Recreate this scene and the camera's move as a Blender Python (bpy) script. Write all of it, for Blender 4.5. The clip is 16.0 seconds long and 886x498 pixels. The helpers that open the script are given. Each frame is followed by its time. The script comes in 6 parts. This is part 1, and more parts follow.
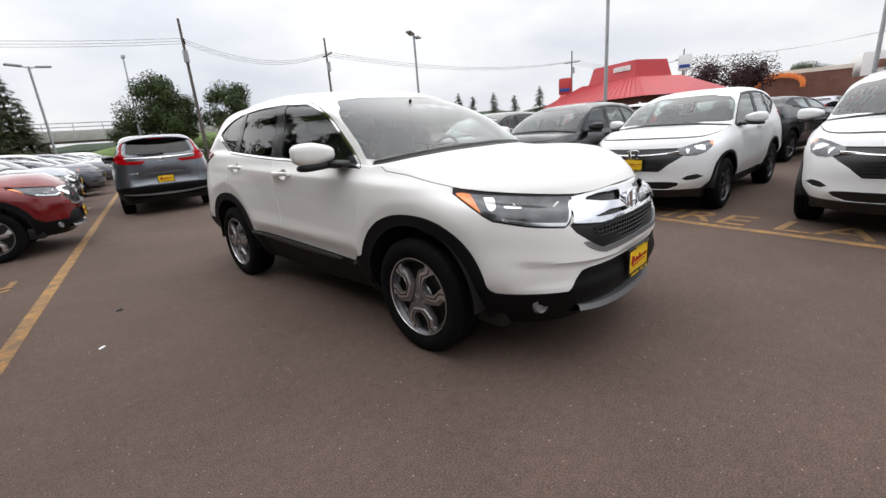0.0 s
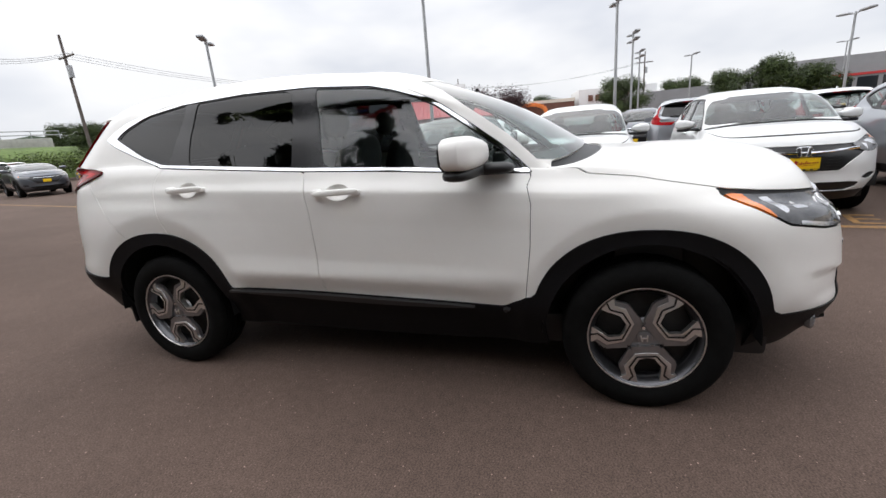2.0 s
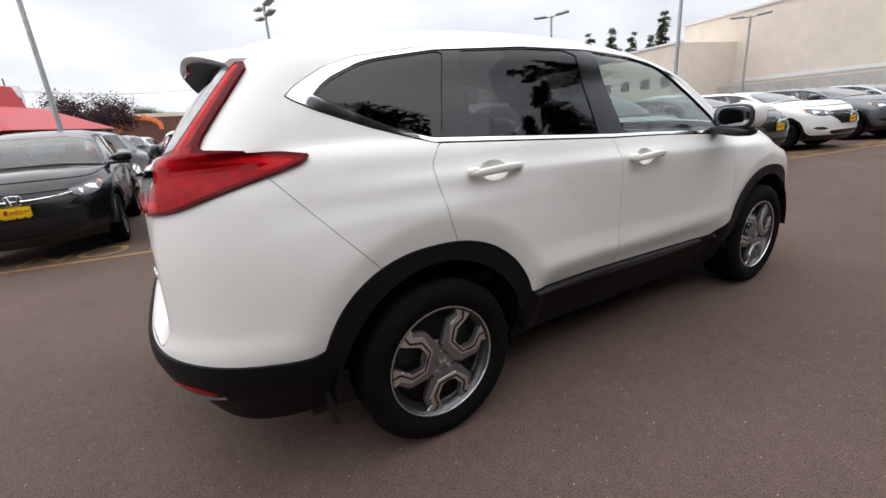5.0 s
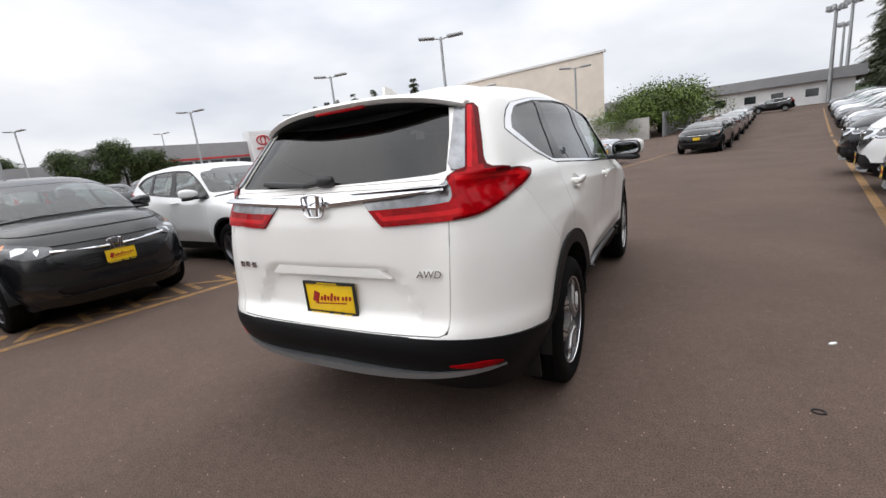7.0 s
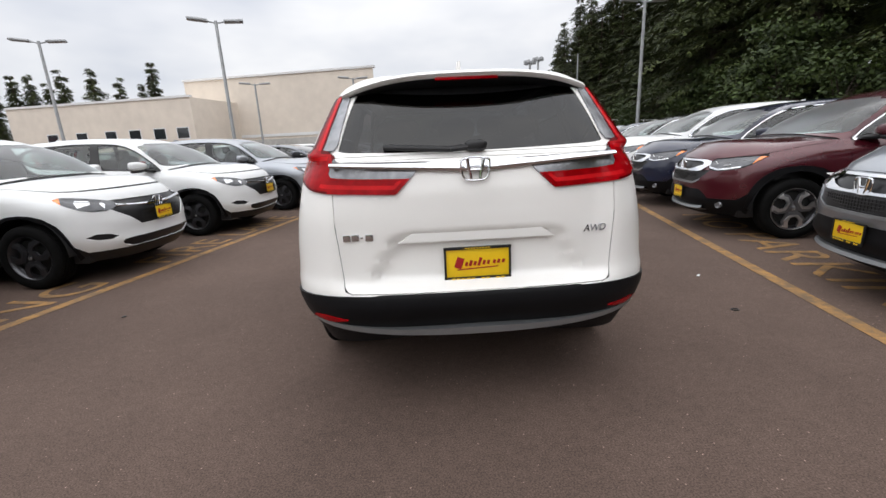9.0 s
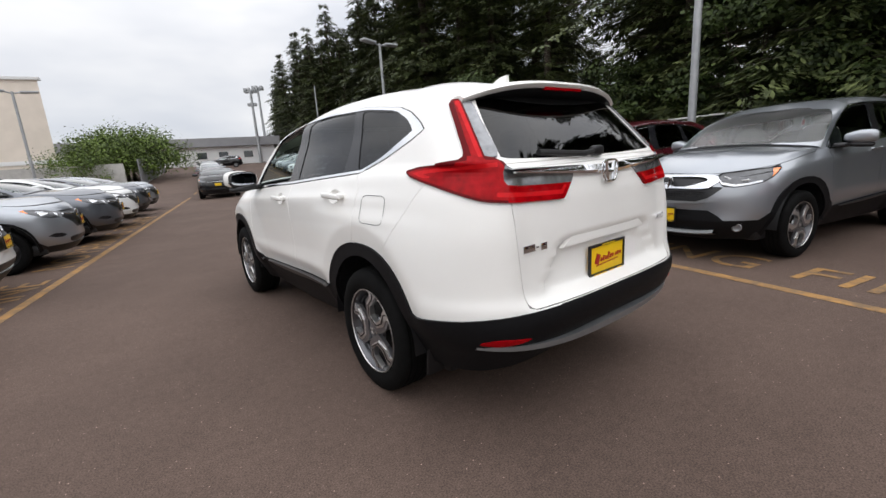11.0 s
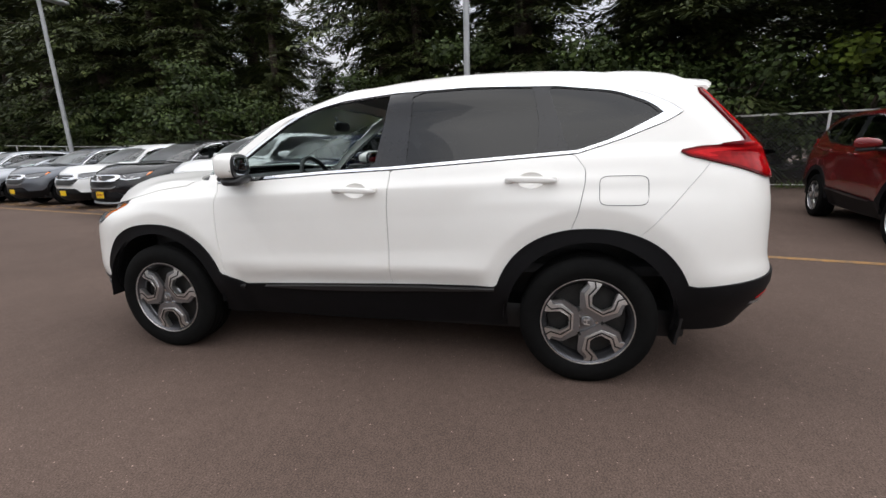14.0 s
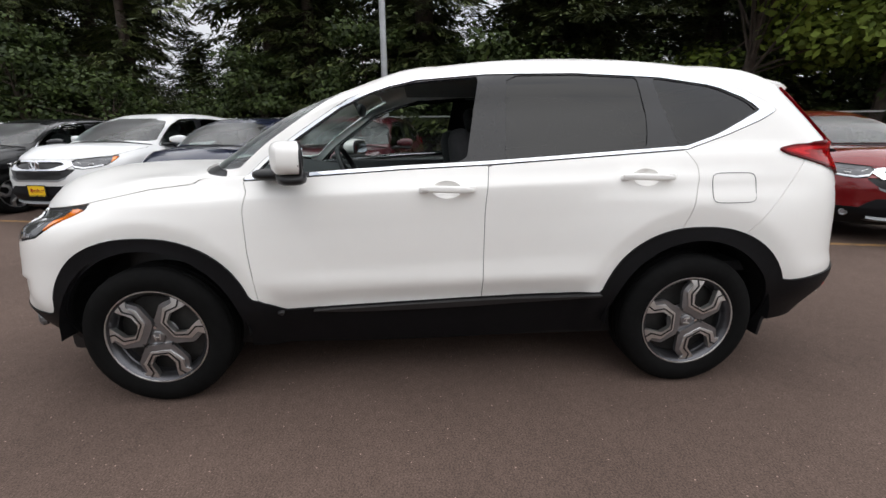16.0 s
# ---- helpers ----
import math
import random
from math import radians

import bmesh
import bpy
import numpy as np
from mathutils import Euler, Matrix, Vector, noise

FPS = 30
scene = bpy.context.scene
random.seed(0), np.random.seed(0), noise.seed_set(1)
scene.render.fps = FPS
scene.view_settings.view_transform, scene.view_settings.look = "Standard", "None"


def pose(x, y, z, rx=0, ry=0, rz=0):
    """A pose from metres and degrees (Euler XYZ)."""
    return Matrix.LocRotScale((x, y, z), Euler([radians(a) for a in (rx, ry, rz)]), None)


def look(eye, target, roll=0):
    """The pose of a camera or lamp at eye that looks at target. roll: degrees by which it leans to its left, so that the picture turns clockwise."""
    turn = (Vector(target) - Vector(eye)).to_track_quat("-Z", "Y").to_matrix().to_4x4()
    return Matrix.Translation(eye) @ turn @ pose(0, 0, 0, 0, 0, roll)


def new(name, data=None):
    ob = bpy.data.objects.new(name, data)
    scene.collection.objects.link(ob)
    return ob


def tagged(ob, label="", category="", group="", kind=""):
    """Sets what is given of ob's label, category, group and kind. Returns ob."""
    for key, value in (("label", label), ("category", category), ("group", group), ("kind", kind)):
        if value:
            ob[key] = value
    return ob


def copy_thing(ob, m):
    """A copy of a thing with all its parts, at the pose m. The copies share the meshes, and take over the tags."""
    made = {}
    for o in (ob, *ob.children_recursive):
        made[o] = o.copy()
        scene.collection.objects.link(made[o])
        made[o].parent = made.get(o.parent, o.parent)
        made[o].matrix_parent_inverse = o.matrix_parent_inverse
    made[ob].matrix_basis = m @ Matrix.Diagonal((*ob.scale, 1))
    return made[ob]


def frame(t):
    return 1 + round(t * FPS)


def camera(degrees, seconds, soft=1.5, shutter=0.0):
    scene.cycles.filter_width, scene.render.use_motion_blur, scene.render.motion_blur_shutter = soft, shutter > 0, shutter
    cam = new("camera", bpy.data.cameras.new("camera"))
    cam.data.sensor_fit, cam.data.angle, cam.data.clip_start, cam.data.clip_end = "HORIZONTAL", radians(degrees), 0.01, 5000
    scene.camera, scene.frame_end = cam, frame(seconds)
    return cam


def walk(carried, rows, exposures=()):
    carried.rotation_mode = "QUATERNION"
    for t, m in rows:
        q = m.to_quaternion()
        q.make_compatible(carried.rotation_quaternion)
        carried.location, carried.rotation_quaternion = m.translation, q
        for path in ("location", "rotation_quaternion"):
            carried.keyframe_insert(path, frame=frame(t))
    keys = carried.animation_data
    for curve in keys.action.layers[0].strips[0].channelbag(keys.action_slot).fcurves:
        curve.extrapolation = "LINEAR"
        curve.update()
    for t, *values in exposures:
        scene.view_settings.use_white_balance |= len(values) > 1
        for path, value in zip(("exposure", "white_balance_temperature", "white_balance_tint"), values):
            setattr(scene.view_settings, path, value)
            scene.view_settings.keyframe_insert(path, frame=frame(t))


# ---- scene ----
PATH = [
    (0, (2.428, 3.093, 1.292), (1.06, 1.74, 0.748), -4.5),
    (0.5, (2.626, 2.601, 1.309), (1.143, 1.367, 0.784), -3.7),
    (1, (2.778, 2.097, 1.306), (1.14, 1.081, 0.77), -5.9),
    (1.5, (2.77, 1.551, 1.291), (1.011, 0.761, 0.761), -5.4),
    (2, (2.742, 1.019, 1.29), (0.902, 0.438, 0.764), -4.6),
    (2.5, (2.657, 0.506, 1.278), (0.758, 0.189, 0.736), -4.8),
    (3, (2.538, -0.013, 1.292), (0.613, -0.134, 0.762), -4.4),
    (3.5, (2.43, -0.551, 1.322), (0.511, -0.443, 0.768), -4.3),
    (4, (2.303, -1.051, 1.356), (0.47, -0.616, 0.684), -4.4),
    (4.5, (2.28, -1.58, 1.336), (0.547, -0.835, 0.672), -4.5),
    (5, (2.222, -2.079, 1.297), (0.575, -1.103, 0.716), -4.4),
    (5.2, (2.176, -2.273, 1.296), (0.583, -1.193, 0.753), -6.3),
    (7.3, (1.203, -3.72, 1.338), (0.352, -1.974, 0.863), -4.7),
    (7.5, (1.062, -3.799, 1.322), (0.287, -2.026, 0.817), -3.7),
    (8, (0.64, -3.96, 1.313), (0.076, -2.116, 0.782), -1.8),
    (8.5, (0.209, -4.1, 1.307), (-0.059, -2.192, 0.77), -1.9),
    (9, (-0.225, -4.095, 1.284), (-0.155, -2.158, 0.793), -2.7),
    (9.5, (-0.676, -4.0, 1.303), (-0.298, -2.095, 0.826), -3.5),
    (10, (-1.153, -3.887, 1.324), (-0.45, -2.078, 0.839), -2.6),
    (10.2, (-1.324, -3.8, 1.295), (-0.51, -2.035, 0.821), -3.4),
    (12.3, (-2.597, -2.487, 1.277), (-1.014, -1.364, 0.796), -2.7),
    (12.5, (-2.685, -2.339, 1.29), (-1.06, -1.294, 0.775), -3.2),
    (13, (-2.816, -1.946, 1.258), (-1.048, -1.119, 0.823), -1.8),
    (13.5, (-2.9, -1.519, 1.272), (-1.054, -0.891, 0.828), -1.8),
    (14, (-3.081, -1.068, 1.254), (-1.183, -0.63, 0.8), -1.6),
    (14.5, (-3.11, -0.706, 1.228), (-1.181, -0.427, 0.781), -2.7),
    (15, (-3.118, -0.416, 1.271), (-1.178, -0.26, 0.809), -1.2),
    (15.5, (-3.086, -0.113, 1.301), (-1.139, -0.128, 0.843), -0.1),
    (16, (-2.842, 0.058, 1.283), (-0.912, -0.058, 0.772), -0.3),
]
cam = camera(92.8, 16.0, soft=1.5)
walk(cam, [(t, look(e, g, r)) for t, e, g, r in PATH], [(0.0, .14), (2.0, .15), (3.0, .14), (4.2, .16), (5.0, .24), (7.0, .15), (8.5, .07), (10.2, .05), (12.3, .04), (16.0, .02)])

SKY, ZENITH, SUN = .93, 2.1, 1.4

# ---------------------------------------------------------------- sky and light
world = bpy.data.worlds.new("sky")
scene.world = world
world.use_nodes = True
wt = world.node_tree
bg = wt.nodes["Background"]
sky = wt.nodes.new("ShaderNodeTexSky")
sky.sky_type, sky.sun_disc = "NISHITA", False
sky.sun_elevation, sky.sun_rotation = radians(38), radians(160)
tc = wt.nodes.new("ShaderNodeTexCoord")
mp = wt.nodes.new("ShaderNodeMapping")
mp.inputs["Scale"].default_value = (1, 1, 2.6)
cloud = wt.nodes.new("ShaderNodeTexNoise")
cloud.inputs["Scale"].default_value, cloud.inputs["Detail"].default_value = 2.2, 4
ramp = wt.nodes.new("ShaderNodeValToRGB")
ramp.color_ramp.elements[0].position, ramp.color_ramp.elements[0].color = .34, (.70, .73, .80, 1)
ramp.color_ramp.elements[1].position, ramp.color_ramp.elements[1].color = .62, (1.0, 1.0, 1.01, 1)
gain = wt.nodes.new("ShaderNodeMix")
gain.data_type, gain.blend_type = "RGBA", "MULTIPLY"
gain.inputs[0].default_value = 1.0
gain.inputs[7].default_value = (SKY, SKY, SKY * 1.01, 1)
mix = wt.nodes.new("ShaderNodeMix")
mix.data_type = "RGBA"
mix.inputs[0].default_value = .93
dim = wt.nodes.new("ShaderNodeMix")
dim.data_type, dim.blend_type = "RGBA", "MULTIPLY"
dim.inputs[0].default_value = 1.0
dim.inputs[7].default_value = (.1, .1, .1, 1)
wt.links.new(tc.outputs["Generated"], mp.inputs["Vector"])
wt.links.new(mp.outputs["Vector"], cloud.inputs["Vector"])
wt.links.new(cloud.outputs["Fac"], ramp.inputs["Fac"])
sep = wt.nodes.new("ShaderNodeSeparateXYZ")
zen = wt.nodes.new("ShaderNodeMapRange")          # an overcast sky is brightest overhead
zen.interpolation_type = "SMOOTHSTEP"
zen.inputs["From Min"].default_value, zen.inputs["From Max"].default_value = .12, .95
zen.inputs["To Min"].default_value, zen.inputs["To Max"].default_value = 1.0, ZENITH
lum = wt.nodes.new("ShaderNodeVectorMath")
lum.operation = "SCALE"
wt.links.new(tc.outputs["Generated"], sep.inputs[0])
wt.links.new(sep.outputs["Z"], zen.inputs["Value"])
wt.links.new(ramp.outputs["Color"], lum.inputs[0])
wt.links.new(zen.outputs[0], lum.inputs["Scale"])
wt.links.new(lum.outputs[0], gain.inputs[6])
wt.links.new(sky.outputs["Color"], dim.inputs[6])
wt.links.new(dim.outputs[2], mix.inputs[6])
wt.links.new(gain.outputs[2], mix.inputs[7])
wt.links.new(mix.outputs[2], bg.inputs["Color"])
sun = new("sun", bpy.data.lights.new("sun", "SUN"))
sun.data.energy, sun.data.angle, sun.data.color = SUN, radians(170), (1, .97, .93)
sun.matrix_world = look((4, -11, 9), (0, 0, 0))


# ---------------------------------------------------------------- materials
def material(name, color, rough=.5, metal=0.0, coat=0.0, spec=.5, vary=0.0, scale=8.0, bump=0.0, bump_scale=60.0, second=None, rough_vary=0.0):
    """A plain surface with colour variation at two scales, and fine relief."""
    m = bpy.data.materials.new(name)
    m.use_nodes = True
    t = m.node_tree
    b = t.nodes["Principled BSDF"]
    b.inputs["Base Color"].default_value = (*color, 1)
    b.inputs["Roughness"].default_value, b.inputs["Metallic"].default_value = rough, metal
    b.inputs["Coat Weight"].default_value, b.inputs["Specular IOR Level"].default_value = coat, spec
    b.inputs["Coat Roughness"].default_value = .04
    m.diffuse_color = (*color, 1)
    if vary or rough_vary:
        co = t.nodes.new("ShaderNodeTexCoord")
        big, small = t.nodes.new("ShaderNodeTexNoise"), t.nodes.new("ShaderNodeTexNoise")
        big.inputs["Scale"].default_value, big.inputs["Detail"].default_value = scale * .15, 5
        small.inputs["Scale"].default_value, small.inputs["Detail"].default_value = scale, 8
        add = t.nodes.new("ShaderNodeMath")
        add.operation = "ADD"
        half = t.nodes.new("ShaderNodeMath")
        half.operation, half.inputs[1].default_value = "MULTIPLY", .5
        r = t.nodes.new("ShaderNodeValToRGB")
        dark = tuple(c * (1 - vary) for c in color)
        light = second or tuple(min(1, c * (1 + vary)) for c in color)
        r.color_ramp.elements[0].position, r.color_ramp.elements[0].color = .38, (*dark, 1)
        r.color_ramp.elements[1].position, r.color_ramp.elements[1].color = .62, (*light, 1)
        for n in (big, small):
            t.links.new(co.outputs["Object"], n.inputs["Vector"])
        t.links.new(big.outputs["Fac"], add.inputs[0])
        t.links.new(small.outputs["Fac"], add.inputs[1])
        t.links.new(add.outputs[0], half.inputs[0])
        t.links.new(half.outputs[0], r.inputs["Fac"])
        t.links.new(r.outputs["Color"], b.inputs["Base Color"])
        if rough_vary:
            mr = t.nodes.new("ShaderNodeMapRange")
            mr.inputs["From Min"].default_value, mr.inputs["From Max"].default_value = .35, .65
            mr.inputs["To Min"].default_value, mr.inputs["To Max"].default_value = max(0, rough - rough_vary), min(1, rough + rough_vary)
            t.links.new(half.outputs[0], mr.inputs["Value"])
            t.links.new(mr.outputs[0], b.inputs["Roughness"])
    if bump:
        co = t.nodes.new("ShaderNodeTexCoord")
        n = t.nodes.new("ShaderNodeTexNoise")
        n.inputs["Scale"].default_value, n.inputs["Detail"].default_value = bump_scale, 6
        bp = t.nodes.new("ShaderNodeBump")
        bp.inputs["Strength"].default_value, bp.inputs["Distance"].default_value = bump, .01
        t.links.new(co.outputs["Object"], n.inputs["Vector"])
        t.links.new(n.outputs["Fac"], bp.inputs["Height"])
        t.links.new(bp.outputs["Normal"], b.inputs["Normal"])
    return m


def glass(name, tint, gloss=1.0, ior=1.75, rough=.01):
    """Thin glazing: it lets light through in its tint and mirrors at its surface."""
    m = bpy.data.materials.new(name)
    m.use_nodes = True
    t = m.node_tree
    t.nodes.clear()
    out = t.nodes.new("ShaderNodeOutputMaterial")
    tr, gl, mx, fr, pw, ad = (t.nodes.new("ShaderNode" + k) for k in ("BsdfTransparent", "BsdfGlossy", "MixShader", "LayerWeight", "Math", "Math"))
    tr.inputs["Color"].default_value = (*tint, 1)
    gl.inputs["Roughness"].default_value = rough
    gl.inputs["Color"].default_value = (gloss, gloss, gloss, 1)
    f0 = ((ior - 1) / (ior + 1)) ** 2
    fr.inputs["Blend"].default_value = .5
    pw.operation, pw.inputs[1].default_value = "POWER", 5.0
    ad.operation, ad.inputs[1].default_value, ad.inputs[2].default_value = "MULTIPLY_ADD", 1 - f0, f0
    t.links.new(fr.outputs["Facing"], pw.inputs[0])
    t.links.new(pw.outputs[0], ad.inputs[0])
    t.links.new(ad.outputs[0], mx.inputs[0])
    t.links.new(tr.outputs[0], mx.inputs[1])
    t.links.new(gl.outputs[0], mx.inputs[2])
    t.links.new(mx.outputs[0], out.inputs[0])
    m.diffuse_color = (*tint, 1)
    return m


def car_paint(name, color, metal=0.0, rough=.28, coat=1.0):
    return material(name, color, rough, metal, coat=coat, vary=.02, scale=3.0, rough_vary=.03)


P_WHITE = car_paint("white_pearl_paint", (.87, .857, .828), 0, .36, .55)
P_WHITE2 = car_paint("white_paint", (.77, .78, .78), 0, .36, .6)
P_SILVER = car_paint("silver_paint", (.34, .36, .39), .75, .34)
P_GREY = car_paint("grey_paint", (.12, .13, .15), .7, .32)
P_BLACK = car_paint("black_paint", (.005, .0055, .007), 0, .22, .45)
P_NAVY = car_paint("navy_paint", (.008, .012, .035), .2, .28)
P_MAROON = car_paint("maroon_paint", (.075, .006, .012), .3, .28)
P_RED = car_paint("red_paint", (.17, .005, .007), .3, .2)
P_YELLOW = car_paint("yellow_paint", (.75, .42, .02), 0, .3)
M_TYRE = material("tyre_rubber", (.005, .005, .005), .8, spec=.10, vary=.3, scale=30, bump=.15, bump_scale=120)
M_CLADGLOSS = material("gloss_black", (.016, .016, .017), .28, spec=.6, vary=.1, scale=30)
M_CLAD = material("black_cladding", (.007, .007, .008), .5, spec=.14, vary=.12, scale=40, bump=.08, bump_scale=500)
M_BLACK = material("black_plastic", (.008, .008, .009), .45, vary=.15, scale=20)
M_POST = material("glossy_black_post", (.014, .014, .016), .16, spec=.5, vary=.08, scale=20)
M_GAP = material("panel_gap", (.02, .02, .02), .8)
M_GRILLE = material("grille_black", (.006, .006, .007), .35, vary=.1, scale=20)
M_CHROME = material("chrome", (.80, .81, .83), .06, 1.0, rough_vary=.03, vary=.02, scale=10)
M_ALLOY = material("machined_alloy", (.82, .81, .80), .38, 1.0, vary=.06, scale=60, rough_vary=.06)
M_DARKALLOY = material("dark_alloy", (.10, .10, .108), .32, .85, vary=.1, scale=30)
M_GREYALLOY = material("grey_alloy", (.30, .30, .31), .36, .9, vary=.08, scale=40, rough_vary=.05)
M_BRAKE = material("brake_iron", (.035, .034, .033), .6, .6, vary=.3, scale=20)
M_SATIN = material("satin_silver", (.30, .31, .32), .38, .7, vary=.05, scale=20)
M_TAIL = material("red_lens", (.33, .002, .005), .06, spec=.12, vary=.30, scale=26)
M_TAILGUIDE = material("red_light_band", (.58, .010, .014), .12, spec=.12, vary=.12, scale=30)
M_TAILDARK = material("dark_red_lens", (.11, .001, .003), .08, spec=.10)
M_LENS = material("clear_lens", (.10, .102, .108), .08, .45, spec=.7, vary=.35, scale=14, bump=.06, bump_scale=40)
M_CLEAR = material("reversing_lens", (.26, .265, .28), .12, .5, spec=.5, vary=.3, scale=24, bump=.12, bump_scale=80)
M_SATINCHROME = material("satin_chrome", (.62, .63, .65), .22, 1.0, vary=.05, scale=20)
M_AMBER = material("amber_lens", (.85, .20, .008), .15, coat=1.0, vary=.15, scale=40)
M_MIRROR = material("mirror_glass", (.45, .47, .5), .02, 1.0)
M_WHITE = material("light_guide", (.8, .8, .8), .3)
M_PLATE = material("plate_yellow", (.86, .56, .01), .4, vary=.04, scale=20)
M_REDPRINT = material("plate_red_print", (.35, .01, .01), .5)
M_DASH = material("dash_plastic", (.018, .018, .02), .6, vary=.2, scale=20)
M_SEAT = material("seat_cloth", (.022, .022, .024), .9, vary=.3, scale=60, bump=.2, bump_scale=300)
M_LINING = material("headlining", (.22, .22, .21), .9, vary=.08, scale=40)
M_GLASS = glass("clear_glass", (.66, .72, .70))
M_SCREEN = glass("windscreen_glass", (.62, .72, .70), 1.0, 1.85, .29)
M_TINT = glass("privacy_glass", (.045, .047, .053), 1.0, 1.55)
M_NAVYPRINT = material("blue_print", (.02, .05, .25), .5)
M_FARWOOD = material("far_wood", (.035, .055, .030), .95, vary=.4, scale=.5, bump=.5, bump_scale=1.5)


def worn_paint(name, color):
    """Road paint worn through to the asphalt."""
    m = material(name, color, .85, vary=.2, scale=6)
    t = m.node_tree
    b = t.nodes["Principled BSDF"]
    co = t.nodes.new("ShaderNodeTexCoord")
    n = t.nodes.new("ShaderNodeTexNoise")
    n.inputs["Scale"].default_value, n.inputs["Detail"].default_value, n.inputs["Roughness"].default_value = 7, 12, .75
    r = t.nodes.new("ShaderNodeValToRGB")
    r.color_ramp.elements[0].position, r.color_ramp.elements[1].position = .40, .60
    mx = t.nodes.new("ShaderNodeMix")
    mx.data_type = "RGBA"
    old = b.inputs["Base Color"].links[0].from_socket
    t.links.new(co.outputs["Object"], n.inputs["Vector"])
    t.links.new(n.outputs["Fac"], r.inputs["Fac"])
    t.links.new(r.outputs["Color"], mx.inputs[0])
    t.links.new(old, mx.inputs[7])
    mx.inputs[6].default_value = (.16, .105, .06, 1)
    t.links.new(mx.outputs[2], b.inputs["Base Color"])
    return m


def asphalt():
    """Worn asphalt: broad faint stains, fine grain, pale and dark chippings."""
    m = material("asphalt", (.116, .081, .066), .9, spec=.2, bump=.22, bump_scale=500)
    t = m.node_tree
    b = t.nodes["Principled BSDF"]
    co = t.nodes.new("ShaderNodeTexCoord")
    last = None
    for kind, scale, detail, p0, c0, p1, c1 in (("Noise", .45, 6, .35, .86, .68, 1.10), ("Noise", 3.2, 4, .35, .95, .68, 1.05), ("Noise", 22, 3, .36, .92, .66, 1.08), ("Noise", 130, 4, .38, .70, .64, 1.28),
                                                ("Voronoi", 19, 0, .055, 3.0, .080, 1.0), ("Voronoi", 60, 0, .06, 1.7, .16, .97), ("Voronoi", 45, 0, .05, .55, .10, 1.0)):
        n = t.nodes.new("ShaderNodeTex" + kind)
        n.inputs["Scale"].default_value = scale
        if kind == "Noise":
            n.inputs["Detail"].default_value = detail
        r = t.nodes.new("ShaderNodeValToRGB")
        r.color_ramp.elements[0].position, r.color_ramp.elements[0].color = p0, (c0, c0, c0, 1)
        r.color_ramp.elements[1].position, r.color_ramp.elements[1].color = p1, (c1, c1, c1, 1)
        mul = t.nodes.new("ShaderNodeMix")
        mul.data_type, mul.blend_type = "RGBA", "MULTIPLY"
        mul.inputs[0].default_value = 1
        t.links.new(co.outputs["Object"], n.inputs["Vector"])
        t.links.new(n.outputs["Fac" if kind == "Noise" else "Distance"], r.inputs["Fac"])
        if last:
            t.links.new(last, mul.inputs[6])
        else:
            mul.inputs[6].default_value = (.116, .081, .066, 1)
        t.links.new(r.outputs["Color"], mul.inputs[7])
        last = mul.outputs[2]
    t.links.new(last, b.inputs["Base Color"])
    return m



# ---------------------------------------------------------------- mesh helpers
def part(name, bm, material, parent=None, label="", smooth=38):
    """Links a bmesh as one mesh object under a thing or a part."""
    me = bpy.data.meshes.new(name)
    bm.to_mesh(me)
    bm.free()
    me.materials.append(material)
    if smooth:
        me.shade_smooth()
        me.set_sharp_from_angle(angle=radians(smooth))
    ob = new(name, me)
    if parent:
        ob.parent = parent
    if label:
        ob["label"] = label
    return ob


def cube(bm, c, s, rot=(0, 0, 0), bevel=0.0, segs=2):
    """A bevelled block of size s round c, joined into bm."""
    m = Matrix.LocRotScale(c, Euler([radians(a) for a in rot]), s)
    vs = bmesh.ops.create_cube(bm, size=1, matrix=m)["verts"]
    if bevel:
        es = list({e for v in vs for e in v.link_edges})
        bmesh.ops.bevel(bm, geom=es, offset=bevel, segments=segs, affect="EDGES", profile=0.6)
    return bm


def rod(bm, a, b, r1, r2=None, n=10, caps=True):
    """A round bar from a to b."""
    a, b = Vector(a), Vector(b)
    d = b - a
    m = Matrix.Translation((a + b) / 2) @ d.to_track_quat("Z", "Y").to_matrix().to_4x4()
    bmesh.ops.create_cone(bm, cap_ends=caps, segments=n, radius1=r1, radius2=r1 if r2 is None else r2, depth=d.length, matrix=m)
    return bm


def lathe(bm, profile, n=32, axis="x", at=(0, 0, 0)):
    """Turns a profile of (along, radius) pairs round the x axis (or z)."""
    rings = []
    for k in range(n):
        a = 2 * math.pi * k / n
        ca, sa = math.cos(a), math.sin(a)
        ring = []
        for p, r in profile:
            co = (p, r * ca, r * sa) if axis == "x" else (r * ca, r * sa, p)
            ring.append(bm.verts.new(Vector(co) + Vector(at)))
        rings.append(ring)
    for k in range(n):
        r0, r1 = rings[k], rings[(k + 1) % n]
        for j in range(len(profile) - 1):
            bm.faces.new((r0[j], r1[j], r1[j + 1], r0[j + 1]))
    return bm


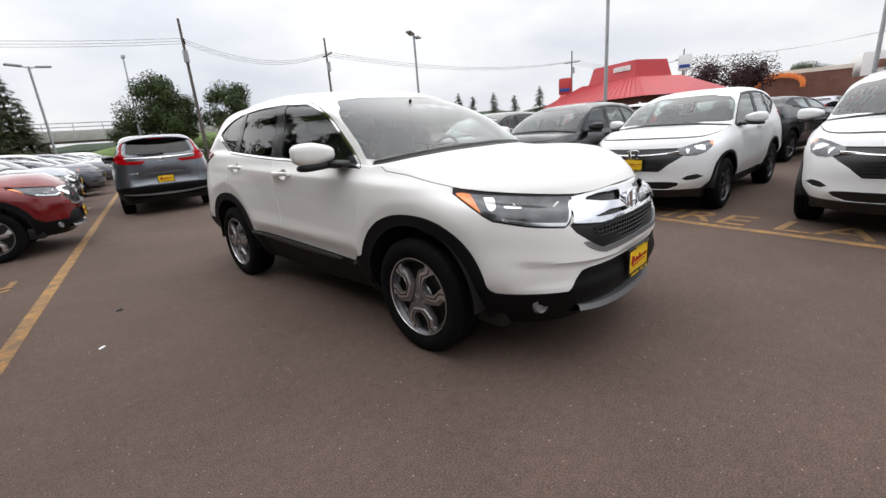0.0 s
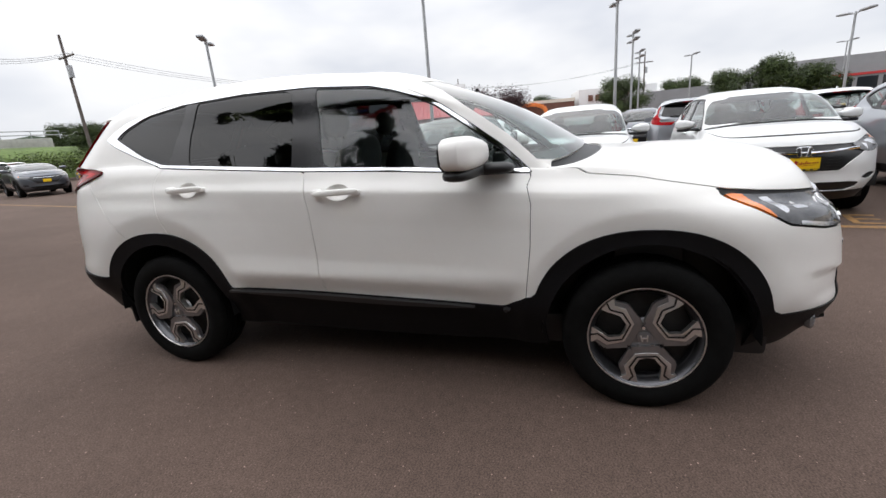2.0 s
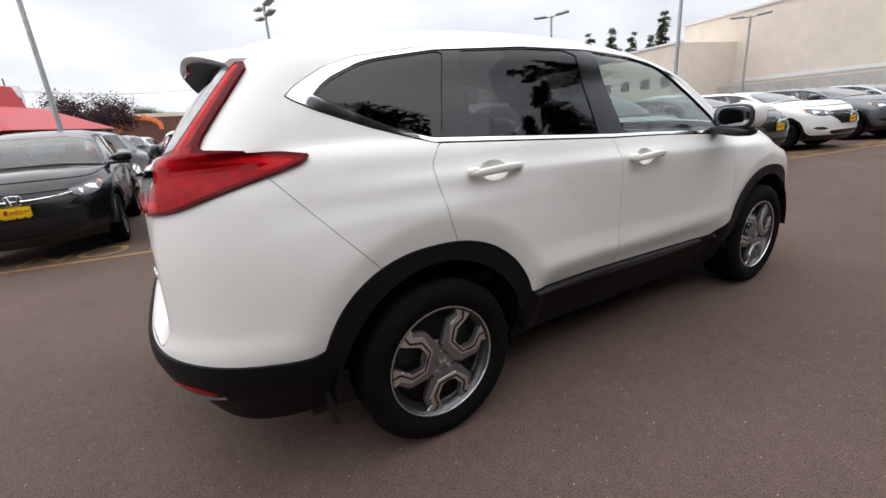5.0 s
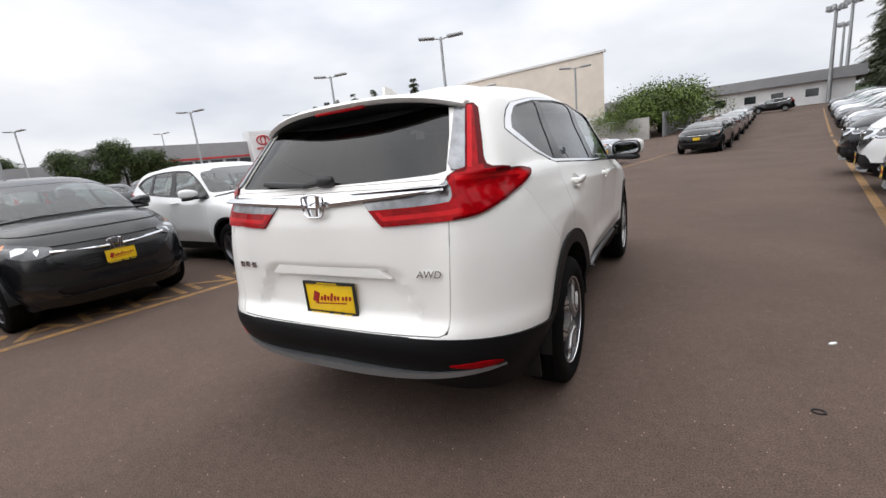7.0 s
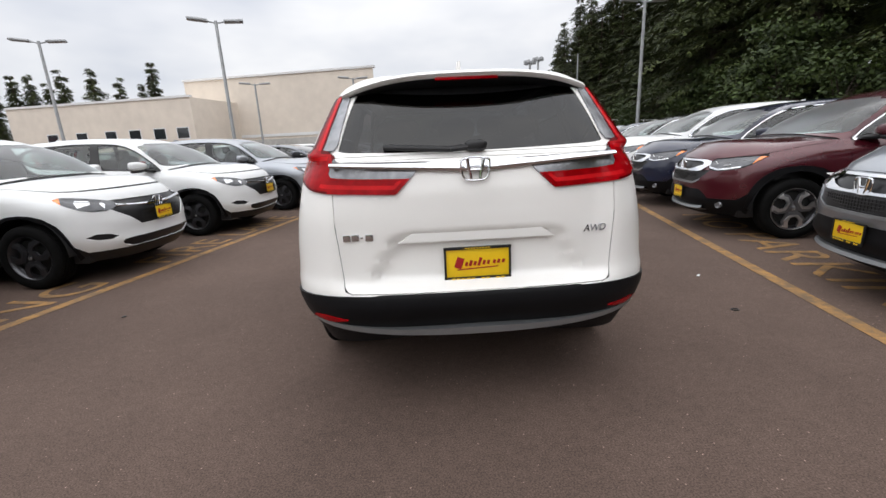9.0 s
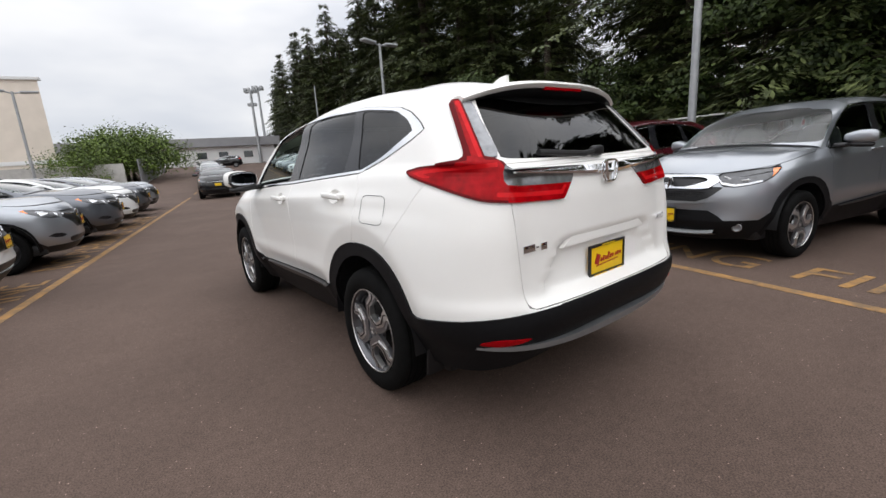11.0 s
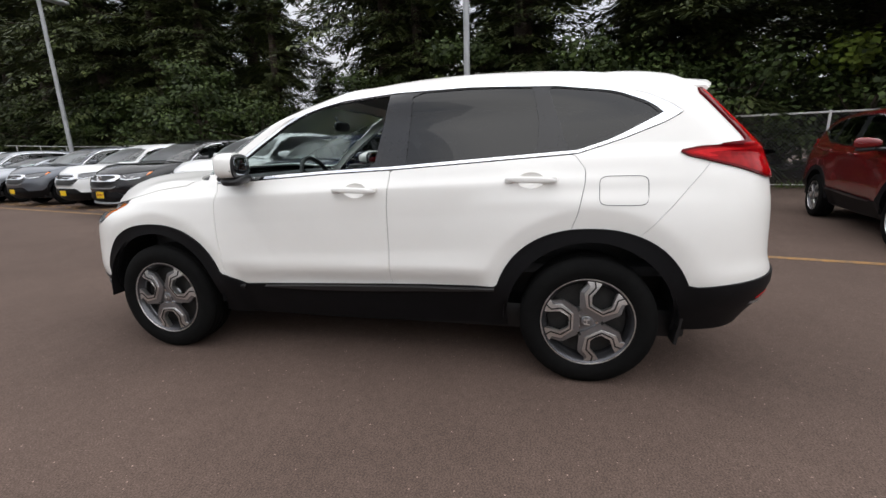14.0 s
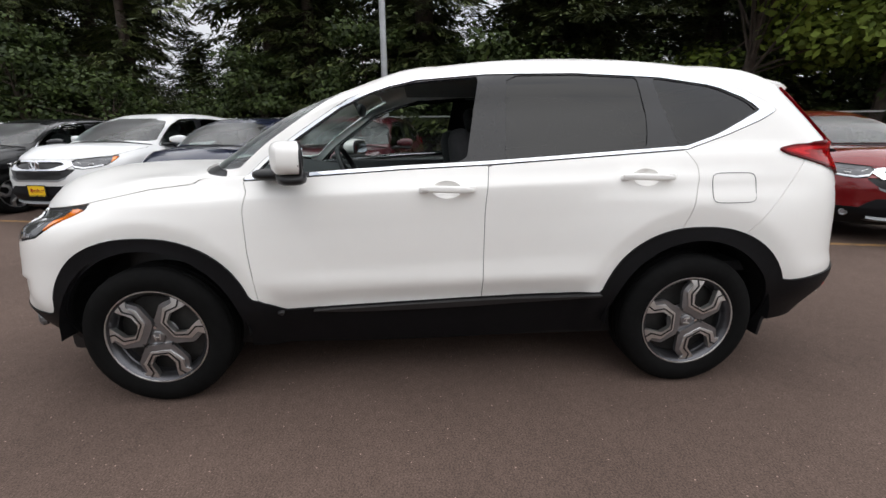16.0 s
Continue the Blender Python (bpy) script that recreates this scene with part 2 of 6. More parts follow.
def prism(bm, outline, depth, m=Matrix.Identity(4), bevel=0.0):
    """Extrudes a closed (x, y) outline by depth along z, under the pose m."""
    lo = [bm.verts.new(m @ Vector((x, y, 0))) for x, y in outline]
    hi = [bm.verts.new(m @ Vector((x, y, depth))) for x, y in outline]
    n = len(outline)
    faces = [bm.faces.new(lo[::-1]), bm.faces.new(hi)]
    for i in range(n):
        faces.append(bm.faces.new((lo[i], lo[(i + 1) % n], hi[(i + 1) % n], hi[i])))
    if bevel:
        bmesh.ops.bevel(bm, geom=list(faces[1].edges), offset=bevel, segments=2, affect="EDGES", profile=0.6)
    return bm


def tube(bm, pts, r, n=8):
    """A round bar through points."""
    for a, b in zip(pts[:-1], pts[1:]):
        rod(bm, a, b, r, n=n)
    return bm


# ---------------------------------------------------------------- car shells
COLS = [30, 80, 32]        # columns: front quarter, side, rear quarter


def keyed(keys, v):
    """Smooth value between (place, value) keys."""
    ks = sorted(keys)
    a = np.array([k[0] for k in ks], float)
    b = np.array([k[1] for k in ks], float)
    v = np.asarray(v, float)
    if len(a) == 1:
        return np.full(v.shape, b[0])
    d = np.gradient(b, a)
    i = np.clip(np.searchsorted(a, v) - 1, 0, len(a) - 2)
    h = a[i + 1] - a[i]
    t = np.clip((v - a[i]) / h, 0, 1)
    return (b[i] * (1 + 2 * t) * (1 - t) ** 2 + h * d[i] * t * (1 - t) ** 2
            + b[i + 1] * t * t * (3 - 2 * t) + h * d[i + 1] * t * t * (t - 1))


def corner(w, y0, y1, n, count):
    """A rounded corner in plan, from the middle (0, y1) to the side (w, y0), in even steps."""
    th = np.linspace(0, math.pi / 2, 400)
    x, y = w * np.sin(th) ** (2 / n), y0 + (y1 - y0) * np.cos(th) ** (2 / n)
    way = np.concatenate([[0], np.cumsum(np.hypot(np.diff(x), np.diff(y)))])
    t = np.linspace(0, way[-1], count + 1)
    return np.interp(t, way, x), np.interp(t, way, y)


def rail(yf, ya, nf, yr, yb, nr, widths, zf, zside, zr, kf=2.0, kr=2.0):
    """One closed line round half a car, from the middle of its nose along its side to the middle of its tail.
    yf, yr: nose and tail; ya, yb: where the side begins and ends; nf, nr: squareness of the corners."""
    nfc, nsc, nrc = COLS
    wa, wb = float(keyed(widths, ya)), float(keyed(widths, yb))
    za, zb = float(keyed(zside, ya)), float(keyed(zside, yb))
    fx, fy = corner(wa, ya, yf, nf, nfc)
    fz = zf + (za - zf) * (fx / wa) ** kf
    y = np.linspace(ya, yb, nsc + 1)
    side = np.stack([keyed(widths, y), y, keyed(zside, y)], 1)
    rx, ry = corner(wb, yb, yr, nr, nrc)
    rz = zr + (zb - zr) * (rx / wb) ** kr
    return np.concatenate([np.stack([fx, fy, fz], 1)[:-1], side, np.stack([rx, ry, rz], 1)[::-1][1:]])


def loft(rails, rows, folds=()):
    """A smooth grid through rails, with rows[i] steps between rails i and i + 1, folded sharply at the rails named. Returns points (x, y, z, row, column) and faces."""
    R = np.stack(rails)
    n, m, _ = R.shape
    col = np.concatenate([np.linspace(0, 1, COLS[0] + 1)[:-1], np.linspace(1, 2, COLS[1] + 1), np.linspace(2, 3, COLS[2] + 1)[1:]])
    lines = []
    for i in range(n - 1):
        p0, p1, p2, p3 = R[max(i - 1, 0)], R[i], R[i + 1], R[min(i + 2, n - 1)]
        l1 = np.maximum(np.linalg.norm(p2 - p1, axis=1, keepdims=True), 1e-6)
        l0 = np.maximum(np.linalg.norm(p1 - p0, axis=1, keepdims=True), 1e-6)
        l2 = np.maximum(np.linalg.norm(p3 - p2, axis=1, keepdims=True), 1e-6)
        # tangents weighted by chord so that short strips do not overshoot
        t1 = l1 * ((p2 - p1) / l1 * l0 + (p1 - p0) / l0 * l1) / (l0 + l1) if i and i not in folds else p2 - p1
        t2 = l1 * ((p3 - p2) / l2 * l1 + (p2 - p1) / l1 * l2) / (l1 + l2) if i < n - 2 and i + 1 not in folds else p2 - p1
        for k in range(rows[i]):
            t = k / rows[i]
            p = (p1 * (1 + 2 * t) * (1 - t) ** 2 + t1 * t * (1 - t) ** 2 + p2 * t * t * (3 - 2 * t) + t2 * t * t * (t - 1))
            lines.append(np.concatenate([p, np.full((m, 1), i + t), col[:, None]], 1))
    lines.append(np.concatenate([R[-1], np.full((m, 1), n - 1.0), col[:, None]], 1))
    V = np.concatenate(lines)
    V[:, 0] = np.maximum(V[:, 0], 0)
    F = [(i * m + j, i * m + j + 1, (i + 1) * m + j + 1, (i + 1) * m + j) for i in range(len(lines) - 1) for j in range(m - 1)]
    return V, F


def poly(points):
    """Signed distance (inside below 0) to a closed outline of 2D points."""
    P = np.array(points, float)

    def dist(u, v):
        best, inside = np.full(u.shape, 1e9), np.zeros(u.shape, bool)
        for (ax, ay), (bx, by) in zip(P, np.roll(P, -1, 0)):
            dx, dy = bx - ax, by - ay
            t = np.clip(((u - ax) * dx + (v - ay) * dy) / (dx * dx + dy * dy + 1e-12), 0, 1)
            best = np.minimum(best, np.hypot(u - ax - t * dx, v - ay - t * dy))
            cross = ((ay > v) != (by > v)) & (u < (bx - ax) * (v - ay) / (by - ay + 1e-12) + ax)
            inside ^= cross
        return np.where(inside, -best, best)
    return dist


class Shell:
    """Half a car's skin, which is cut into named pieces along lines where a function changes its sign."""

    def __init__(self, V, F):
        self.V, self.sets = V, {"paint": F}

    def cut(self, source, name, f, other=None):
        """Moves the faces of the set where f < 0 to the set name."""
        V = self.V
        val = f(V)
        val = np.where(np.abs(val) < 1e-7, 1e-7, val)
        extra, vals, cache = [], list(val), {}
        nv = len(V)

        def cross(a, b):
            key = (a, b) if a < b else (b, a)
            if key not in cache:
                a, b = key
                t = vals[a] / (vals[a] - vals[b])
                t = min(max(t, 0.0), 1.0)
                cache[key] = nv + len(extra)
                extra.append(V[a] * (1 - t) + V[b] * t)
            return cache[key]
        ins, out = [], []
        for face in self.sets[source]:
            sg = [vals[i] < 0 for i in face]
            if all(sg):
                ins.append(face)
            elif not any(sg):
                out.append(face)
            else:
                A, B = [], []
                for k, i in enumerate(face):
                    j = face[(k + 1) % len(face)]
                    (A if sg[k] else B).append(i)
                    if sg[k] != sg[(k + 1) % len(face)]:
                        x = cross(i, j)
                        A.append(x)
                        B.append(x)
                for lst, dst in ((A, ins), (B, out)):
                    if len(lst) > 2:
                        dst.append(tuple(lst))
        if extra:
            self.V = np.concatenate([V, np.array(extra)])
        self.sets[source] = out
        self.sets.setdefault(name, []).extend(ins)

    def refine(self, name):
        """Splits every face of a set round its middle."""
        V, extra, cache, out = self.V, [], {}, []
        n = len(V)
        for face in self.sets.get(name, ()):
            face = tuple(dict.fromkeys(face))
            if len(face) < 3:
                continue
            mids = []
            for a, b in zip(face, face[1:] + face[:1]):
                key = (min(a, b), max(a, b))
                if key not in cache:
                    cache[key] = n + len(extra)
                    extra.append((V[a] + V[b]) / 2)
                mids.append(cache[key])
            c = n + len(extra)
            extra.append(V[list(face)].mean(0))
            out += [(face[k], mids[k], c, mids[k - 1]) for k in range(len(face))]
        if extra:
            self.V = np.concatenate([V, np.array(extra)])
            self.sets[name] = out

    def seam(self, source, name, f, gap=0.0035):
        """Cuts a panel out, with a dark groove round it."""
        self.cut(source, name, lambda P: f(P) + gap / 2)
        self.cut(source, "seam", lambda P: f(P) - gap / 2)

    def normals(self):
        N = np.zeros((len(self.V), 3))
        X = self.V[:, :3]
        for fs in self.sets.values():
            for f in fs:
                p = X[list(f)]
                nrm = np.cross(p[1] - p[0], p[2] - p[0]) if len(f) == 3 else np.cross(p[2] - p[0], p[3 % len(f)] - p[1])
                for i in f:
                    N[i] += nrm
        mid = X[:, 0] < 1e-5
        N[mid, 0] = 0
        self.N = N / np.maximum(np.linalg.norm(N, axis=1, keepdims=True), 1e-9)
        # faces are wound so that normals look outwards
        out = np.einsum("ij,ij->i", self.N, X - np.array([0, 0, .75])).mean()
        self.flip = out < 0
        if self.flip:
            self.N = -self.N

    def piece(self, name, side, offset=0.0, rim=0.012):
        """A bmesh of one set: side 1 right, -1 left, 0 both joined in the middle; moved by offset along the normals, with turned-in edges."""
        bm = bmesh.new()
        for s in ((1, -1) if side == 0 else (side,)):
            made, inner, edges = {}, {}, {}

            def vert(i, depth, store):
                if i not in store:
                    p = self.V[i, :3] + self.N[i] * depth
                    x = max(p[0], 0) if self.V[i, 0] > 1e-5 else 0.0
                    store[i] = bm.verts.new((x * s, p[1], p[2]))
                return store[i]
            for f in self.sets.get(name, ()):
                idx = list(dict.fromkeys(f))
                if len(idx) < 3:
                    continue
                if (s < 0) != self.flip:
                    idx = idx[::-1]
                vs = [vert(i, offset, made) for i in idx]
                try:
                    bm.faces.new(vs)
                except ValueError:
                    continue
                for a, b in zip(idx, idx[1:] + idx[:1]):
                    edges[(a, b)] = edges.get((a, b), 0) + 1
            if rim:
                for (a, b) in list(edges):
                    if (b, a) not in edges and not (self.V[a, 0] < 1e-5 and self.V[b, 0] < 1e-5):
                        try:
                            bm.faces.new((made[b], made[a], vert(a, offset - rim, inner), vert(b, offset - rim, inner)))
                        except ValueError:
                            pass
        if side == 0:
            bmesh.ops.remove_doubles(bm, verts=[v for v in bm.verts if abs(v.co.x) < 1e-5], dist=1e-4)
        bmesh.ops.dissolve_degenerate(bm, dist=1e-5, edges=bm.edges)
        return bm


def bent(line):
    """z as a function of y through a few corner points, straight between them."""
    ys, zs = [p[0] for p in sorted(line)], [p[1] for p in sorted(line)]
    return lambda y: np.interp(y, ys, zs)


def suv_shell(tail=0.0, low=0.0, fine=1):
    """The crossover's skin. tail: how far the rear glass stands further forward; low: how much lower the roof lies."""
    COLS[:] = [36, 110, 36] if fine == 1 else [16, 40, 16]
    g = lambda z: z - low * max(0, (z - 1.12) / 0.56)
    T = tail
    belt = [(1.0, 1.085), (.85, 1.100), (.1, 1.142), (-.29, 1.160), (-.83, 1.195), (-1.25, 1.220), (-1.55, 1.238)]
    rails = [
        rail(2.10, 1.0, 3.4, -2.19, -1.5, 4.4, [(1, .80), (0, .80), (-1.5, .80)], .24, [(1, .26), (0, .25), (-1.5, .31)], .392),
        rail(2.242, 1.0, 3.2, -2.305, -1.5, 3.9, [(1, .902), (.3, .900), (-.5, .900), (-1.5, .902)], .42, [(1, .47), (0, .49), (-1.5, .56)], .56),
        rail(2.250, 1.0, 3.1, -2.285, -1.5, 3.9, [(1, .910), (.4, .906), (-.4, .906), (-1.5, .908)], .62, [(1, .68), (0, .70), (-1.5, .74)], .70),
        rail(2.215, 1.0, 2.75, -2.275, -1.5, 3.8, [(1, .892), (.3, .908), (-.6, .908), (-1.5, .890)], .80, [(1, .94), (0, .965), (-1.5, .99)], .98),
        rail(2.175, 1.0, 2.5, -2.262, -1.5, 3.7, [(1, .872), (.3, .898), (-.6, .896), (-1.5, .862)], .885, [(1, 1.02), (0, 1.06), (-1.5, 1.12)], 1.10, 7.0),
        rail(2.125, 1.0, 2.5, -2.228, -1.5, 3.8, [(1, .835), (.3, .862), (-.6, .862), (-1.5, .812)], .972, belt, 1.185, 12.0),
        rail(1.13, .86, 2.9, -2.150 + T, -1.5 + .8 * T, 6.0, [(1, .815), (.3, .850), (-.6, .850), (-1.5, .797)], 1.163,
             [(y, z + .014) for y, z in belt], 1.225, 3.0),
        rail(.745, .55, 3.0, -2.02 + T, -1.50 + .9 * T, 5.0, [(.6, .742), (.1, .761), (-.6, .764), (-1.5, .731)], g(1.40),
             [(.6, g(1.375)), (-.3, g(1.395)), (-1.5, g(1.41))], g(1.395), 3.0),
        rail(.285, .03, 2.9, -1.875 + T, -1.45 + T, 4.4, [(0, .632), (-.4, .648), (-.9, .652), (-1.45, .628)], g(1.588),
             [(.02, g(1.578)), (-.35, g(1.607)), (-.8, g(1.614)), (-1.2, g(1.602)), (-1.5, g(1.574))], g(1.550), 3.0),
        rail(.20, -.02, 2.6, -1.83 + T, -1.42 + T, 3.6, [(0, .555), (-.4, .575), (-.9, .58), (-1.45, .555)], g(1.620),
             [(.02, g(1.615)), (-.35, g(1.645)), (-.8, g(1.655)), (-1.2, g(1.643)), (-1.5, g(1.618))], g(1.588), 3.0),
        rail(.07, -.1, 2.4, -1.70 + T, -1.35 + T, 2.6, [(0, .30), (-1.4, .30)], g(1.650),
             [(0, g(1.650)), (-.35, g(1.678)), (-.8, g(1.686)), (-1.2, g(1.672)), (-1.5, g(1.648))], g(1.618), 3.0),
        rail(.0, -.15, 2.4, -1.6 + T, -1.3 + T, 2.6, [(0, .001), (-1.4, .001)], g(1.660),
             [(0, g(1.658)), (-.35, g(1.684)), (-.8, g(1.690)), (-1.2, g(1.678)), (-1.5, g(1.652))], g(1.630), 3.0),
    ]
    rows = [4, 12, 18, 12, 6, 10, 7, 6, 2, 3, 1] if fine == 1 else [2, 3, 3, 3, 2, 4, 3, 3, 1, 2, 1]
    V, F = loft(rails, rows, (6,))
    # swollen arches, a shoulder crease and a tucked-in sill
    x, y, z = V[:, 0], V[:, 1], V[:, 2]
    step = lambda a, b, v: np.clip((v - a) / (b - a), 0, 1) ** 2 * (3 - 2 * np.clip((v - a) / (b - a), 0, 1))
    side = step(.62, .80, x) * step(1.16, 1.06, z)
    arch = np.minimum(np.hypot(y - 1.33, z - .352), np.hypot(y + 1.33, z - .36)) - .496
    ridge = np.where(y > 0, .075, .100) - .10 * np.clip((.55 - z) / .2, 0, 1)
    flare = np.interp(arch - ridge, [-.10, 0, .006, .06, .32], [.0, .019, .019, .015, 0]) * step(.40, .55, z)
    line = 1.052 - .043 * y
    crease = np.interp(z - line, [-.16, 0, .006, .05], [0, .012, .011, 0]) * step(-1.75, -1.4, y) * step(1.5, 1.0, y)
    flare = flare * step(1.07, .98, z)
    tuck = -.032 * step(.635, .50, z) * step(.02, .12, arch) * step(-1.0, -.8, y) * step(1.0, .8, y)
    swell = np.interp(z - (.60 - .05 * y), [-.08, 0, .10], [0, .009, 0]) * step(-.95, -.6, y) * step(.85, .5, y)
    V[:, 0] += side * (flare + crease + tuck + swell)
    # the white bumper kicks out over the dark lower bumper at the rear corners
    kick = step(.70, .630, z) * step(.40, .50, z) * step(-1.72, -2.02, y) * (T == 0)
    reach_ = np.maximum(np.hypot(x, y + 1.0), .1)
    V[:, 0] += .008 * kick * x / reach_ * step(.3, .6, x)
    V[:, 1] += .006 * kick * (y + 1.0) / reach_
    # the bumper's lower half and the middle of the tailgate stand back a little
    fold = np.interp(x, [.45, .64, .74], [.587, .605, .625])
    V[:, 1] -= .020 * step(fold + .006, fold - .010, z) * step(.46, .52, z) * step(1.80, 1.95, y) * step(.80, .72, x)
    half = np.interp(z, [.62, .89], [.53, .36])
    V[:, 1] += .036 * step(half + .01, half - .03, x) * step(.62, .68, z) * step(.90, .86, z) * (y < -2.0) * (T == 0)
    V[:, 1] += .042 * step(.68, .54, x) * step(.61, .68, z) * step(1.225, 1.18, z) * (y < -1.95) * (T == 0)
    return V, F

# ---------------------------------------------------------------- wheels
def blob(bm, c, s, n=2.6, rot=(0, 0, 0), seg=20, rings=12):
    """A rounded lump: a ball pressed towards a box."""
    m = Matrix.LocRotScale(c, Euler([radians(a) for a in rot]), s)
    vs = bmesh.ops.create_uvsphere(bm, u_segments=seg, v_segments=rings, radius=1)["verts"]
    for v in vs:
        p = v.co
        k = (abs(p.x) ** n + abs(p.y) ** n + abs(p.z) ** n) ** (-1 / n)
        v.co = m @ (p * k)
    return bm


def spoke_outline(mirror):
    """Half of a horseshoe-shaped spoke, seen from outside, y up along its middle."""
    pts = [(0, .068), (.047, .070), (.097, .129), (.088, .178), (.136, .197), (.118, .214), (.046, .236), (.048, .190), (.060, .136), (.033, .093), (0, .091)]
    return [(-x, y) for x, y in reversed(pts)] if mirror else pts


def push_x(v, d):
    v.co.x += d


def build_wheel(parent, dark=False, simple=False):
    """A road wheel with its tyre, its outer face towards +x."""
    wheel = new("wheel")
    wheel.parent = parent
    R, W = .352, .235
    bm = bmesh.new()
    prof = [(.055, .225), (.100, .236), (.117, .262), (.121, .29), (.117, .318), (.104, .340), (.092, .349)]
    tread = []
    for x in (.060, .020, -.020, -.060):
        tread += [(x + .014, R), (x + .012, R - .008), (x + .004, R - .008), (x + .002, R)]
    prof = prof + [(.080, .3515)] + tread + [(-.080, .3515), (-.104, .340), (-.121, .29), (-.100, .236), (-.055, .225)]
    lathe(bm, prof, 40 if not simple else 28)
    part("tyre", bm, M_TYRE, wheel, "black rubber tyre with grooved tread")
    bm = bmesh.new()
    lathe(bm, [(.100, .236), (.106, .241), (.109, .240), (.109, .236), (.104, .234)], 40)
    rim_ = part("rim", bm, M_ALLOY if not dark else M_DARKALLOY, wheel, "machined alloy rim edge")
    bm = bmesh.new()
    lathe(bm, [(.060, .207), (.098, .233), (.106, .232), (.085, .214), (.02, .205), (-.10, .205)], 40)
    part("barrel", bm, M_DARKALLOY, rim_, "dark rim barrel")
    bm = bmesh.new()
    lathe(bm, [(.035, .0), (.035, .16), (.03, .205), (-.1, .205)], 30)
    part("brake_disc", bm, M_BRAKE, wheel, "shaded brake disc and caliper")
    shape = Matrix(((0, 0, 1, .064), (1, 0, 0, 0), (0, 1, 0, 0), (0, 0, 0, 1)))
    dish = lambda bm: [push_x(v, .018 * math.sin(min(math.hypot(v.co.y, v.co.z) / .236, 1) * math.pi)) for v in bm.verts]
    for k in range(3):
        m0 = Matrix.Rotation(2 * math.pi * k / 3, 4, "X") @ shape
        bm = bmesh.new()
        for mir in (False, True):
            prism(bm, spoke_outline(mir), .030, m0, .003)
        dish(bm)
        bmesh.ops.remove_doubles(bm, verts=bm.verts, dist=1e-4)
        part("spoke", bm, M_ALLOY if not dark else M_DARKALLOY, wheel, smooth=30)
        bm = bmesh.new()
        path = [(.096, .222), (.064, .184), (.075, .133), (.040, .083), (-.040, .083), (-.075, .133), (-.064, .184), (-.096, .222)]
        for (ax, ay), (bx, by) in zip(path[:-1], path[1:]):
            d = Vector((bx - ax, by - ay)).normalized() * .0035
            prism(bm, [(ax - d.y, ay + d.x), (bx - d.y, by + d.x), (bx + d.y, by - d.x), (ax + d.y, ay - d.x)][::-1], .0025, m0 @ Matrix.Translation((0, 0, .0295)))
        dish(bm)
        if not simple:
            part("spoke_groove", bm, M_BLACK, wheel, smooth=30)
        else:
            bm.free()
        # dark flanks along the horseshoe
        bm = bmesh.new()
        path = [(.112, .222), (.082, .184), (.094, .130), (.052, .062), (-.052, .062), (-.094, .130), (-.082, .184), (-.112, .222)]
        for (ax, ay), (bx, by) in zip(path[:-1], path[1:]):
            d = Vector((bx - ax, by - ay)).normalized() * .024
            e = Vector((bx - ax, by - ay)).normalized() * .006
            prism(bm, [(ax - d.y - e.x, ay + d.x - e.y), (bx - d.y + e.x, by + d.x + e.y), (bx + d.y + e.x, by - d.x + e.y), (ax + d.y - e.x, ay - d.x - e.y)][::-1], .020, m0 @ Matrix.Translation((0, 0, .004)))
        dish(bm)
        part("spoke_flank", bm, M_GREYALLOY if not dark else M_DARKALLOY, wheel, smooth=30)
    if not simple:
        for k in range(5):
            bm = bmesh.new()
            a = 2 * math.pi * (k + .5) / 5
            rod(bm, (.070, .050 * math.sin(a), .050 * math.cos(a)), (.100, .050 * math.sin(a), .050 * math.cos(a)), .0105, .008, 8)
            part("lug_nut", bm, M_CHROME, wheel)
    bm = bmesh.new()
    lathe(bm, [(.060, .085), (.084, .070), (.090, .034), (.096, .032), (.099, .026), (.100, .0)], 24)
    part("hub_cap", bm, M_GREYALLOY if not dark else M_DARKALLOY, wheel, "grey hub cap with a silver mark")
    bm = bmesh.new()
    for s in (-1, 1):
        cube(bm, (.101, s * .012, 0), (.004, .006, .032), (s * 8, 0, 0), .001)
    cube(bm, (.101, 0, 0), (.004, .02, .006), (0, 0, 0), .001)
    part("cap_mark", bm, M_ALLOY, wheel)
    return wheel


def far_wheel(parent, dark):
    """A wheel for cars that stay far off: tyre and one-piece rim."""
    wheel = new("wheel")
    wheel.parent = parent
    bm = bmesh.new()
    lathe(bm, [(.055, .225), (.115, .262), (.119, .30), (.100, .345), (.08, .352), (-.08, .352), (-.119, .30), (-.055, .225)], 20)
    part("tyre", bm, M_TYRE, wheel)
    bm = bmesh.new()
    lathe(bm, [(.03, 0), (.03, .19), (.10, .238), (.106, .238), (.05, .21)], 20)
    for k in range(5):
        a = 2 * math.pi * k / 5
        rod(bm, (.07, 0, 0), (.085, .225 * math.cos(a), .225 * math.sin(a)), .035, .03, 5)
    part("rim", bm, M_DARKALLOY if dark else M_SATIN, wheel)
    return wheel


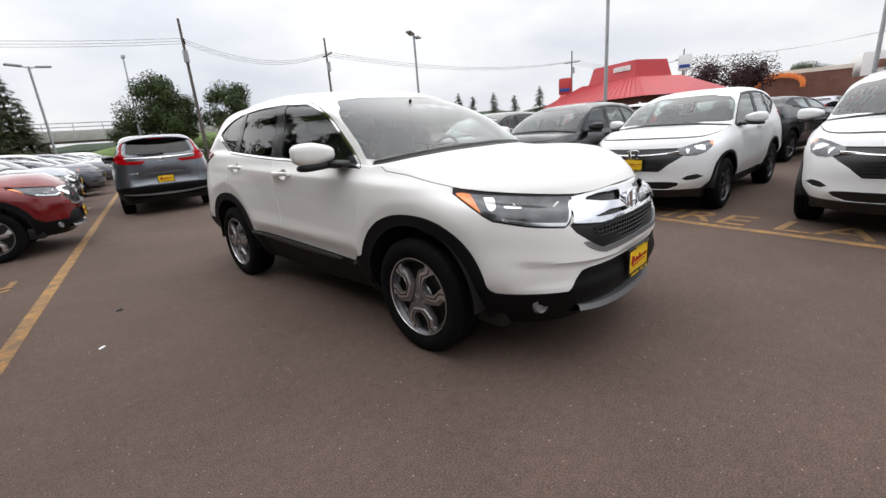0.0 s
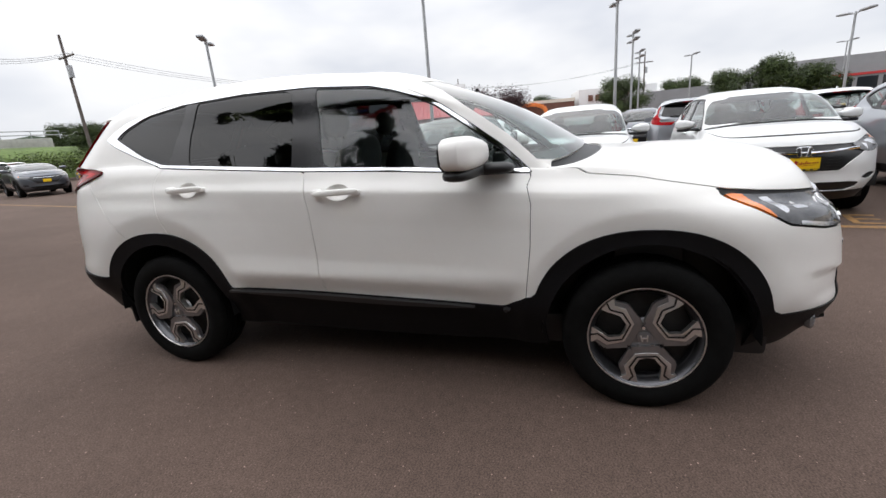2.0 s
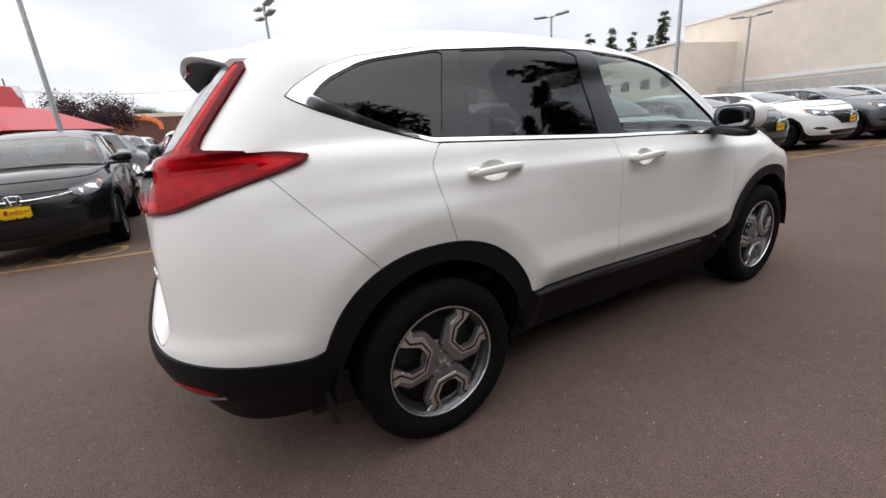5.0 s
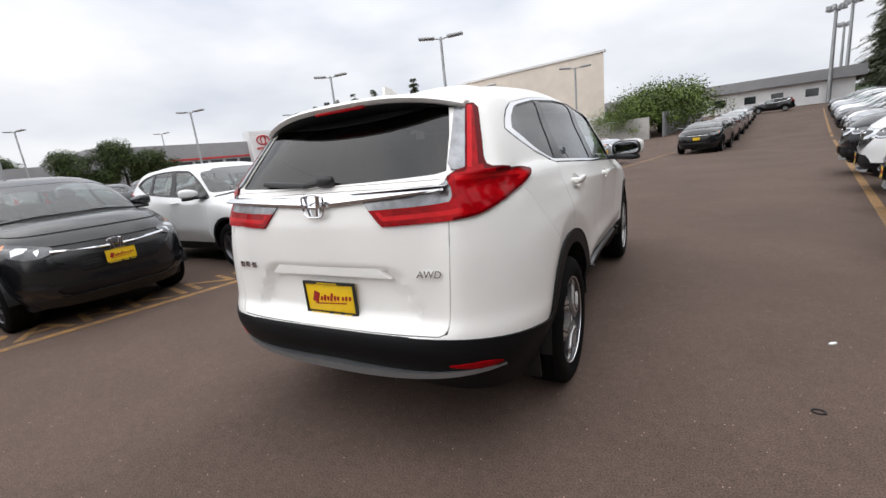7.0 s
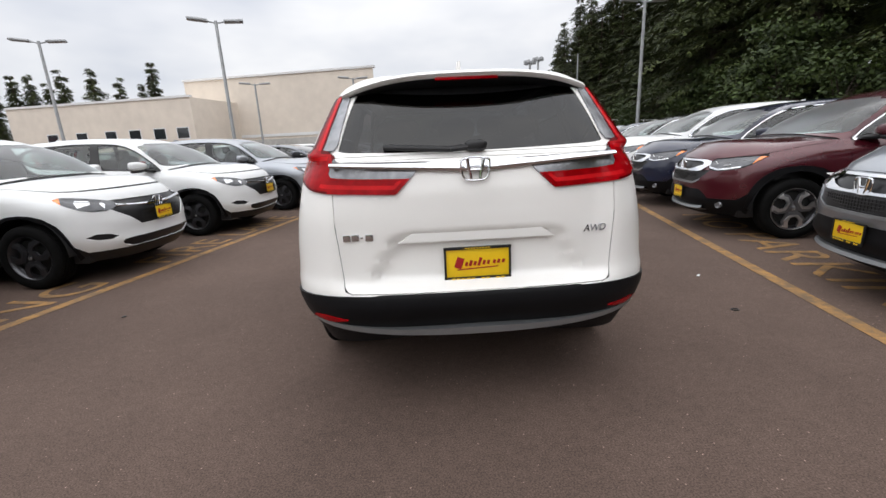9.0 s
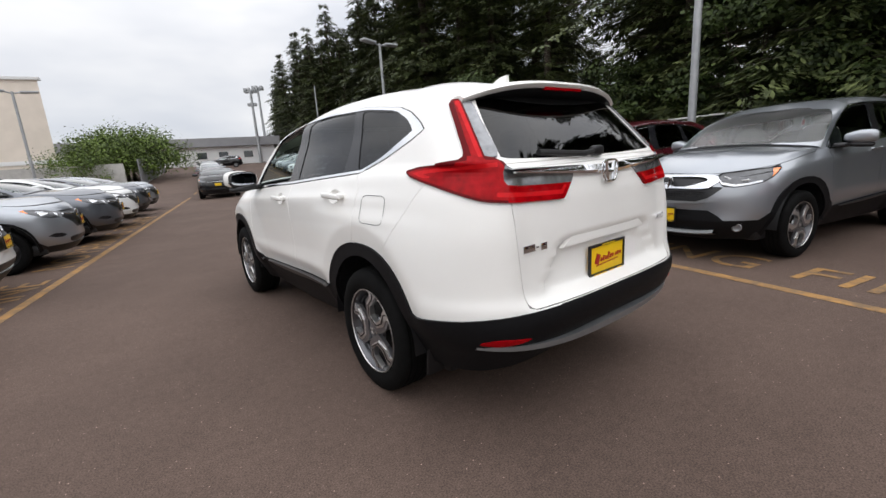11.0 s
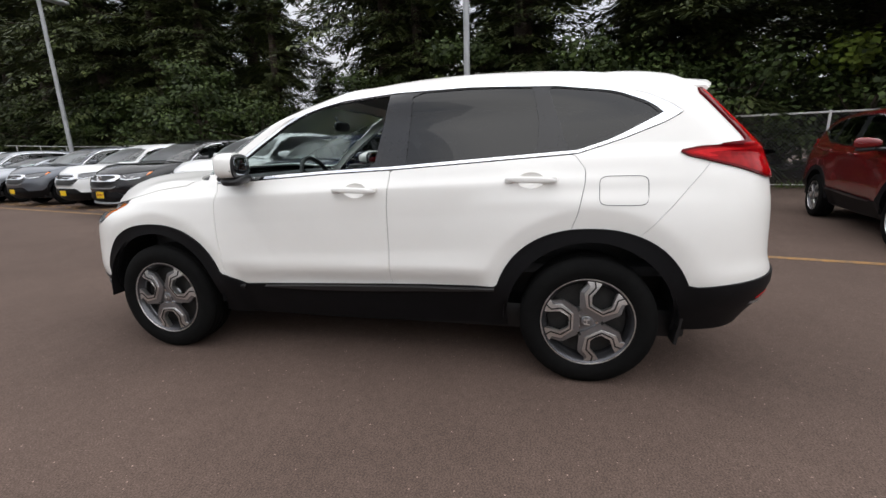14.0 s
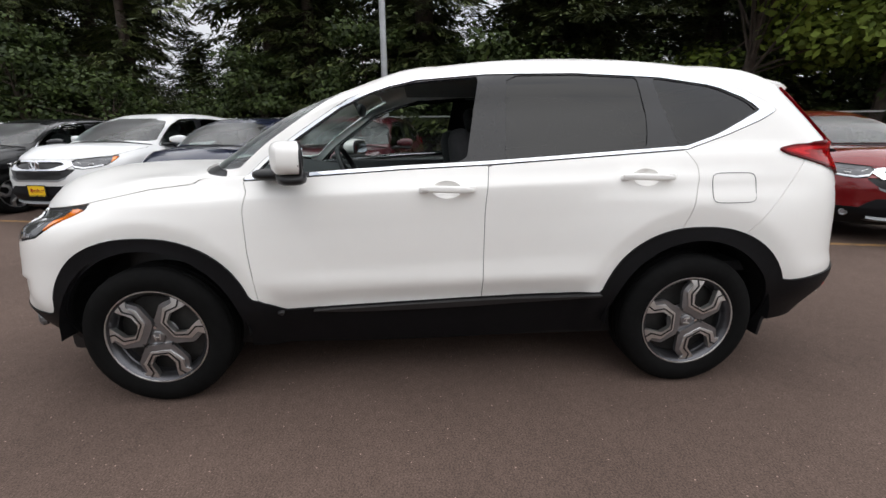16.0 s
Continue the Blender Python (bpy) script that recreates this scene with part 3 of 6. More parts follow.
def plate(parent, y, z, facing, far=False):
    """A yellow dealer's plate in a dark frame, with its writing as plain bars."""
    s = facing
    ob = new("number_plate")
    ob.parent = parent
    ob.matrix_basis = pose(0, y, z, 0, 0, 0 if s < 0 else 180)
    bm = bmesh.new()
    for x0, z0, w, h in ((0, .0735, .312, .012), (0, -.0735, .312, .020), (-.150, 0, .010, .135), (.150, 0, .010, .135)):
        cube(bm, (x0, -.006, z0), (w, .014, h), (0, 0, 0), .002)
    part("plate_frame", bm, M_BLACK, ob, "black plate frame")
    bm = bmesh.new()
    cube(bm, (0, -.003, 0), (.292, .006, .134), (0, 0, 0), .001)
    part("plate_sheet", bm, M_PLATE, ob, "yellow dealer plate")
    if far:
        return ob
    bm = bmesh.new()
    cube(bm, (-.085, -.0075, .004), (.034, .003, .052), (0, 20, 0), .001)
    for i, (x, h) in enumerate(((-.052, .020), (-.032, .028), (-.012, .020), (.010, .040), (.030, .022), (.050, .020), (.078, .018), (.098, .020), (.120, .018))):
        cube(bm, (x, -.0075, -.006 + h * .3 + x * .05), (.0125, .003, h), (0, 18, 0), .001)
    cube(bm, (0, -.0075, -.024), (.19, .003, .005), (0, -3, 0), .001)
    part("red_print", bm, M_REDPRINT, ob)["kind"] = "stuff"
    bm = bmesh.new()
    for i in range(11):
        if i in (5, 8):
            continue
        cube(bm, (-.115 + .023 * i, -.0145, -.0735), (.015, .002, .012), (0, 0, 0), .0005)
    for i in range(9):
        cube(bm, (-.055 + .0135 * i, -.0145, .0735), (.009, .002, .006), (0, 0, 0), .0005)
    part("yellow_print", bm, M_PLATE, ob)["kind"] = "stuff"
    return ob


def emblem(parent, y, z, facing, s=1.0):
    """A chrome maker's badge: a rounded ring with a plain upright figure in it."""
    bm = bmesh.new()
    n = 28
    ring = []
    for k in range(n):
        a = 2 * math.pi * k / n
        c, d = math.cos(a), math.sin(a)
        x = .062 * s * abs(c) ** .55 * (1 if c > 0 else -1)
        zz = .050 * s * abs(d) ** .55 * (1 if d > 0 else -1)
        x *= 1 + .12 * zz / (.05 * s)
        ring.append((x, y, z + zz))
    for a, b in zip(ring, ring[1:] + ring[:1]):
        rod(bm, a, b, .005 * s, n=8)
    for q in (-1, 1):
        rod(bm, (q * .020 * s, y, z - .042 * s), (q * .036 * s, y, z + .044 * s), .008 * s, .010 * s, 8)
    rod(bm, (-.026 * s, y, z - .004 * s), (.026 * s, y, z - .004 * s), .0075 * s, n=8)
    part("badge", bm, M_CHROME, parent, "chrome badge")


# ---------------------------------------------------------------- the cars
AXLE = 1.33
HANDLES = ((-.078, 1.056), (-1.026, 1.100))
WHEEL_TURN = {(1, 1): 187, (1, -1): 187, (-1, 1): 185, (-1, -1): 90}      # how far each wheel has rolled
SIDE_GLASS = [(.855, 1.098), (.733, 1.213), (.601, 1.308), (.404, 1.443), (.243, 1.515), (.054, 1.562), (-.28, 1.588), (-.7, 1.595), (-1.15, 1.578),
              (-1.469, 1.537), (-1.591, 1.500), (-1.693, 1.447), (-1.743, 1.408), (-1.655, 1.362), (-1.472, 1.292), (-1.255, 1.224), (-.83, 1.197),
              (-.287, 1.162), (.12, 1.144), (.58, 1.114)]


def build_suv(name, paint, style="crv", tail=0.0, low=0.0, fine=1, label="", category="car", group="parked cars", glass_dark=True, detail=True, far=False):
    car = tagged(new(name), label, category, group)
    sh = Shell(*suv_shell(tail, low, fine=fine))
    g = lambda z: z - low * np.maximum(0, (z - 1.12) / 0.56)
    big = lambda P: np.where(P[:, 0] > .30, -1.0, 1.0)
    ap = lambda *fs: (lambda P: np.maximum.reduce([f(P) for f in fs]))
    Y, Z, X = (lambda P: P[:, 1]), (lambda P: P[:, 2]), (lambda P: P[:, 0])
    row, col = (lambda P: P[:, 3]), (lambda P: P[:, 4])
    q, qr = (lambda P: P[:, 1] - P[:, 0]), (lambda P: -P[:, 1] - P[:, 0])

    # wheel openings and dark lower cladding
    hub = .352
    opening = lambda P: np.minimum(np.hypot(Y(P) - AXLE, Z(P) - hub - .01), np.hypot(Y(P) + AXLE, Z(P) - hub - .01)) - .425
    sup = lambda dy, dz: (np.abs(dy) ** 2.3 + np.abs(dz) ** 2.3) ** (1 / 2.3)
    ring = lambda P: np.minimum(sup(Y(P) - AXLE, Z(P) - hub), sup(Y(P) + AXLE, Z(P) - hub - .008)) - .496
    sh.cut("paint", "hole", ap(opening, big))
    top = bent([(2.4, .455), (1.86, .462), (1.8, .47), (.9, .55), (.82, .538), (.715, .476), (-.25, .513), (-.88, .533), (-1.7, .556), (-1.95, .588), (-2.12, .606), (-2.24, .618), (-2.33, .624)])
    if style == "crv":
        lower = lambda P: np.minimum(np.where(X(P) > .30, ring(P), 1.0), Z(P) - top(Y(P)))
        sh.cut("paint", "clad", lower)
        sh.cut("paint", "clad", lambda P: np.maximum(poly([(-.5, .56), (.50, .56), (.60, .44), (.6, .2), (-.6, .2)])(X(P), Z(P)), 1.6 - Y(P)))
    else:
        sh.cut("paint", "clad", lambda P: np.minimum(np.where(X(P) > .30, ring(P) + .035, 1.0), Z(P) - np.where(np.abs(Y(P)) < 1.7, .39, .36)))
    if style == "crv":
        sh.cut("clad", "ledge", lambda P: np.maximum.reduce([top(Y(P)) - .052 - Z(P), Z(P) - top(Y(P)) + .004, np.abs(Y(P) + .05) - .80]))
    sh.cut("clad", "front_low", lambda P: 1.80 - Y(P))
    sh.cut("clad", "rear_low", lambda P: Y(P) + 1.745)
    if style == "crv":
        glint = poly([(.605, .470), (.70, .476), (.800, .500), (.815, .535), (.74, .520), (.605, .506)])
        sh.cut("rear_low", "rear_reflector", lambda P: np.maximum(glint(X(P), Z(P)), Y(P) + 1.85))
    # side glass with its bright frame
    dlo = poly([(y + (tail * .75 if y < -1.2 else 0), float(g(np.array(z)))) for y, z in SIDE_GLASS])
    fd = lambda P: np.where(X(P) > .45, dlo(Y(P), Z(P)), 1.0)
    sh.cut("paint", "chrome", fd)
    sh.cut("paint", "seam", lambda P: np.where(fd(P) > .5, 1.0, fd(P) - .0045))
    sh.cut("chrome", "frame", lambda P: fd(P) + .014 + .034 * np.clip((-1.40 - Y(P)) / .30, 0, 1))
    t7 = tail * .75
    sill = bent([(y, float(g(np.array(z)))) for y, z in SIDE_GLASS[14:] + [(.855, 1.098)]])
    thick = lambda P: np.clip((-1.40 - Y(P)) / .30, 0, 1)
    rim = lambda P: .0195 + .040 * thick(P)
    rear_post = bent_y([(1.15, -1.040), (1.22, -1.046), (1.30, -1.058), (1.39, -1.060), (1.54, -1.030), (1.60, -1.015)])
    sh.cut("frame", "glass_front", lambda P: np.maximum(-.170 - .178 * (Z(P) - 1.158) - Y(P), fd(P) + rim(P)))
    sh.cut("frame", "glass_rear", lambda P: np.maximum(np.maximum(Y(P) + .356 + .051 * (Z(P) - 1.164), rear_post(Z(P)) + .5 * t7 - Y(P)), fd(P) + rim(P)))
    if not tail:
        sh.cut("frame", "glass_quarter", lambda P: np.maximum(Y(P) + 1.108 + .334 * (1.543 - Z(P)), fd(P) + rim(P)))
    # windscreen, rear window, cowl
    sh.cut("paint", "windscreen", lambda P: np.maximum.reduce([6.10 - row(P), row(P) - 7.90, .052 - np.where(X(P) > .45, dlo(Y(P), Z(P)), 1.0), -.05 - Y(P)]))
    sh.cut("paint", "cowl", lambda P: np.maximum.reduce([5.95 - row(P), row(P) - 6.10, col(P) - .92]))
    # lamps at the rear corners
    if not tail:
        arm = poly([(1.176, 1.522), (1.256, 1.522), (1.402, 1.262), (1.52, 1.20), (1.29, 1.20), (1.292, 1.262)])
        band = poly([(.898, 1.222), (1.0, 1.238), (1.15, 1.252), (1.318, 1.262), (1.48, 1.255), (1.53, 1.215), (1.95, 1.168), (1.868, 1.066), (1.60, 1.074), (1.38, 1.090), (1.2, 1.130), (1.02, 1.172), (.925, 1.196), (.895, 1.210)])
    else:
        arm = poly([(5, 5), (5.1, 5), (5.1, 5.1)])
        band = poly([(1.1, 1.06), (1.3, 1.10), (1.75, 1.08), (1.72, .96), (1.35, .95), (1.12, 1.02)])
    rear = lambda P: np.where(Y(P) < -1.6, -1.0, 1.0)
    sh.cut("paint", "tail", lambda P: np.maximum(np.minimum(arm(qr(P), Z(P)), band(qr(P), Z(P))), rear(P)))
    if not tail:
        clear = poly([(1.50, 1.228), (1.95, 1.170), (1.925, 1.132), (1.60, 1.140), (1.50, 1.150)])
        strip = poly([(1.256, 1.520), (1.315, 1.520), (1.49, 1.262), (1.402, 1.258)])
        sh.cut("tail", "tail_clear", lambda P: clear(qr(P), Z(P)))
        whole = lambda P: np.minimum(band(qr(P), Z(P)), arm(qr(P), Z(P)))
        if detail:
            sh.refine("tail")
            sh.refine("tail")
            # dark edge, bright bands and a deep bowl behind the lens
            back = lambda P: qr(P) - np.interp(Z(P), [1.05, 1.262, 1.54], [1.27, 1.335, 1.207])
            sh.cut("tail", "guide_arm", lambda P: np.maximum.reduce([np.abs(np.where(Z(P) > 1.262, arm(qr(P), Z(P)), 1.0) + .022) - .011, -back(P)]))
            sh.cut("tail", "guide_top", lambda P: np.maximum.reduce([np.abs(band(qr(P), Z(P)) + .026) - .008, 1.19 - Z(P), qr(P) - 1.47]))
            sh.cut("tail", "guide_low", lambda P: np.maximum.reduce([np.abs(band(qr(P), Z(P)) + .030) - .009, Z(P) - 1.125, 1.46 - qr(P)]))
            sh.cut("tail", "tail_dark", lambda P: np.maximum(-.010 - whole(P), np.where((Z(P) < 1.20) & (qr(P) > 1.52), 1.0, -1.0)))
            sh.cut("tail", "tail_dark", lambda P: np.maximum(back(P) + .006, np.where(Z(P) > 1.268, -1.0, 1.0)))
        sh.cut("paint", "tail_clear", lambda P: np.maximum(strip(qr(P), Z(P)), rear(P)))
        edge = bent_y([(1.15, .64), (1.21, .622), (1.40, .578), (1.50, .545), (1.58, .50)])
        sh.cut("paint", "rear_window", lambda P: np.maximum.reduce([6.10 - row(P), row(P) - 8.10, X(P) - edge(Z(P)), 2.2 - col(P)]))
        sh.cut("rear_window", "rear_header", lambda P: 7.72 + .10 * (X(P) / .5) ** 2 - row(P))
    else:
        sh.cut("paint", "rear_window", lambda P: np.maximum.reduce([6.15 - row(P), row(P) - 7.90, 2.50 - col(P)]))
    # nose
    front = lambda P: np.where(Y(P) > 1.3, -1.0, 1.0)
    if style == "crv":
        edge_z = bent([(.80, 1.105), (1.0, 1.092), (1.278, 1.060), (1.413, 1.031), (1.534, 1.007), (1.617, .988), (1.763, .966), (1.933, .944), (2.086, .921), (2.125, .924), (2.16, .935)])
        lamp = poly([(.785, .974), (.968, .954), (1.326, .931), (1.640, .913), (1.560, .790), (1.30, .808), (1.024, .846), (.949, .886), (.838, .943)])
        wing = poly([(-.5, .915), (.36, .915), (.462, .905), (.545, .800), (.52, .794), (.42, .782), (.30, .765), (-.30, .765)])
        slot = poly([(.085, .900), (.28, .907), (.415, .893), (.30, .866), (.12, .850)])
        if not detail:
            slot = poly([(-.1, .893), (.29, .896), (.40, .884), (.43, .835), (.30, .822), (-.1, .815)])
        slot2 = poly([(.09, .812), (.26, .822), (.43, .806), (.28, .797), (.09, .793)])
        mouth = poly([(-.56, .80), (.560, .80), (.535, .752), (.425, .668), (.36, .648), (-.4, .648)])
        top_q = bent([(.785, .974), (.968, .954), (1.326, .931), (1.640, .913)])
        sh.cut("paint", "headlight", lambda P: np.maximum(lamp(q(P), Z(P)), front(P)))
        if detail:
            sh.refine("headlight")
        sh.cut("headlight", "amber", lambda P: q(P) - .912 - .71 * (.956 - Z(P)))
        sh.cut("headlight", "lamp_trim", lambda P: np.maximum.reduce([-.016 - lamp(q(P), Z(P)), 1.10 - q(P), Z(P) - top_q(q(P)) + .016]))
        lens_in = poly([(1.00, .940), (1.085, .936), (1.065, .880), (1.012, .886)])
        lens_low = poly([(1.11, .902), (1.26, .893), (1.26, .884), (1.11, .892)])
        sh.cut("headlight", "reflector", lambda P: lens_in(q(P), Z(P)))
        if detail:
            sh.cut("headlight", "reflector_low", lambda P: lens_low(q(P), Z(P)))
        sh.cut("paint", "wing", lambda P: np.maximum(wing(X(P), Z(P)), front(P)))
        sh.cut("wing", "slot", lambda P: np.minimum(slot(X(P), Z(P)), slot2(X(P), Z(P))))
        sh.cut("paint", "seam", lambda P: np.maximum.reduce([lamp(q(P), Z(P)) - .009, front(P), Z(P) - edge_z(Y(P))]))
        sh.cut("paint", "slot", lambda P: np.maximum(mouth(X(P), Z(P)), front(P)))
        sh.cut("wing", "slot", lambda P: np.maximum(mouth(X(P), Z(P)), Z(P) - .775))
        sh.cut("paint", "surround", lambda P: np.maximum.reduce([mouth(X(P), Z(P)) - .026, front(P), Z(P) - .70]))
        sh.cut("paint", "seam", lambda P: np.maximum.reduce([Z(P) - edge_z(Y(P)), edge_z(Y(P)) - .012 - Z(P), 1.56 - Y(P)]))
    else:
        lamp = poly([(.82, .965), (1.0, .965), (1.3, .93), (1.56, .885), (1.62, .83), (1.5, .795), (1.2, .80), (.98, .87)])
        wing = poly([(-.56, .90), (.56, .90), (.60, .80), (.40, .66), (.36, .60), (-.36, .60), (-.40, .66), (-.60, .80)])
        sh.cut("paint", "headlight", lambda P: np.maximum(lamp(q(P), Z(P)), front(P)))
        bulb = poly([(1.06, .925), (1.27, .908), (1.25, .825), (1.11, .842)])
        bulb2 = poly([(1.30, .902), (1.50, .868), (1.46, .812), (1.30, .818)])
        if not far:
            sh.cut("headlight", "reflector", lambda P: bulb(q(P), Z(P)))
            sh.cut("headlight", "reflector_low", lambda P: bulb2(q(P), Z(P)))
        sh.cut("headlight", "amber", lambda P: q(P) - .93)
        low_in = poly([(-.60, .47), (.60, .47), (.52, .36), (-.52, .36)])
        sh.cut("paint", "slot", lambda P: np.maximum(low_in(X(P), Z(P)), front(P)))
        sh.cut("paint", "slot", lambda P: np.maximum(wing(X(P), Z(P)), front(P)))
        fog = poly([(.56, .53), (.78, .57), (.81, .53), (.76, .49), (.60, .48)])
        sh.cut("paint", "slot", lambda P: np.maximum(fog(X(P), Z(P)), front(P)))
    # panels with their joints
    if style == "crv":
        hood_f = lambda P: np.maximum.reduce([edge_z(Y(P)) - Z(P), (row(P) - 5.97) * .12, (col(P) - .955) * .6])
    else:
        hood_f = lambda P: np.maximum.reduce([(5.10 - row(P)) * .12, (row(P) - 5.97) * .12, (col(P) - .93) * .6])
    sh.seam("paint", "hood", hood_f, .004)
    belt = bent([(y, z - .004) for y, z in SIDE_GLASS[15:] + [(.855, 1.098)]])
    body_side = lambda P: np.where(X(P) > .45, Z(P) - belt(Y(P)), 1.0)
    frontedge = bent_y([(1.11, .862), (1.046, .834), (.967, .851), (.782, .846), (.541, .822), (.3, .8)])
    bgap = bent_y([(1.18, -.282), (1.149, -.275), (.956, -.256), (.516, -.252), (.2, -.25)])
    rearedge = bent_y([(1.235, -1.245), (1.217, -1.238), (1.144, -1.291), (1.08, -1.288), (.926, -1.257), (.845, -1.227), (.6, -1.12)])
    sh.seam("paint", "door_front", lambda P: np.maximum.reduce([body_side(P), Y(P) - frontedge(Z(P)), bgap(Z(P)) - Y(P)]))
    sh.seam("paint", "door_rear", lambda P: np.maximum.reduce([body_side(P), Y(P) - bgap(Z(P)), rearedge(Z(P)) - Y(P)]))
    gate = poly([(-.8, 1.215), (.625, 1.215), (.640, 1.06), (.640, .94), (.615, .628), (-.8, .628)])
    sh.seam("paint", "tailgate", lambda P: np.maximum(gate(X(P), Z(P)), Y(P) + 1.75))
    crease = bent_y([(1.20, -1.882), (1.143, -1.834), (.977, -1.695), (.812, -1.55), (.75, -1.50)])
    sh.seam("paint", "rear_bumper", lambda P: np.maximum(Y(P) - crease(Z(P)), Z(P) - 1.235), .003)
    def at_y(x, z, s, out=0.0):
        """y of the skin at the nose (s = 1) or tail (s = -1)."""
        W = sh.V[sh.V[:, 1] * s > 1.2]
        i = np.argsort((W[:, 0] - abs(x)) ** 2 + (W[:, 2] - z) ** 2)[:4]
        return float(W[i, 1].mean()) + s * out
    def lamp_point(q_, z):
        """A point just over the headlamp's lens."""
        W = sh.V[(sh.V[:, 1] > 1.4) & (sh.V[:, 2] > .7)]
        i = np.argsort((W[:, 1] - W[:, 0] - q_) ** 2 + (W[:, 2] - z) ** 2)[:8]
        M = np.stack([np.ones(8), W[i, 1] - W[i, 0] - q_, W[i, 2] - z], 1)
        x_, y_ = (float(np.linalg.lstsq(M, W[i, j], rcond=None)[0][0]) for j in (0, 1))
        return x_ + .007, y_ + .010, z
    def skin_x(y, z):
        """x of the skin at the side, from a plane through the nearest points."""
        W = sh.V[(sh.V[:, 0] > .6) & (np.abs(sh.V[:, 1] - y) < .2)]
        i = np.argsort((W[:, 1] - y) ** 2 + (W[:, 2] - z) ** 2)[:8]
        M = np.stack([np.ones(8), W[i, 1] - y, W[i, 2] - z], 1)
        return float(np.linalg.lstsq(M, W[i, 0], rcond=None)[0][0])
    if detail:
        for key, (hy, hz) in zip(("door_front", "door_rear"), HANDLES):
            sh.cut(key, "scoop", lambda P: np.hypot((Y(P) - hy) / .068, (Z(P) - hz + .004) / .040) - 1)
    sh.normals()
    lab = lambda s: s if detail else ""
    # pieces that span the car
    mirror_sets = [("paint", "body", paint, 0, ""), ("hood", "hood", paint, 0, ""), ("tailgate", "tailgate", paint, 0, ""), ("rear_bumper", "rear_bumper", paint, 0, ""),
                   ("seam", "panel_joint", M_GAP, -.007, ""), ("windscreen", "windscreen", M_SCREEN, -.003, "clear windscreen glass"),
                   ("cowl", "cowl", M_BLACK, -.012, "black plastic cowl"),
                   ("rear_window", "rear_window", M_TINT if glass_dark else M_GLASS, -.004, "dark tinted rear window"),
                   ("rear_header", "window_header", M_BLACK, -.003, "black band over the rear window"),
                   ("front_low", "front_lower_bumper", M_CLAD if style == "crv" else M_BLACK, .006, "black plastic lower bumper"),
                   ("rear_low", "rear_lower_bumper", M_CLAD if style == "crv" else M_BLACK, .010, "black plastic rear bumper"),
                   ("wing", "grille_wing", M_CHROME, .012, "chrome grille bar"), ("slot", "grille", M_GRILLE, -.012, "black grille"),
                   ("surround", "grille_surround", M_SATIN, .004, "satin grey grille surround")]
    for key, nm, mat, off, lb in mirror_sets:
        if sh.sets.get(key):
            part(nm, sh.piece(key, 0, off), mat, car, lab(lb))
    for s in (1, -1):
        for key, nm, mat, off, lb in (("clad", "side_cladding", M_CLAD, .010, "black plastic cladding"), ("ledge", "sill_ledge", M_CLADGLOSS, .032, "glossy black sill ledge"), ("chrome", "window_trim", M_CHROME if style == "crv" else M_BLACK, .003, "chrome window trim"),
                                      ("frame", "pillar_trim", M_POST if style == "crv" else M_BLACK, -.002, "black pillar trim"), ("glass_front", "front_window", M_GLASS, -.006, "clear side window"),
                                      ("glass_rear", "rear_side_window", M_TINT if glass_dark else M_GLASS, -.006, "dark tinted window"),
                                      ("glass_quarter", "quarter_window", M_TINT if glass_dark else M_GLASS, -.006, "dark tinted window"),
                                      ("door_front", "front_door", paint, 0, ""), ("door_rear", "rear_door", paint, 0, ""),
                                      ("tail", "tail_light", M_TAIL, .012, "red tail light"), *((key_, "light_band", M_TAILGUIDE, .0125, "bright red light band") for key_ in ("guide_arm", "guide_top", "guide_low")), ("tail_dark", "lamp_edge", M_TAILDARK, .012, "dark red lamp edge"), ("tail_clear", "reversing_lamp", M_CLEAR, .010, "clear lamp lens"), ("rear_reflector", "reflector", M_TAIL, .013, "red reflector"), ("reflector_low", "lamp_strip", M_SATINCHROME, .005, "chrome strip in the lamp"),
                                      ("lamp_trim", "lamp_trim", M_SATINCHROME, .006, "bright headlight trim"), ("reflector", "lamp_reflector", M_SATINCHROME, .005, "chrome reflector"),
                                      ("headlight", "headlight", M_LENS, .004, "clear headlight"), ("amber", "side_marker", M_AMBER, .004, "amber marker lamp")):
            if key == "glass_front" and detail and s < 0:
                continue          # rolled down
            if sh.sets.get(key):
                part(nm, sh.piece(key, s, off, .022 if key in ("tail", "clad", "ledge") else .010), mat, car, lab(lb))
    # underbody and wheel wells
    bm = bmesh.new()
    cube(bm, (0, 0, .31), (1.50, 3.7, .16), (0, 0, 0), .03)
    for y in (AXLE, -AXLE):
        cube(bm, (0, y, .62), (1.18, .92, .5), (0, 0, 0), .05)
    cube(bm, (0, 1.35, .62), (1.5, .30, .5), (0, 0, 0), .05)
    part("underbody", bm, M_BLACK, car, "dark underbody")
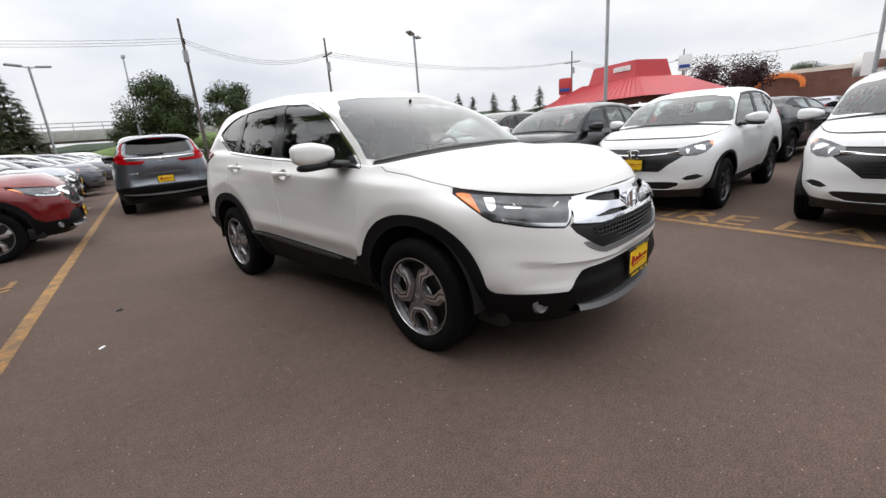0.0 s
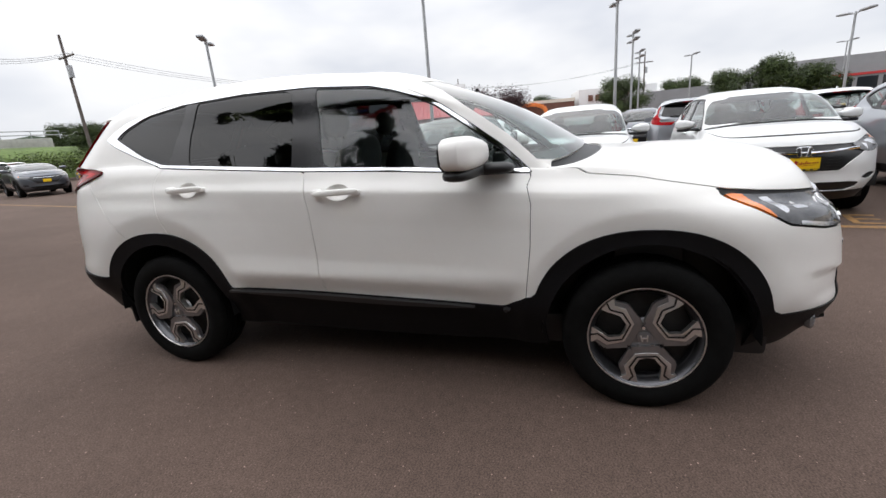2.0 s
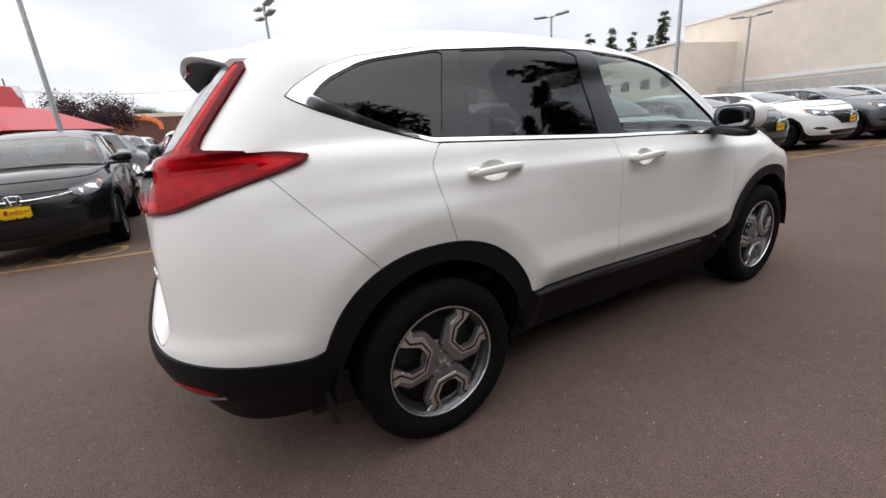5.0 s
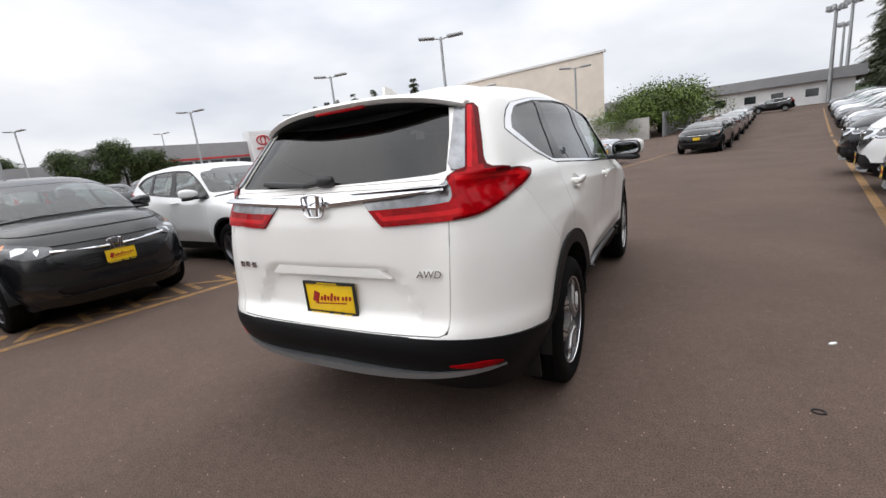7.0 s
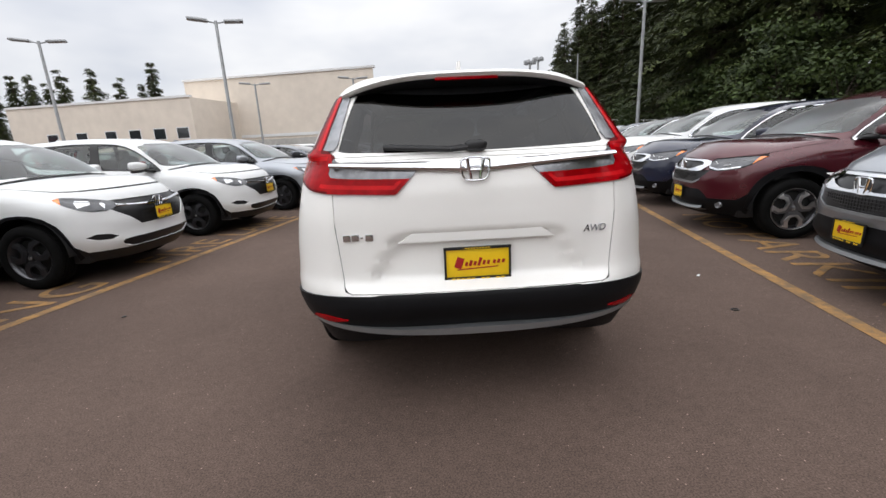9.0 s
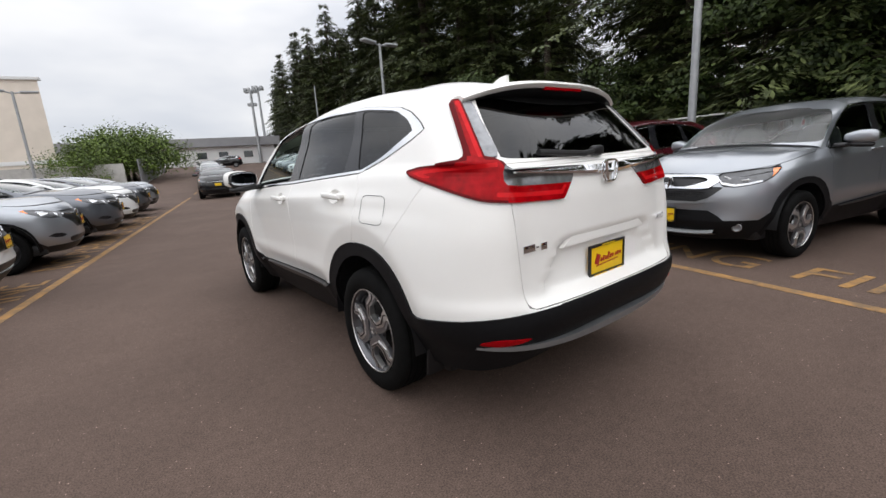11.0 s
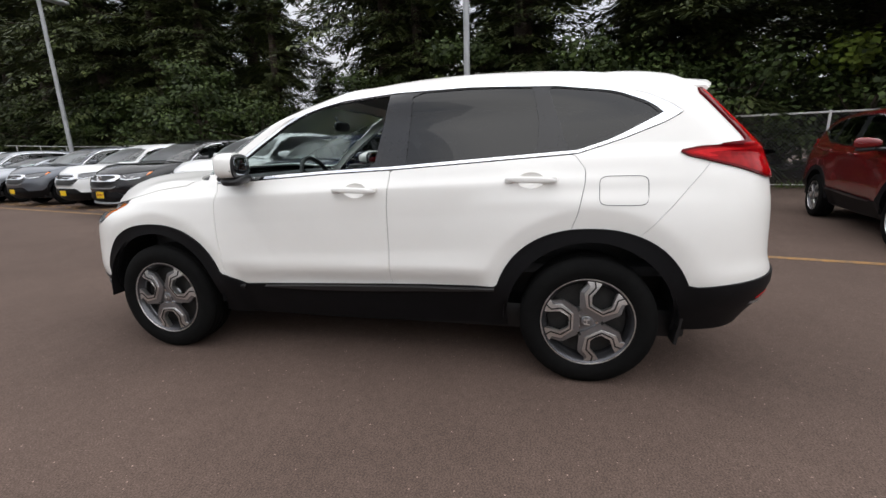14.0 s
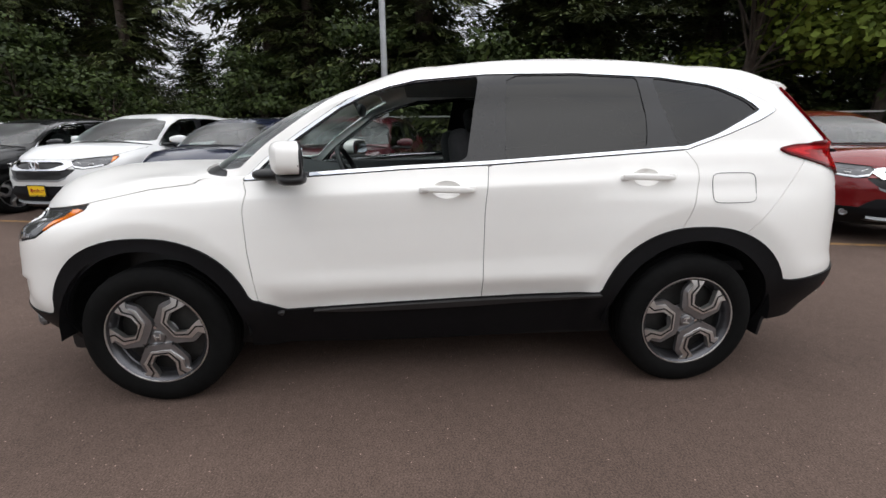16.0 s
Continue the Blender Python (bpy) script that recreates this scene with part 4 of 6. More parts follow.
    for y in (AXLE, -AXLE):
        for s in (1, -1):
            bm = bmesh.new()
            n = 18
            for k in range(n):
                a0, a1 = (math.pi * (1.02 * j / n - .01) for j in (k, k + 1))
                p = lambda a, x: bm.verts.new((s * x, y + .44 * math.cos(a), hub + .01 + .44 * math.sin(a)))
                bm.faces.new((p(a0, .58), p(a1, .58), p(a1, .895), p(a0, .895)))
            if far:
                bm.free()
            else:
                part("wheel_liner", bm, M_BLACK, car)
            w = build_wheel(car, dark=(style != "crv"), simple=not detail) if not far else far_wheel(car, dark=(style != "crv"))
            w.matrix_basis = pose(s * .79, y, .352, WHEEL_TURN[(s, 1 if y > 0 else -1)], 0, 0 if s > 0 else 180)
    # door mirrors and handles
    for s in (1, -1):
        mir = new("door_mirror")
        mir.parent = car
        bm = bmesh.new()
        at = pose(s * 1.010, .592, 1.205, 0, 0, s * -18)
        blob(bm, (0, 0, 0), (.136, .074, .069), 3.8)
        for v in bm.verts:
            f = -s * v.co.x / .138
            if f > 0:
                v.co.z = -.015 + (v.co.z + .015) * (1 - .35 * f)
            if v.co.y < -.036:
                v.co.y = -.036 + (v.co.y + .036) * .10
        bmesh.ops.transform(bm, matrix=at, verts=bm.verts)
        part("mirror_cap", bm, paint, mir)
        if far:
            continue
        bm = bmesh.new()
        blob(bm, (s * .006, -.038, -.006), (.126, .012, .066), 3.4)
        bmesh.ops.transform(bm, matrix=at, verts=bm.verts)
        part("mirror_bezel", bm, M_BLACK, mir, "black mirror surround")
        bm = bmesh.new()
        blob(bm, (s * .006, -.050, -.002), (.112, .003, .052), 3.6)
        bmesh.ops.transform(bm, matrix=at, verts=bm.verts)
        part("mirror_glass", bm, M_MIRROR, mir, "mirror glass")
        bm = bmesh.new()
        blob(bm, (s * 1.000, .590, 1.126), (.120, .062, .028), 3.0, (0, s * 4, s * -18))
        blob(bm, (s * .895, .690, 1.128), (.060, .095, .026), 3.0)
        part("mirror_foot", bm, M_BLACK, mir, "black mirror foot")
        bm = bmesh.new()
        tube(bm, [(.128, -.030, -.026), (.128, .015, -.026), (.098, .048, -.026), (.040, .064, -.026)], .005, 6)
        bmesh.ops.transform(bm, matrix=Matrix.Translation((s * 1.010, .592, 1.205)) @ Matrix.Diagonal((s, 1, 1, 1)) @ pose(0, 0, 0, 0, 0, -18), verts=bm.verts)
        part("mirror_lamp", bm, M_BLACK, mir, "dark indicator strip")
        for y, z in HANDLES:
            if far or (style != "crv" and y < -1):
                continue
            xx = skin_x(y, z)
            bm = bmesh.new()
            blob(bm, (s * (xx + .026), y, z), (.011, .128, .0155), 3.4, (2.2, 0, 0))
            blob(bm, (s * (xx + .010), y + .108, z - .003), (.022, .022, .014), 3.2)
            blob(bm, (s * (xx + .010), y - .108, z + .003), (.022, .024, .016), 3.2)
            part("door_handle", bm, paint, car)
            bm = bmesh.new()
            rings_ = []
            for k in range(5):
                r = 1 - k / 5
                rings_.append([bm.verts.new((s * (skin_x(y + .068 * math.cos(a) * r, z - .004 + .040 * math.sin(a) * r) - .026 * (1 - r * r) + (.001 if k == 0 else 0)),
                                             y + .068 * math.cos(a) * r, z - .004 + .040 * math.sin(a) * r)) for a in [2 * math.pi * j / 28 for j in range(28)]])
            for ra, rb in zip(rings_[:-1], rings_[1:]):
                for j in range(28):
                    q_ = (ra[j], ra[(j + 1) % 28], rb[(j + 1) % 28], rb[j])
                    bm.faces.new(q_ if s > 0 else q_[::-1])
            bm.faces.new(rings_[-1] if s > 0 else rings_[-1][::-1])
            part("handle_cup", bm, paint, car)
    # tail: spoiler, wiper, badge, plate
    zr = float(g(np.array(1.60)))
    if not tail:
        bm = bmesh.new()
        n, rows_ = 24, []
        for k in range(n + 1):
            f = -1 + 2 * k / n
            x = .605 * f
            yb = -1.985 + .10 * abs(f) ** 3
            zt = 1.606 - .070 * abs(f) ** 3
            yf = -1.72 - .02 * abs(f)
            zf = 1.626 - .062 * abs(f) ** 2.4 + (-.03 if abs(f) > .97 else 0)
            rows_.append([bm.verts.new((x, y, g(np.array(z)))) for y, z in ((yf, zf + .010), (yb + .02, zt + .004), (yb, zt - .010), (yb + .02, zt - .032), (yb + .12, zt - .060), (yf, zf - .05))])
        for a, b in zip(rows_[:-1], rows_[1:]):
            for j in range(5):
                bm.faces.new((a[j], a[j + 1], b[j + 1], b[j]))
        for e in (rows_[0], rows_[-1]):
            bm.faces.new(e)
        part("spoiler", bm, paint, car)
        bm = bmesh.new()
        rows_ = []
        for k in range(n + 1):
            f = -.96 + 1.92 * k / n
            zt = 1.606 - .070 * abs(f) ** 3
            yb, yf = -1.985 + .10 * abs(f) ** 3, -1.72 - .02 * abs(f)
            zf = 1.626 - .062 * abs(f) ** 2.4
            rows_.append([bm.verts.new((.605 * f, y, g(np.array(z)))) for y, z in ((yb + .012, zt - .030), (yb + .12, zt - .066), (yf, zf - .060), (yf, zf - .05), (yb + .12, zt - .056))])
        for a, b in zip(rows_[:-1], rows_[1:]):
            for j in range(5):
                bm.faces.new((a[j], a[(j + 1) % 5], b[(j + 1) % 5], b[j]))
        part("spoiler_underside", bm, M_BLACK, car, "black spoiler underside")
        bm = bmesh.new()
        cube(bm, (0, -1.962, float(g(np.array(1.574)))), (.30, .02, .014), (0, 0, 0), .003)
        part("brake_lamp", bm, M_TAIL, car, "red high brake lamp")
        bm = bmesh.new()
        tube(bm, [(.02, -2.15, 1.262), (-.10, -2.158, 1.252), (-.40, -2.130, 1.272)], .014, 8)
        blob(bm, (.015, -2.150, 1.262), (.05, .02, .026), 3.0)
        part("wiper", bm, M_BLACK, car, "black rear wiper")
        bm = bmesh.new()
        prism(bm, [(-.09, 0), (.10, 0), (-.03, .055), (-.085, .06)], .02, Matrix.Translation((.010, -1.50, 1.652)) @ Matrix(((0, 0, -1, 0), (1, 0, 0, 0), (0, 1, 0, 0), (0, 0, 0, 1))), .004)
        part("aerial_fin", bm, paint, car)
    if far:
        return finish_far(car, at_y, style)
    rails_rear = lambda x: -2.222 + .035 * abs(x / .72) ** 4
    if style == "crv":
        bm = bmesh.new()
        n = 30
        rr = []
        for k in range(n + 1):
            f = -1 + 2 * k / n
            x = .64 * f
            hh = .030 - .019 * abs(f)
            zc = 1.172 + .034 * abs(f)
            yy = rails_rear(x) + .012
            rr.append([bm.verts.new((x, yy + d, zc + e * hh)) for d, e in ((.04, 1), (.006, .80), (-.016, -.15), (-.010, -.70), (.03, -1))])
        for a, b in zip(rr[:-1], rr[1:]):
            for j in range(4):
                bm.faces.new((a[j], a[j + 1], b[j + 1], b[j]))
        part("chrome_strip", bm, M_CHROME, car, "chrome strip across the tailgate")
        emblem(car, -2.234, 1.165, -1, 1.0)
        bm = bmesh.new()
        prism(bm, [(-.36, .845), (-.29, .895), (.29, .895), (.36, .845)], .022, Matrix.Translation((0, at_y(.15, .88, -1, -.012), 0)) @ Matrix(((1, 0, 0, 0), (0, 0, -1, 0), (0, 1, 0, 0), (0, 0, 0, 1))), .006)
        part("handle_lip", bm, paint, car)
        plate(car, at_y(0, .735, -1, .016), .735, -1, far)
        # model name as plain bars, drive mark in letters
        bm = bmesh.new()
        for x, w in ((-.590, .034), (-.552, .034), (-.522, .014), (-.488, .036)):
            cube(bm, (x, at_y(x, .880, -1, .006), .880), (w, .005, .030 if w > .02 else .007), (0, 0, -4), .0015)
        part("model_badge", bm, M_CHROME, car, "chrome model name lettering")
        words("AWD", .044, Matrix.Translation((.490, at_y(.545, .87, -1, .018), .858)) @ pose(0, 0, 0, 90, 0, 7), M_CHROME, car, "drive_mark", .003)
        # satin skid strip and reflectors
        bm = bmesh.new()
        rr = []
        for k in range(n + 1):
            f = -1 + 2 * k / n
            x = .80 * f
            yy = -1.5 - .79 * (1 - (abs(x) / .90) ** 3.9) ** (1 / 3.9)
            zl = .406 + .055 * abs(f) ** 2
            hh = .050 - .020 * abs(f)
            rr.append([bm.verts.new((x, yy + d, zl + e)) for d, e in ((.06, hh), (.0, hh * .8), (.004, .004), (.12, -.012))])
        for a, b in zip(rr[:-1], rr[1:]):
            for j in range(3):
                bm.faces.new((a[j], a[j + 1], b[j + 1], b[j]))
        part("skid_strip", bm, M_SATIN, car, "satin silver skid strip")
        for s in (1, -1):
            bm = bmesh.new()
            cube(bm, (s * .74, -1.79, .33), (.20, .018, .20), (8, 0, 0), .006)
            part("mud_flap", bm, M_BLACK, car)
            bm = bmesh.new()
            lathe(bm, [(0, .042), (.02, .046), (.03, .036), (.022, .018), (.026, .0)], 18, "z")
            bmesh.ops.transform(bm, matrix=Matrix.Translation((s * .66, at_y(.66, .385, 1, -.018), .385)) @ pose(0, 0, 0, -90, 0, s * -30), verts=bm.verts)
            part("fog_lamp", bm, M_CLEAR, car, "round fog lamp")
            # light guide in the headlamp
            bm = bmesh.new()
            tube(bm, [(s * x_, y_, z_) for x_, y_, z_ in (lamp_point(*qz) for qz in ((1.20, .905), (1.23, .880), (1.27, .862), (1.34, .856), (1.41, .855), (1.47, .873), (1.525, .896)))], .0055, 6)
            part("light_guide", bm, M_WHITE, car, "white light guide")
        bm = bmesh.new()
        rr = []
        for k in range(n + 1):
            f = -1 + 2 * k / n
            x = .50 * f
            yy = 2.236 - .085 * abs(f) ** 2.6
            zl = .285 + .02 * abs(f) ** 4
            rr.append([bm.verts.new((x, yy + d, zl + e)) for d, e in ((-.09, .062), (.0, .050), (.010, .02), (-.12, -.02))])
        for a, b in zip(rr[:-1], rr[1:]):
            for j in range(3):
                bm.faces.new((a[j], b[j], b[j + 1], a[j + 1]))
        part("front_skid_strip", bm, M_SATIN, car, "satin silver skid strip")
        emblem(car, at_y(0, .835, 1, .020), .835, 1, 1.25)
        plate(car, at_y(0, .50, 1, .018), .498, 1, far)
        bm = bmesh.new()
        for i in range(6):
            z = .632 + .024 * i
            xx = .33 + .14 * (z - .618) / .154
            tube(bm, [(x, 2.236 - .25 * x * x, z) for x in (xx * .92 * (-1 + j / 4) for j in range(9))], .004, 5)
        for i in range(25):
            x = -.36 + .03 * i
            cube(bm, (x, 2.235 - .25 * x * x, .70), (.006, .005, .12), (0, 0, 0), .001)
        part("grille_mesh", bm, M_BLACK, car, "black grille mesh")
    else:
        bm = bmesh.new()
        for s in (1, -1):
            tube(bm, [(s * x_, at_y(x_, z_, 1, .004), z_) for x_, z_ in ((.06, .815), (.18, .818), (.30, .824), (.42, .834), (.54, .846))], .016, 8)
        part("grille_bar", bm, M_CHROME, car, "chrome bar across the black grille")
        emblem(car, at_y(0, .825, 1, .016), .825, 1, 1.2)
        plate(car, at_y(0, .70, 1, .016), .70, 1, far)
        bm = bmesh.new()
        for i in range(5):
            cube(bm, (0, 2.232, .625 + .034 * i), (.70, .008, .009), (0, 0, 0), .002)
        part("grille_slats", bm, M_BLACK, car)
    if style == "crv" and detail:
        bm = bmesh.new()
        pts = []
        for k in range(40):
            a = 2 * math.pi * k / 40
            c_, d_ = math.cos(a), math.sin(a)
            y_ = -1.468 + .112 * abs(c_) ** .35 * (1 if c_ > 0 else -1)
            z_ = 1.042 + .070 * abs(d_) ** .35 * (1 if d_ > 0 else -1)
            W = sh.V[sh.V[:, 0] > .6]
            i = np.argsort((W[:, 1] - y_) ** 2 + (W[:, 2] - z_) ** 2)[:5]
            pts.append((-float(W[i, 0].mean()) - .001, y_, z_))
        tube(bm, pts + pts[:1], .0015, 5)
        part("fuel_flap_joint", bm, M_GAP, car, "joint round the fuel flap")
    if detail:
        interior(car)
    else:
        bm = bmesh.new()
        for x in (.38, -.38):
            blob(bm, (x, -.05, 1.08), (.22, .09, .30), 3.0, (-14, 0, 0))
            blob(bm, (x, -.10, 1.40), (.12, .05, .08), 2.8)
        blob(bm, (0, -.95, 1.05), (.60, .09, .28), 3.4, (-16, 0, 0))
        cube(bm, (0, .70, .98), (1.44, .36, .20), (0, 0, 0), .05)
        cube(bm, (0, -.3, .70), (1.5, 2.6, .1), (0, 0, 0), .03)
        part("cabin", bm, M_SEAT, car, "dark cabin with seats")
    return car


def finish_far(car, at_y, style):
    """Plates, badge and cabin of a car that stays far off."""
    plate(car, at_y(0, .72, -1, .01), .735, -1, True)
    plate(car, at_y(0, .60, 1, .012), .44 if style == "crv" else .70, 1, True)
    bm = bmesh.new()
    tube(bm, [(x, at_y(x, .83, 1, .008), .83) for x in (-.42, -.2, 0, .2, .42)], .018, 6)
    part("grille_bar", bm, M_CHROME, car, "chrome bar across the grille")
    bm = bmesh.new()
    for x in (.38, -.38):
        blob(bm, (x, -.05, 1.02), (.22, .09, .30), 3.0, (-14, 0, 0), 10, 6)
    blob(bm, (0, -.95, 1.0), (.60, .09, .28), 3.4, (-16, 0, 0), 10, 6)
    cube(bm, (0, .70, .98), (1.44, .36, .20), (0, 0, 0), .05)
    cube(bm, (0, -.3, .70), (1.5, 2.6, .1), (0, 0, 0), .03)
    part("cabin", bm, M_SEAT, car, "dark cabin with seats")
    return car


def bent_y(line):
    """y as a function of z through a few corner points."""
    pts = sorted(line)
    zs, ys = [p[0] for p in pts], [p[1] for p in pts]
    return lambda z: np.interp(z, zs, ys)


def words(text, size, m, material, parent, name, depth):
    """Raised writing in the built-in letters, as a mesh."""
    cu = bpy.data.curves.new(name, "FONT")
    cu.body, cu.size, cu.extrude, cu.shear = text, size, depth, 0.2 if name == "drive_mark" else 0.0
    tmp = bpy.data.objects.new(name + "_curve", cu)
    me = bpy.data.meshes.new_from_object(tmp)
    bpy.data.objects.remove(tmp)
    me.name = name
    me.transform(m)
    me.materials.clear()
    me.materials.append(material)
    ob = new(name, me)
    if parent:
        ob.parent = parent
    return ob


def interior(car):
    """Dashboard, steering wheel, seats and inner mirror behind the glass."""
    bm = bmesh.new()
    cube(bm, (0, .78, 1.00), (1.50, .50, .20), (8, 0, 0), .06, 3)
    cube(bm, (0, .60, .78), (.32, .35, .40), (0, 0, 0), .05)
    part("dashboard", bm, M_DASH, car, "dark dashboard")
    bm = bmesh.new()
    n = 28
    ring = [Vector((.185 * math.cos(2 * math.pi * k / n), 0, .185 * math.sin(2 * math.pi * k / n))) for k in range(n)]
    for a, b in zip(ring, ring[1:] + ring[:1]):
        rod(bm, a, b, .015, n=8)
    for a in (0, 2.6, 3.68 + 1.0):
        rod(bm, (0, 0, 0), (.17 * math.cos(a), 0, .17 * math.sin(a)), .016, n=8)
    blob(bm, (0, .01, 0), (.07, .03, .06), 2.8)
    bmesh.ops.transform(bm, matrix=Matrix.Translation((-.37, .42, 1.06)) @ pose(0, 0, 0, -24, 0, 0), verts=bm.verts)
    part("steering_wheel", bm, M_BLACK, car, "black steering wheel")
    for x in (.37, -.37):
        seat = new("front_seat")
        seat.parent = car
        bm = bmesh.new()
        blob(bm, (x, -.02, .72), (.25, .26, .10), 3.4)
        part("cushion", bm, M_SEAT, seat)
        bm = bmesh.new()
        blob(bm, (x, -.25, 1.02), (.235, .08, .32), 3.2, (-14, 0, 0))
        part("backrest", bm, M_SEAT, seat)
        bm = bmesh.new()
        blob(bm, (x, -.345, 1.40), (.125, .05, .085), 2.8, (-10, 0, 0))
        rod(bm, (x - .05, -.325, 1.30), (x - .05, -.34, 1.36), .007)
        rod(bm, (x + .05, -.325, 1.30), (x + .05, -.34, 1.36), .007)
        part("headrest", bm, M_SEAT, seat)
    bench = new("rear_bench")
    bench.parent = car
    bm = bmesh.new()
    blob(bm, (0, -.85, .72), (.62, .26, .10), 3.8)
    part("cushion", bm, M_SEAT, bench)
    bm = bmesh.new()
    blob(bm, (0, -1.15, 1.02), (.62, .08, .30), 3.8, (-16, 0, 0))
    part("backrest", bm, M_SEAT, bench)
    for x in (-.40, 0, .40):
        bm = bmesh.new()
        blob(bm, (x, -1.24, 1.36), (.12, .045, .07), 2.8)
        part("headrest", bm, M_SEAT, bench)
    bm = bmesh.new()
    blob(bm, (0, .40, 1.45), (.12, .02, .038), 3.0)
    rod(bm, (0, .42, 1.46), (0, .46, 1.54), .012)
    part("inner_mirror", bm, M_BLACK, car)
    bm = bmesh.new()
    cube(bm, (0, -.6, .60), (1.5, 2.5, .06), (0, 0, 0), .02)
    cube(bm, (0, -1.75, .80), (1.3, .7, .06), (0, 0, 0), .02)
    part("cabin_floor", bm, M_SEAT, car)
    for s in (1, -1):
        bm = bmesh.new()
        cube(bm, (s * .80, .25, .88), (.06, 1.05, .46), (0, 0, 0), .03)
        part("door_card", bm, M_DASH, car)
    bm = bmesh.new()
    cube(bm, (0, -.75, 1.585), (1.06, 1.75, .02), (0, 0, 0), .008)
    part("headlining", bm, M_LINING, car, "grey headlining")

# ---------------------------------------------------------------- the lot: lane, lines, letters
CL, SL = math.cos(radians(12)), math.sin(radians(12))


def rise(u):
    """The lane climbs gently far ahead."""
    t = max(0.0, u - 22)
    return .05 * t * t / (t + 12) if t else 0.0


def lane(u, v, z=0.0):
    """A place from its way along the lane (u) and to its right (v)."""
    return Vector((v * CL + u * SL, -v * SL + u * CL, z + rise(u)))


M_ASPHALT = asphalt()
bm = bmesh.new()
us = [-400, -200, -100, -60] + [x for x in range(-40, 22, 6)] + list(range(22, 120, 4)) + [140, 200, 400]
vs_ = [-400, -200, -100, -60, -30, -15, -6, 0, 6, 12, 20, 40, 80, 200, 400]
grid = [[bm.verts.new(lane(min(u, 399), v) if u < 120 else lane(120, v) + Vector((SL, CL, 0)) * (u - 120)) for v in vs_] for u in us]
for a, b in zip(grid[:-1], grid[1:]):
    for i in range(len(vs_) - 1):
        bm.faces.new((a[i], a[i + 1], b[i + 1], b[i]))
tagged(part("ground", bm, M_ASPHALT, None), "brown-grey worn asphalt of the car lot", "ground", kind="structure")

M_LINE = worn_paint("worn_yellow_line", (.36, .19, .055))
for v, lb in ((-3.42, "worn ochre line along the parked row"), (2.85, "worn ochre line along the fence row")):
    bm = bmesh.new()
    prev = None
    for u in range(-40, 64, 2):
        row_ = [bm.verts.new(lane(u, v + d, .004)) for d in (-.055, .055)]
        if prev:
            bm.faces.new((prev[0], prev[1], row_[1], row_[0]))
        prev = row_
    tagged(part("lane_line", bm, M_LINE, None, smooth=0), lb, "line", "painted lane lines", "structure")


def paint_word(text, u, v, facing):
    """Painted letters beside the line, to be read from the lane."""
    m = Matrix.Translation(lane(u, v, .005)) @ pose(0, 0, 0, 0, 0, -12 + (-90 if facing > 0 else 90))
    ob = words(text, .74, m, M_LINE, None, "painted_word", .0005)
    return tagged(ob, "worn ochre words painted on the asphalt", "marking", "painted words", "structure")


for text, u in (("NO PARKING", 3.1), ("FIRE", -1.66), ("NO PARKING", -6.6), ("FIRE LANE", 13.0), ("NO PARKING", 17.8)):
    paint_word(text, u, 3.24, 1)
for text, u in (("FIRE LANE", .25), ("NO PARKING", -4.9), ("NO PARKING", 4.4), ("FIRE LANE", 9.2)):
    paint_word(text, u, -3.57, -1)
# bits on the asphalt
for x, y, kind in ((2.215, -.546, 0), (1.982, -1.325, 1), (-2.77, -.72, 2)):
    bm = bmesh.new()
    if kind == 1:
        ring_ = [Vector((x + .026 * math.cos(a), y + .019 * math.sin(a), .005)) for a in [k * .6283 for k in range(10)]]
        for a, b in zip(ring_, ring_[1:] + ring_[:1]):
            rod(bm, a, b, .004, n=5)
    else:
        blob(bm, (x, y, .004), (.028 if kind == 0 else .02, .012, .006), 2.4, (0, 0, 40), 8, 6)
    tagged(part(("paper_scrap", "wire_ring", "pebble")[kind], bm, M_WHITE if kind == 0 else M_BLACK, None),
           ("small pale scrap of paper on asphalt", "small dark wire ring on asphalt", "small dark pebble lying on asphalt")[kind], "litter", "litter")

# ---------------------------------------------------------------- parked cars
crv = build_suv("crossover_car", P_WHITE, label="white pearl crossover parked at an angle in the lane", group="shown car")


def repaint(car, paint, label, old):
    for o in car.children_recursive:
        if o.type == "MESH" and o.material_slots and o.material_slots[0].material == old:
            o.material_slots[0].link = "OBJECT"
            o.material_slots[0].material = paint
    car["label"] = label
    return car


def parked(model, u=None, v=None, x=None, y=None, rz=0, paint=None, label="", group="parked cars", lift=None):
    p = lane(u, v) if u is not None else Vector((x, y, 0))
    car = copy_thing(model, Matrix.Translation(p) @ pose(0, 0, 0, 0, 0, rz))
    car["group"] = group
    return repaint(car, paint, label, P_WHITE)


crv_plain = build_suv("crossover_car", P_WHITE, fine=0, label="silver crossover parked nose out on asphalt", detail=False, glass_dark=True)
hrv = build_suv("hatchback_car", P_WHITE, "hrv", fine=0, label="white small crossover parked nose out", detail=False, glass_dark=False)
hrv.scale = (.955, .935, .945)
sedan = build_suv("sedan_car", P_WHITE, "hrv", tail=.42, low=.20, fine=0, label="black sedan parked on asphalt", detail=False, glass_dark=False)
sedan.scale = (1.0, 1.06, .97)

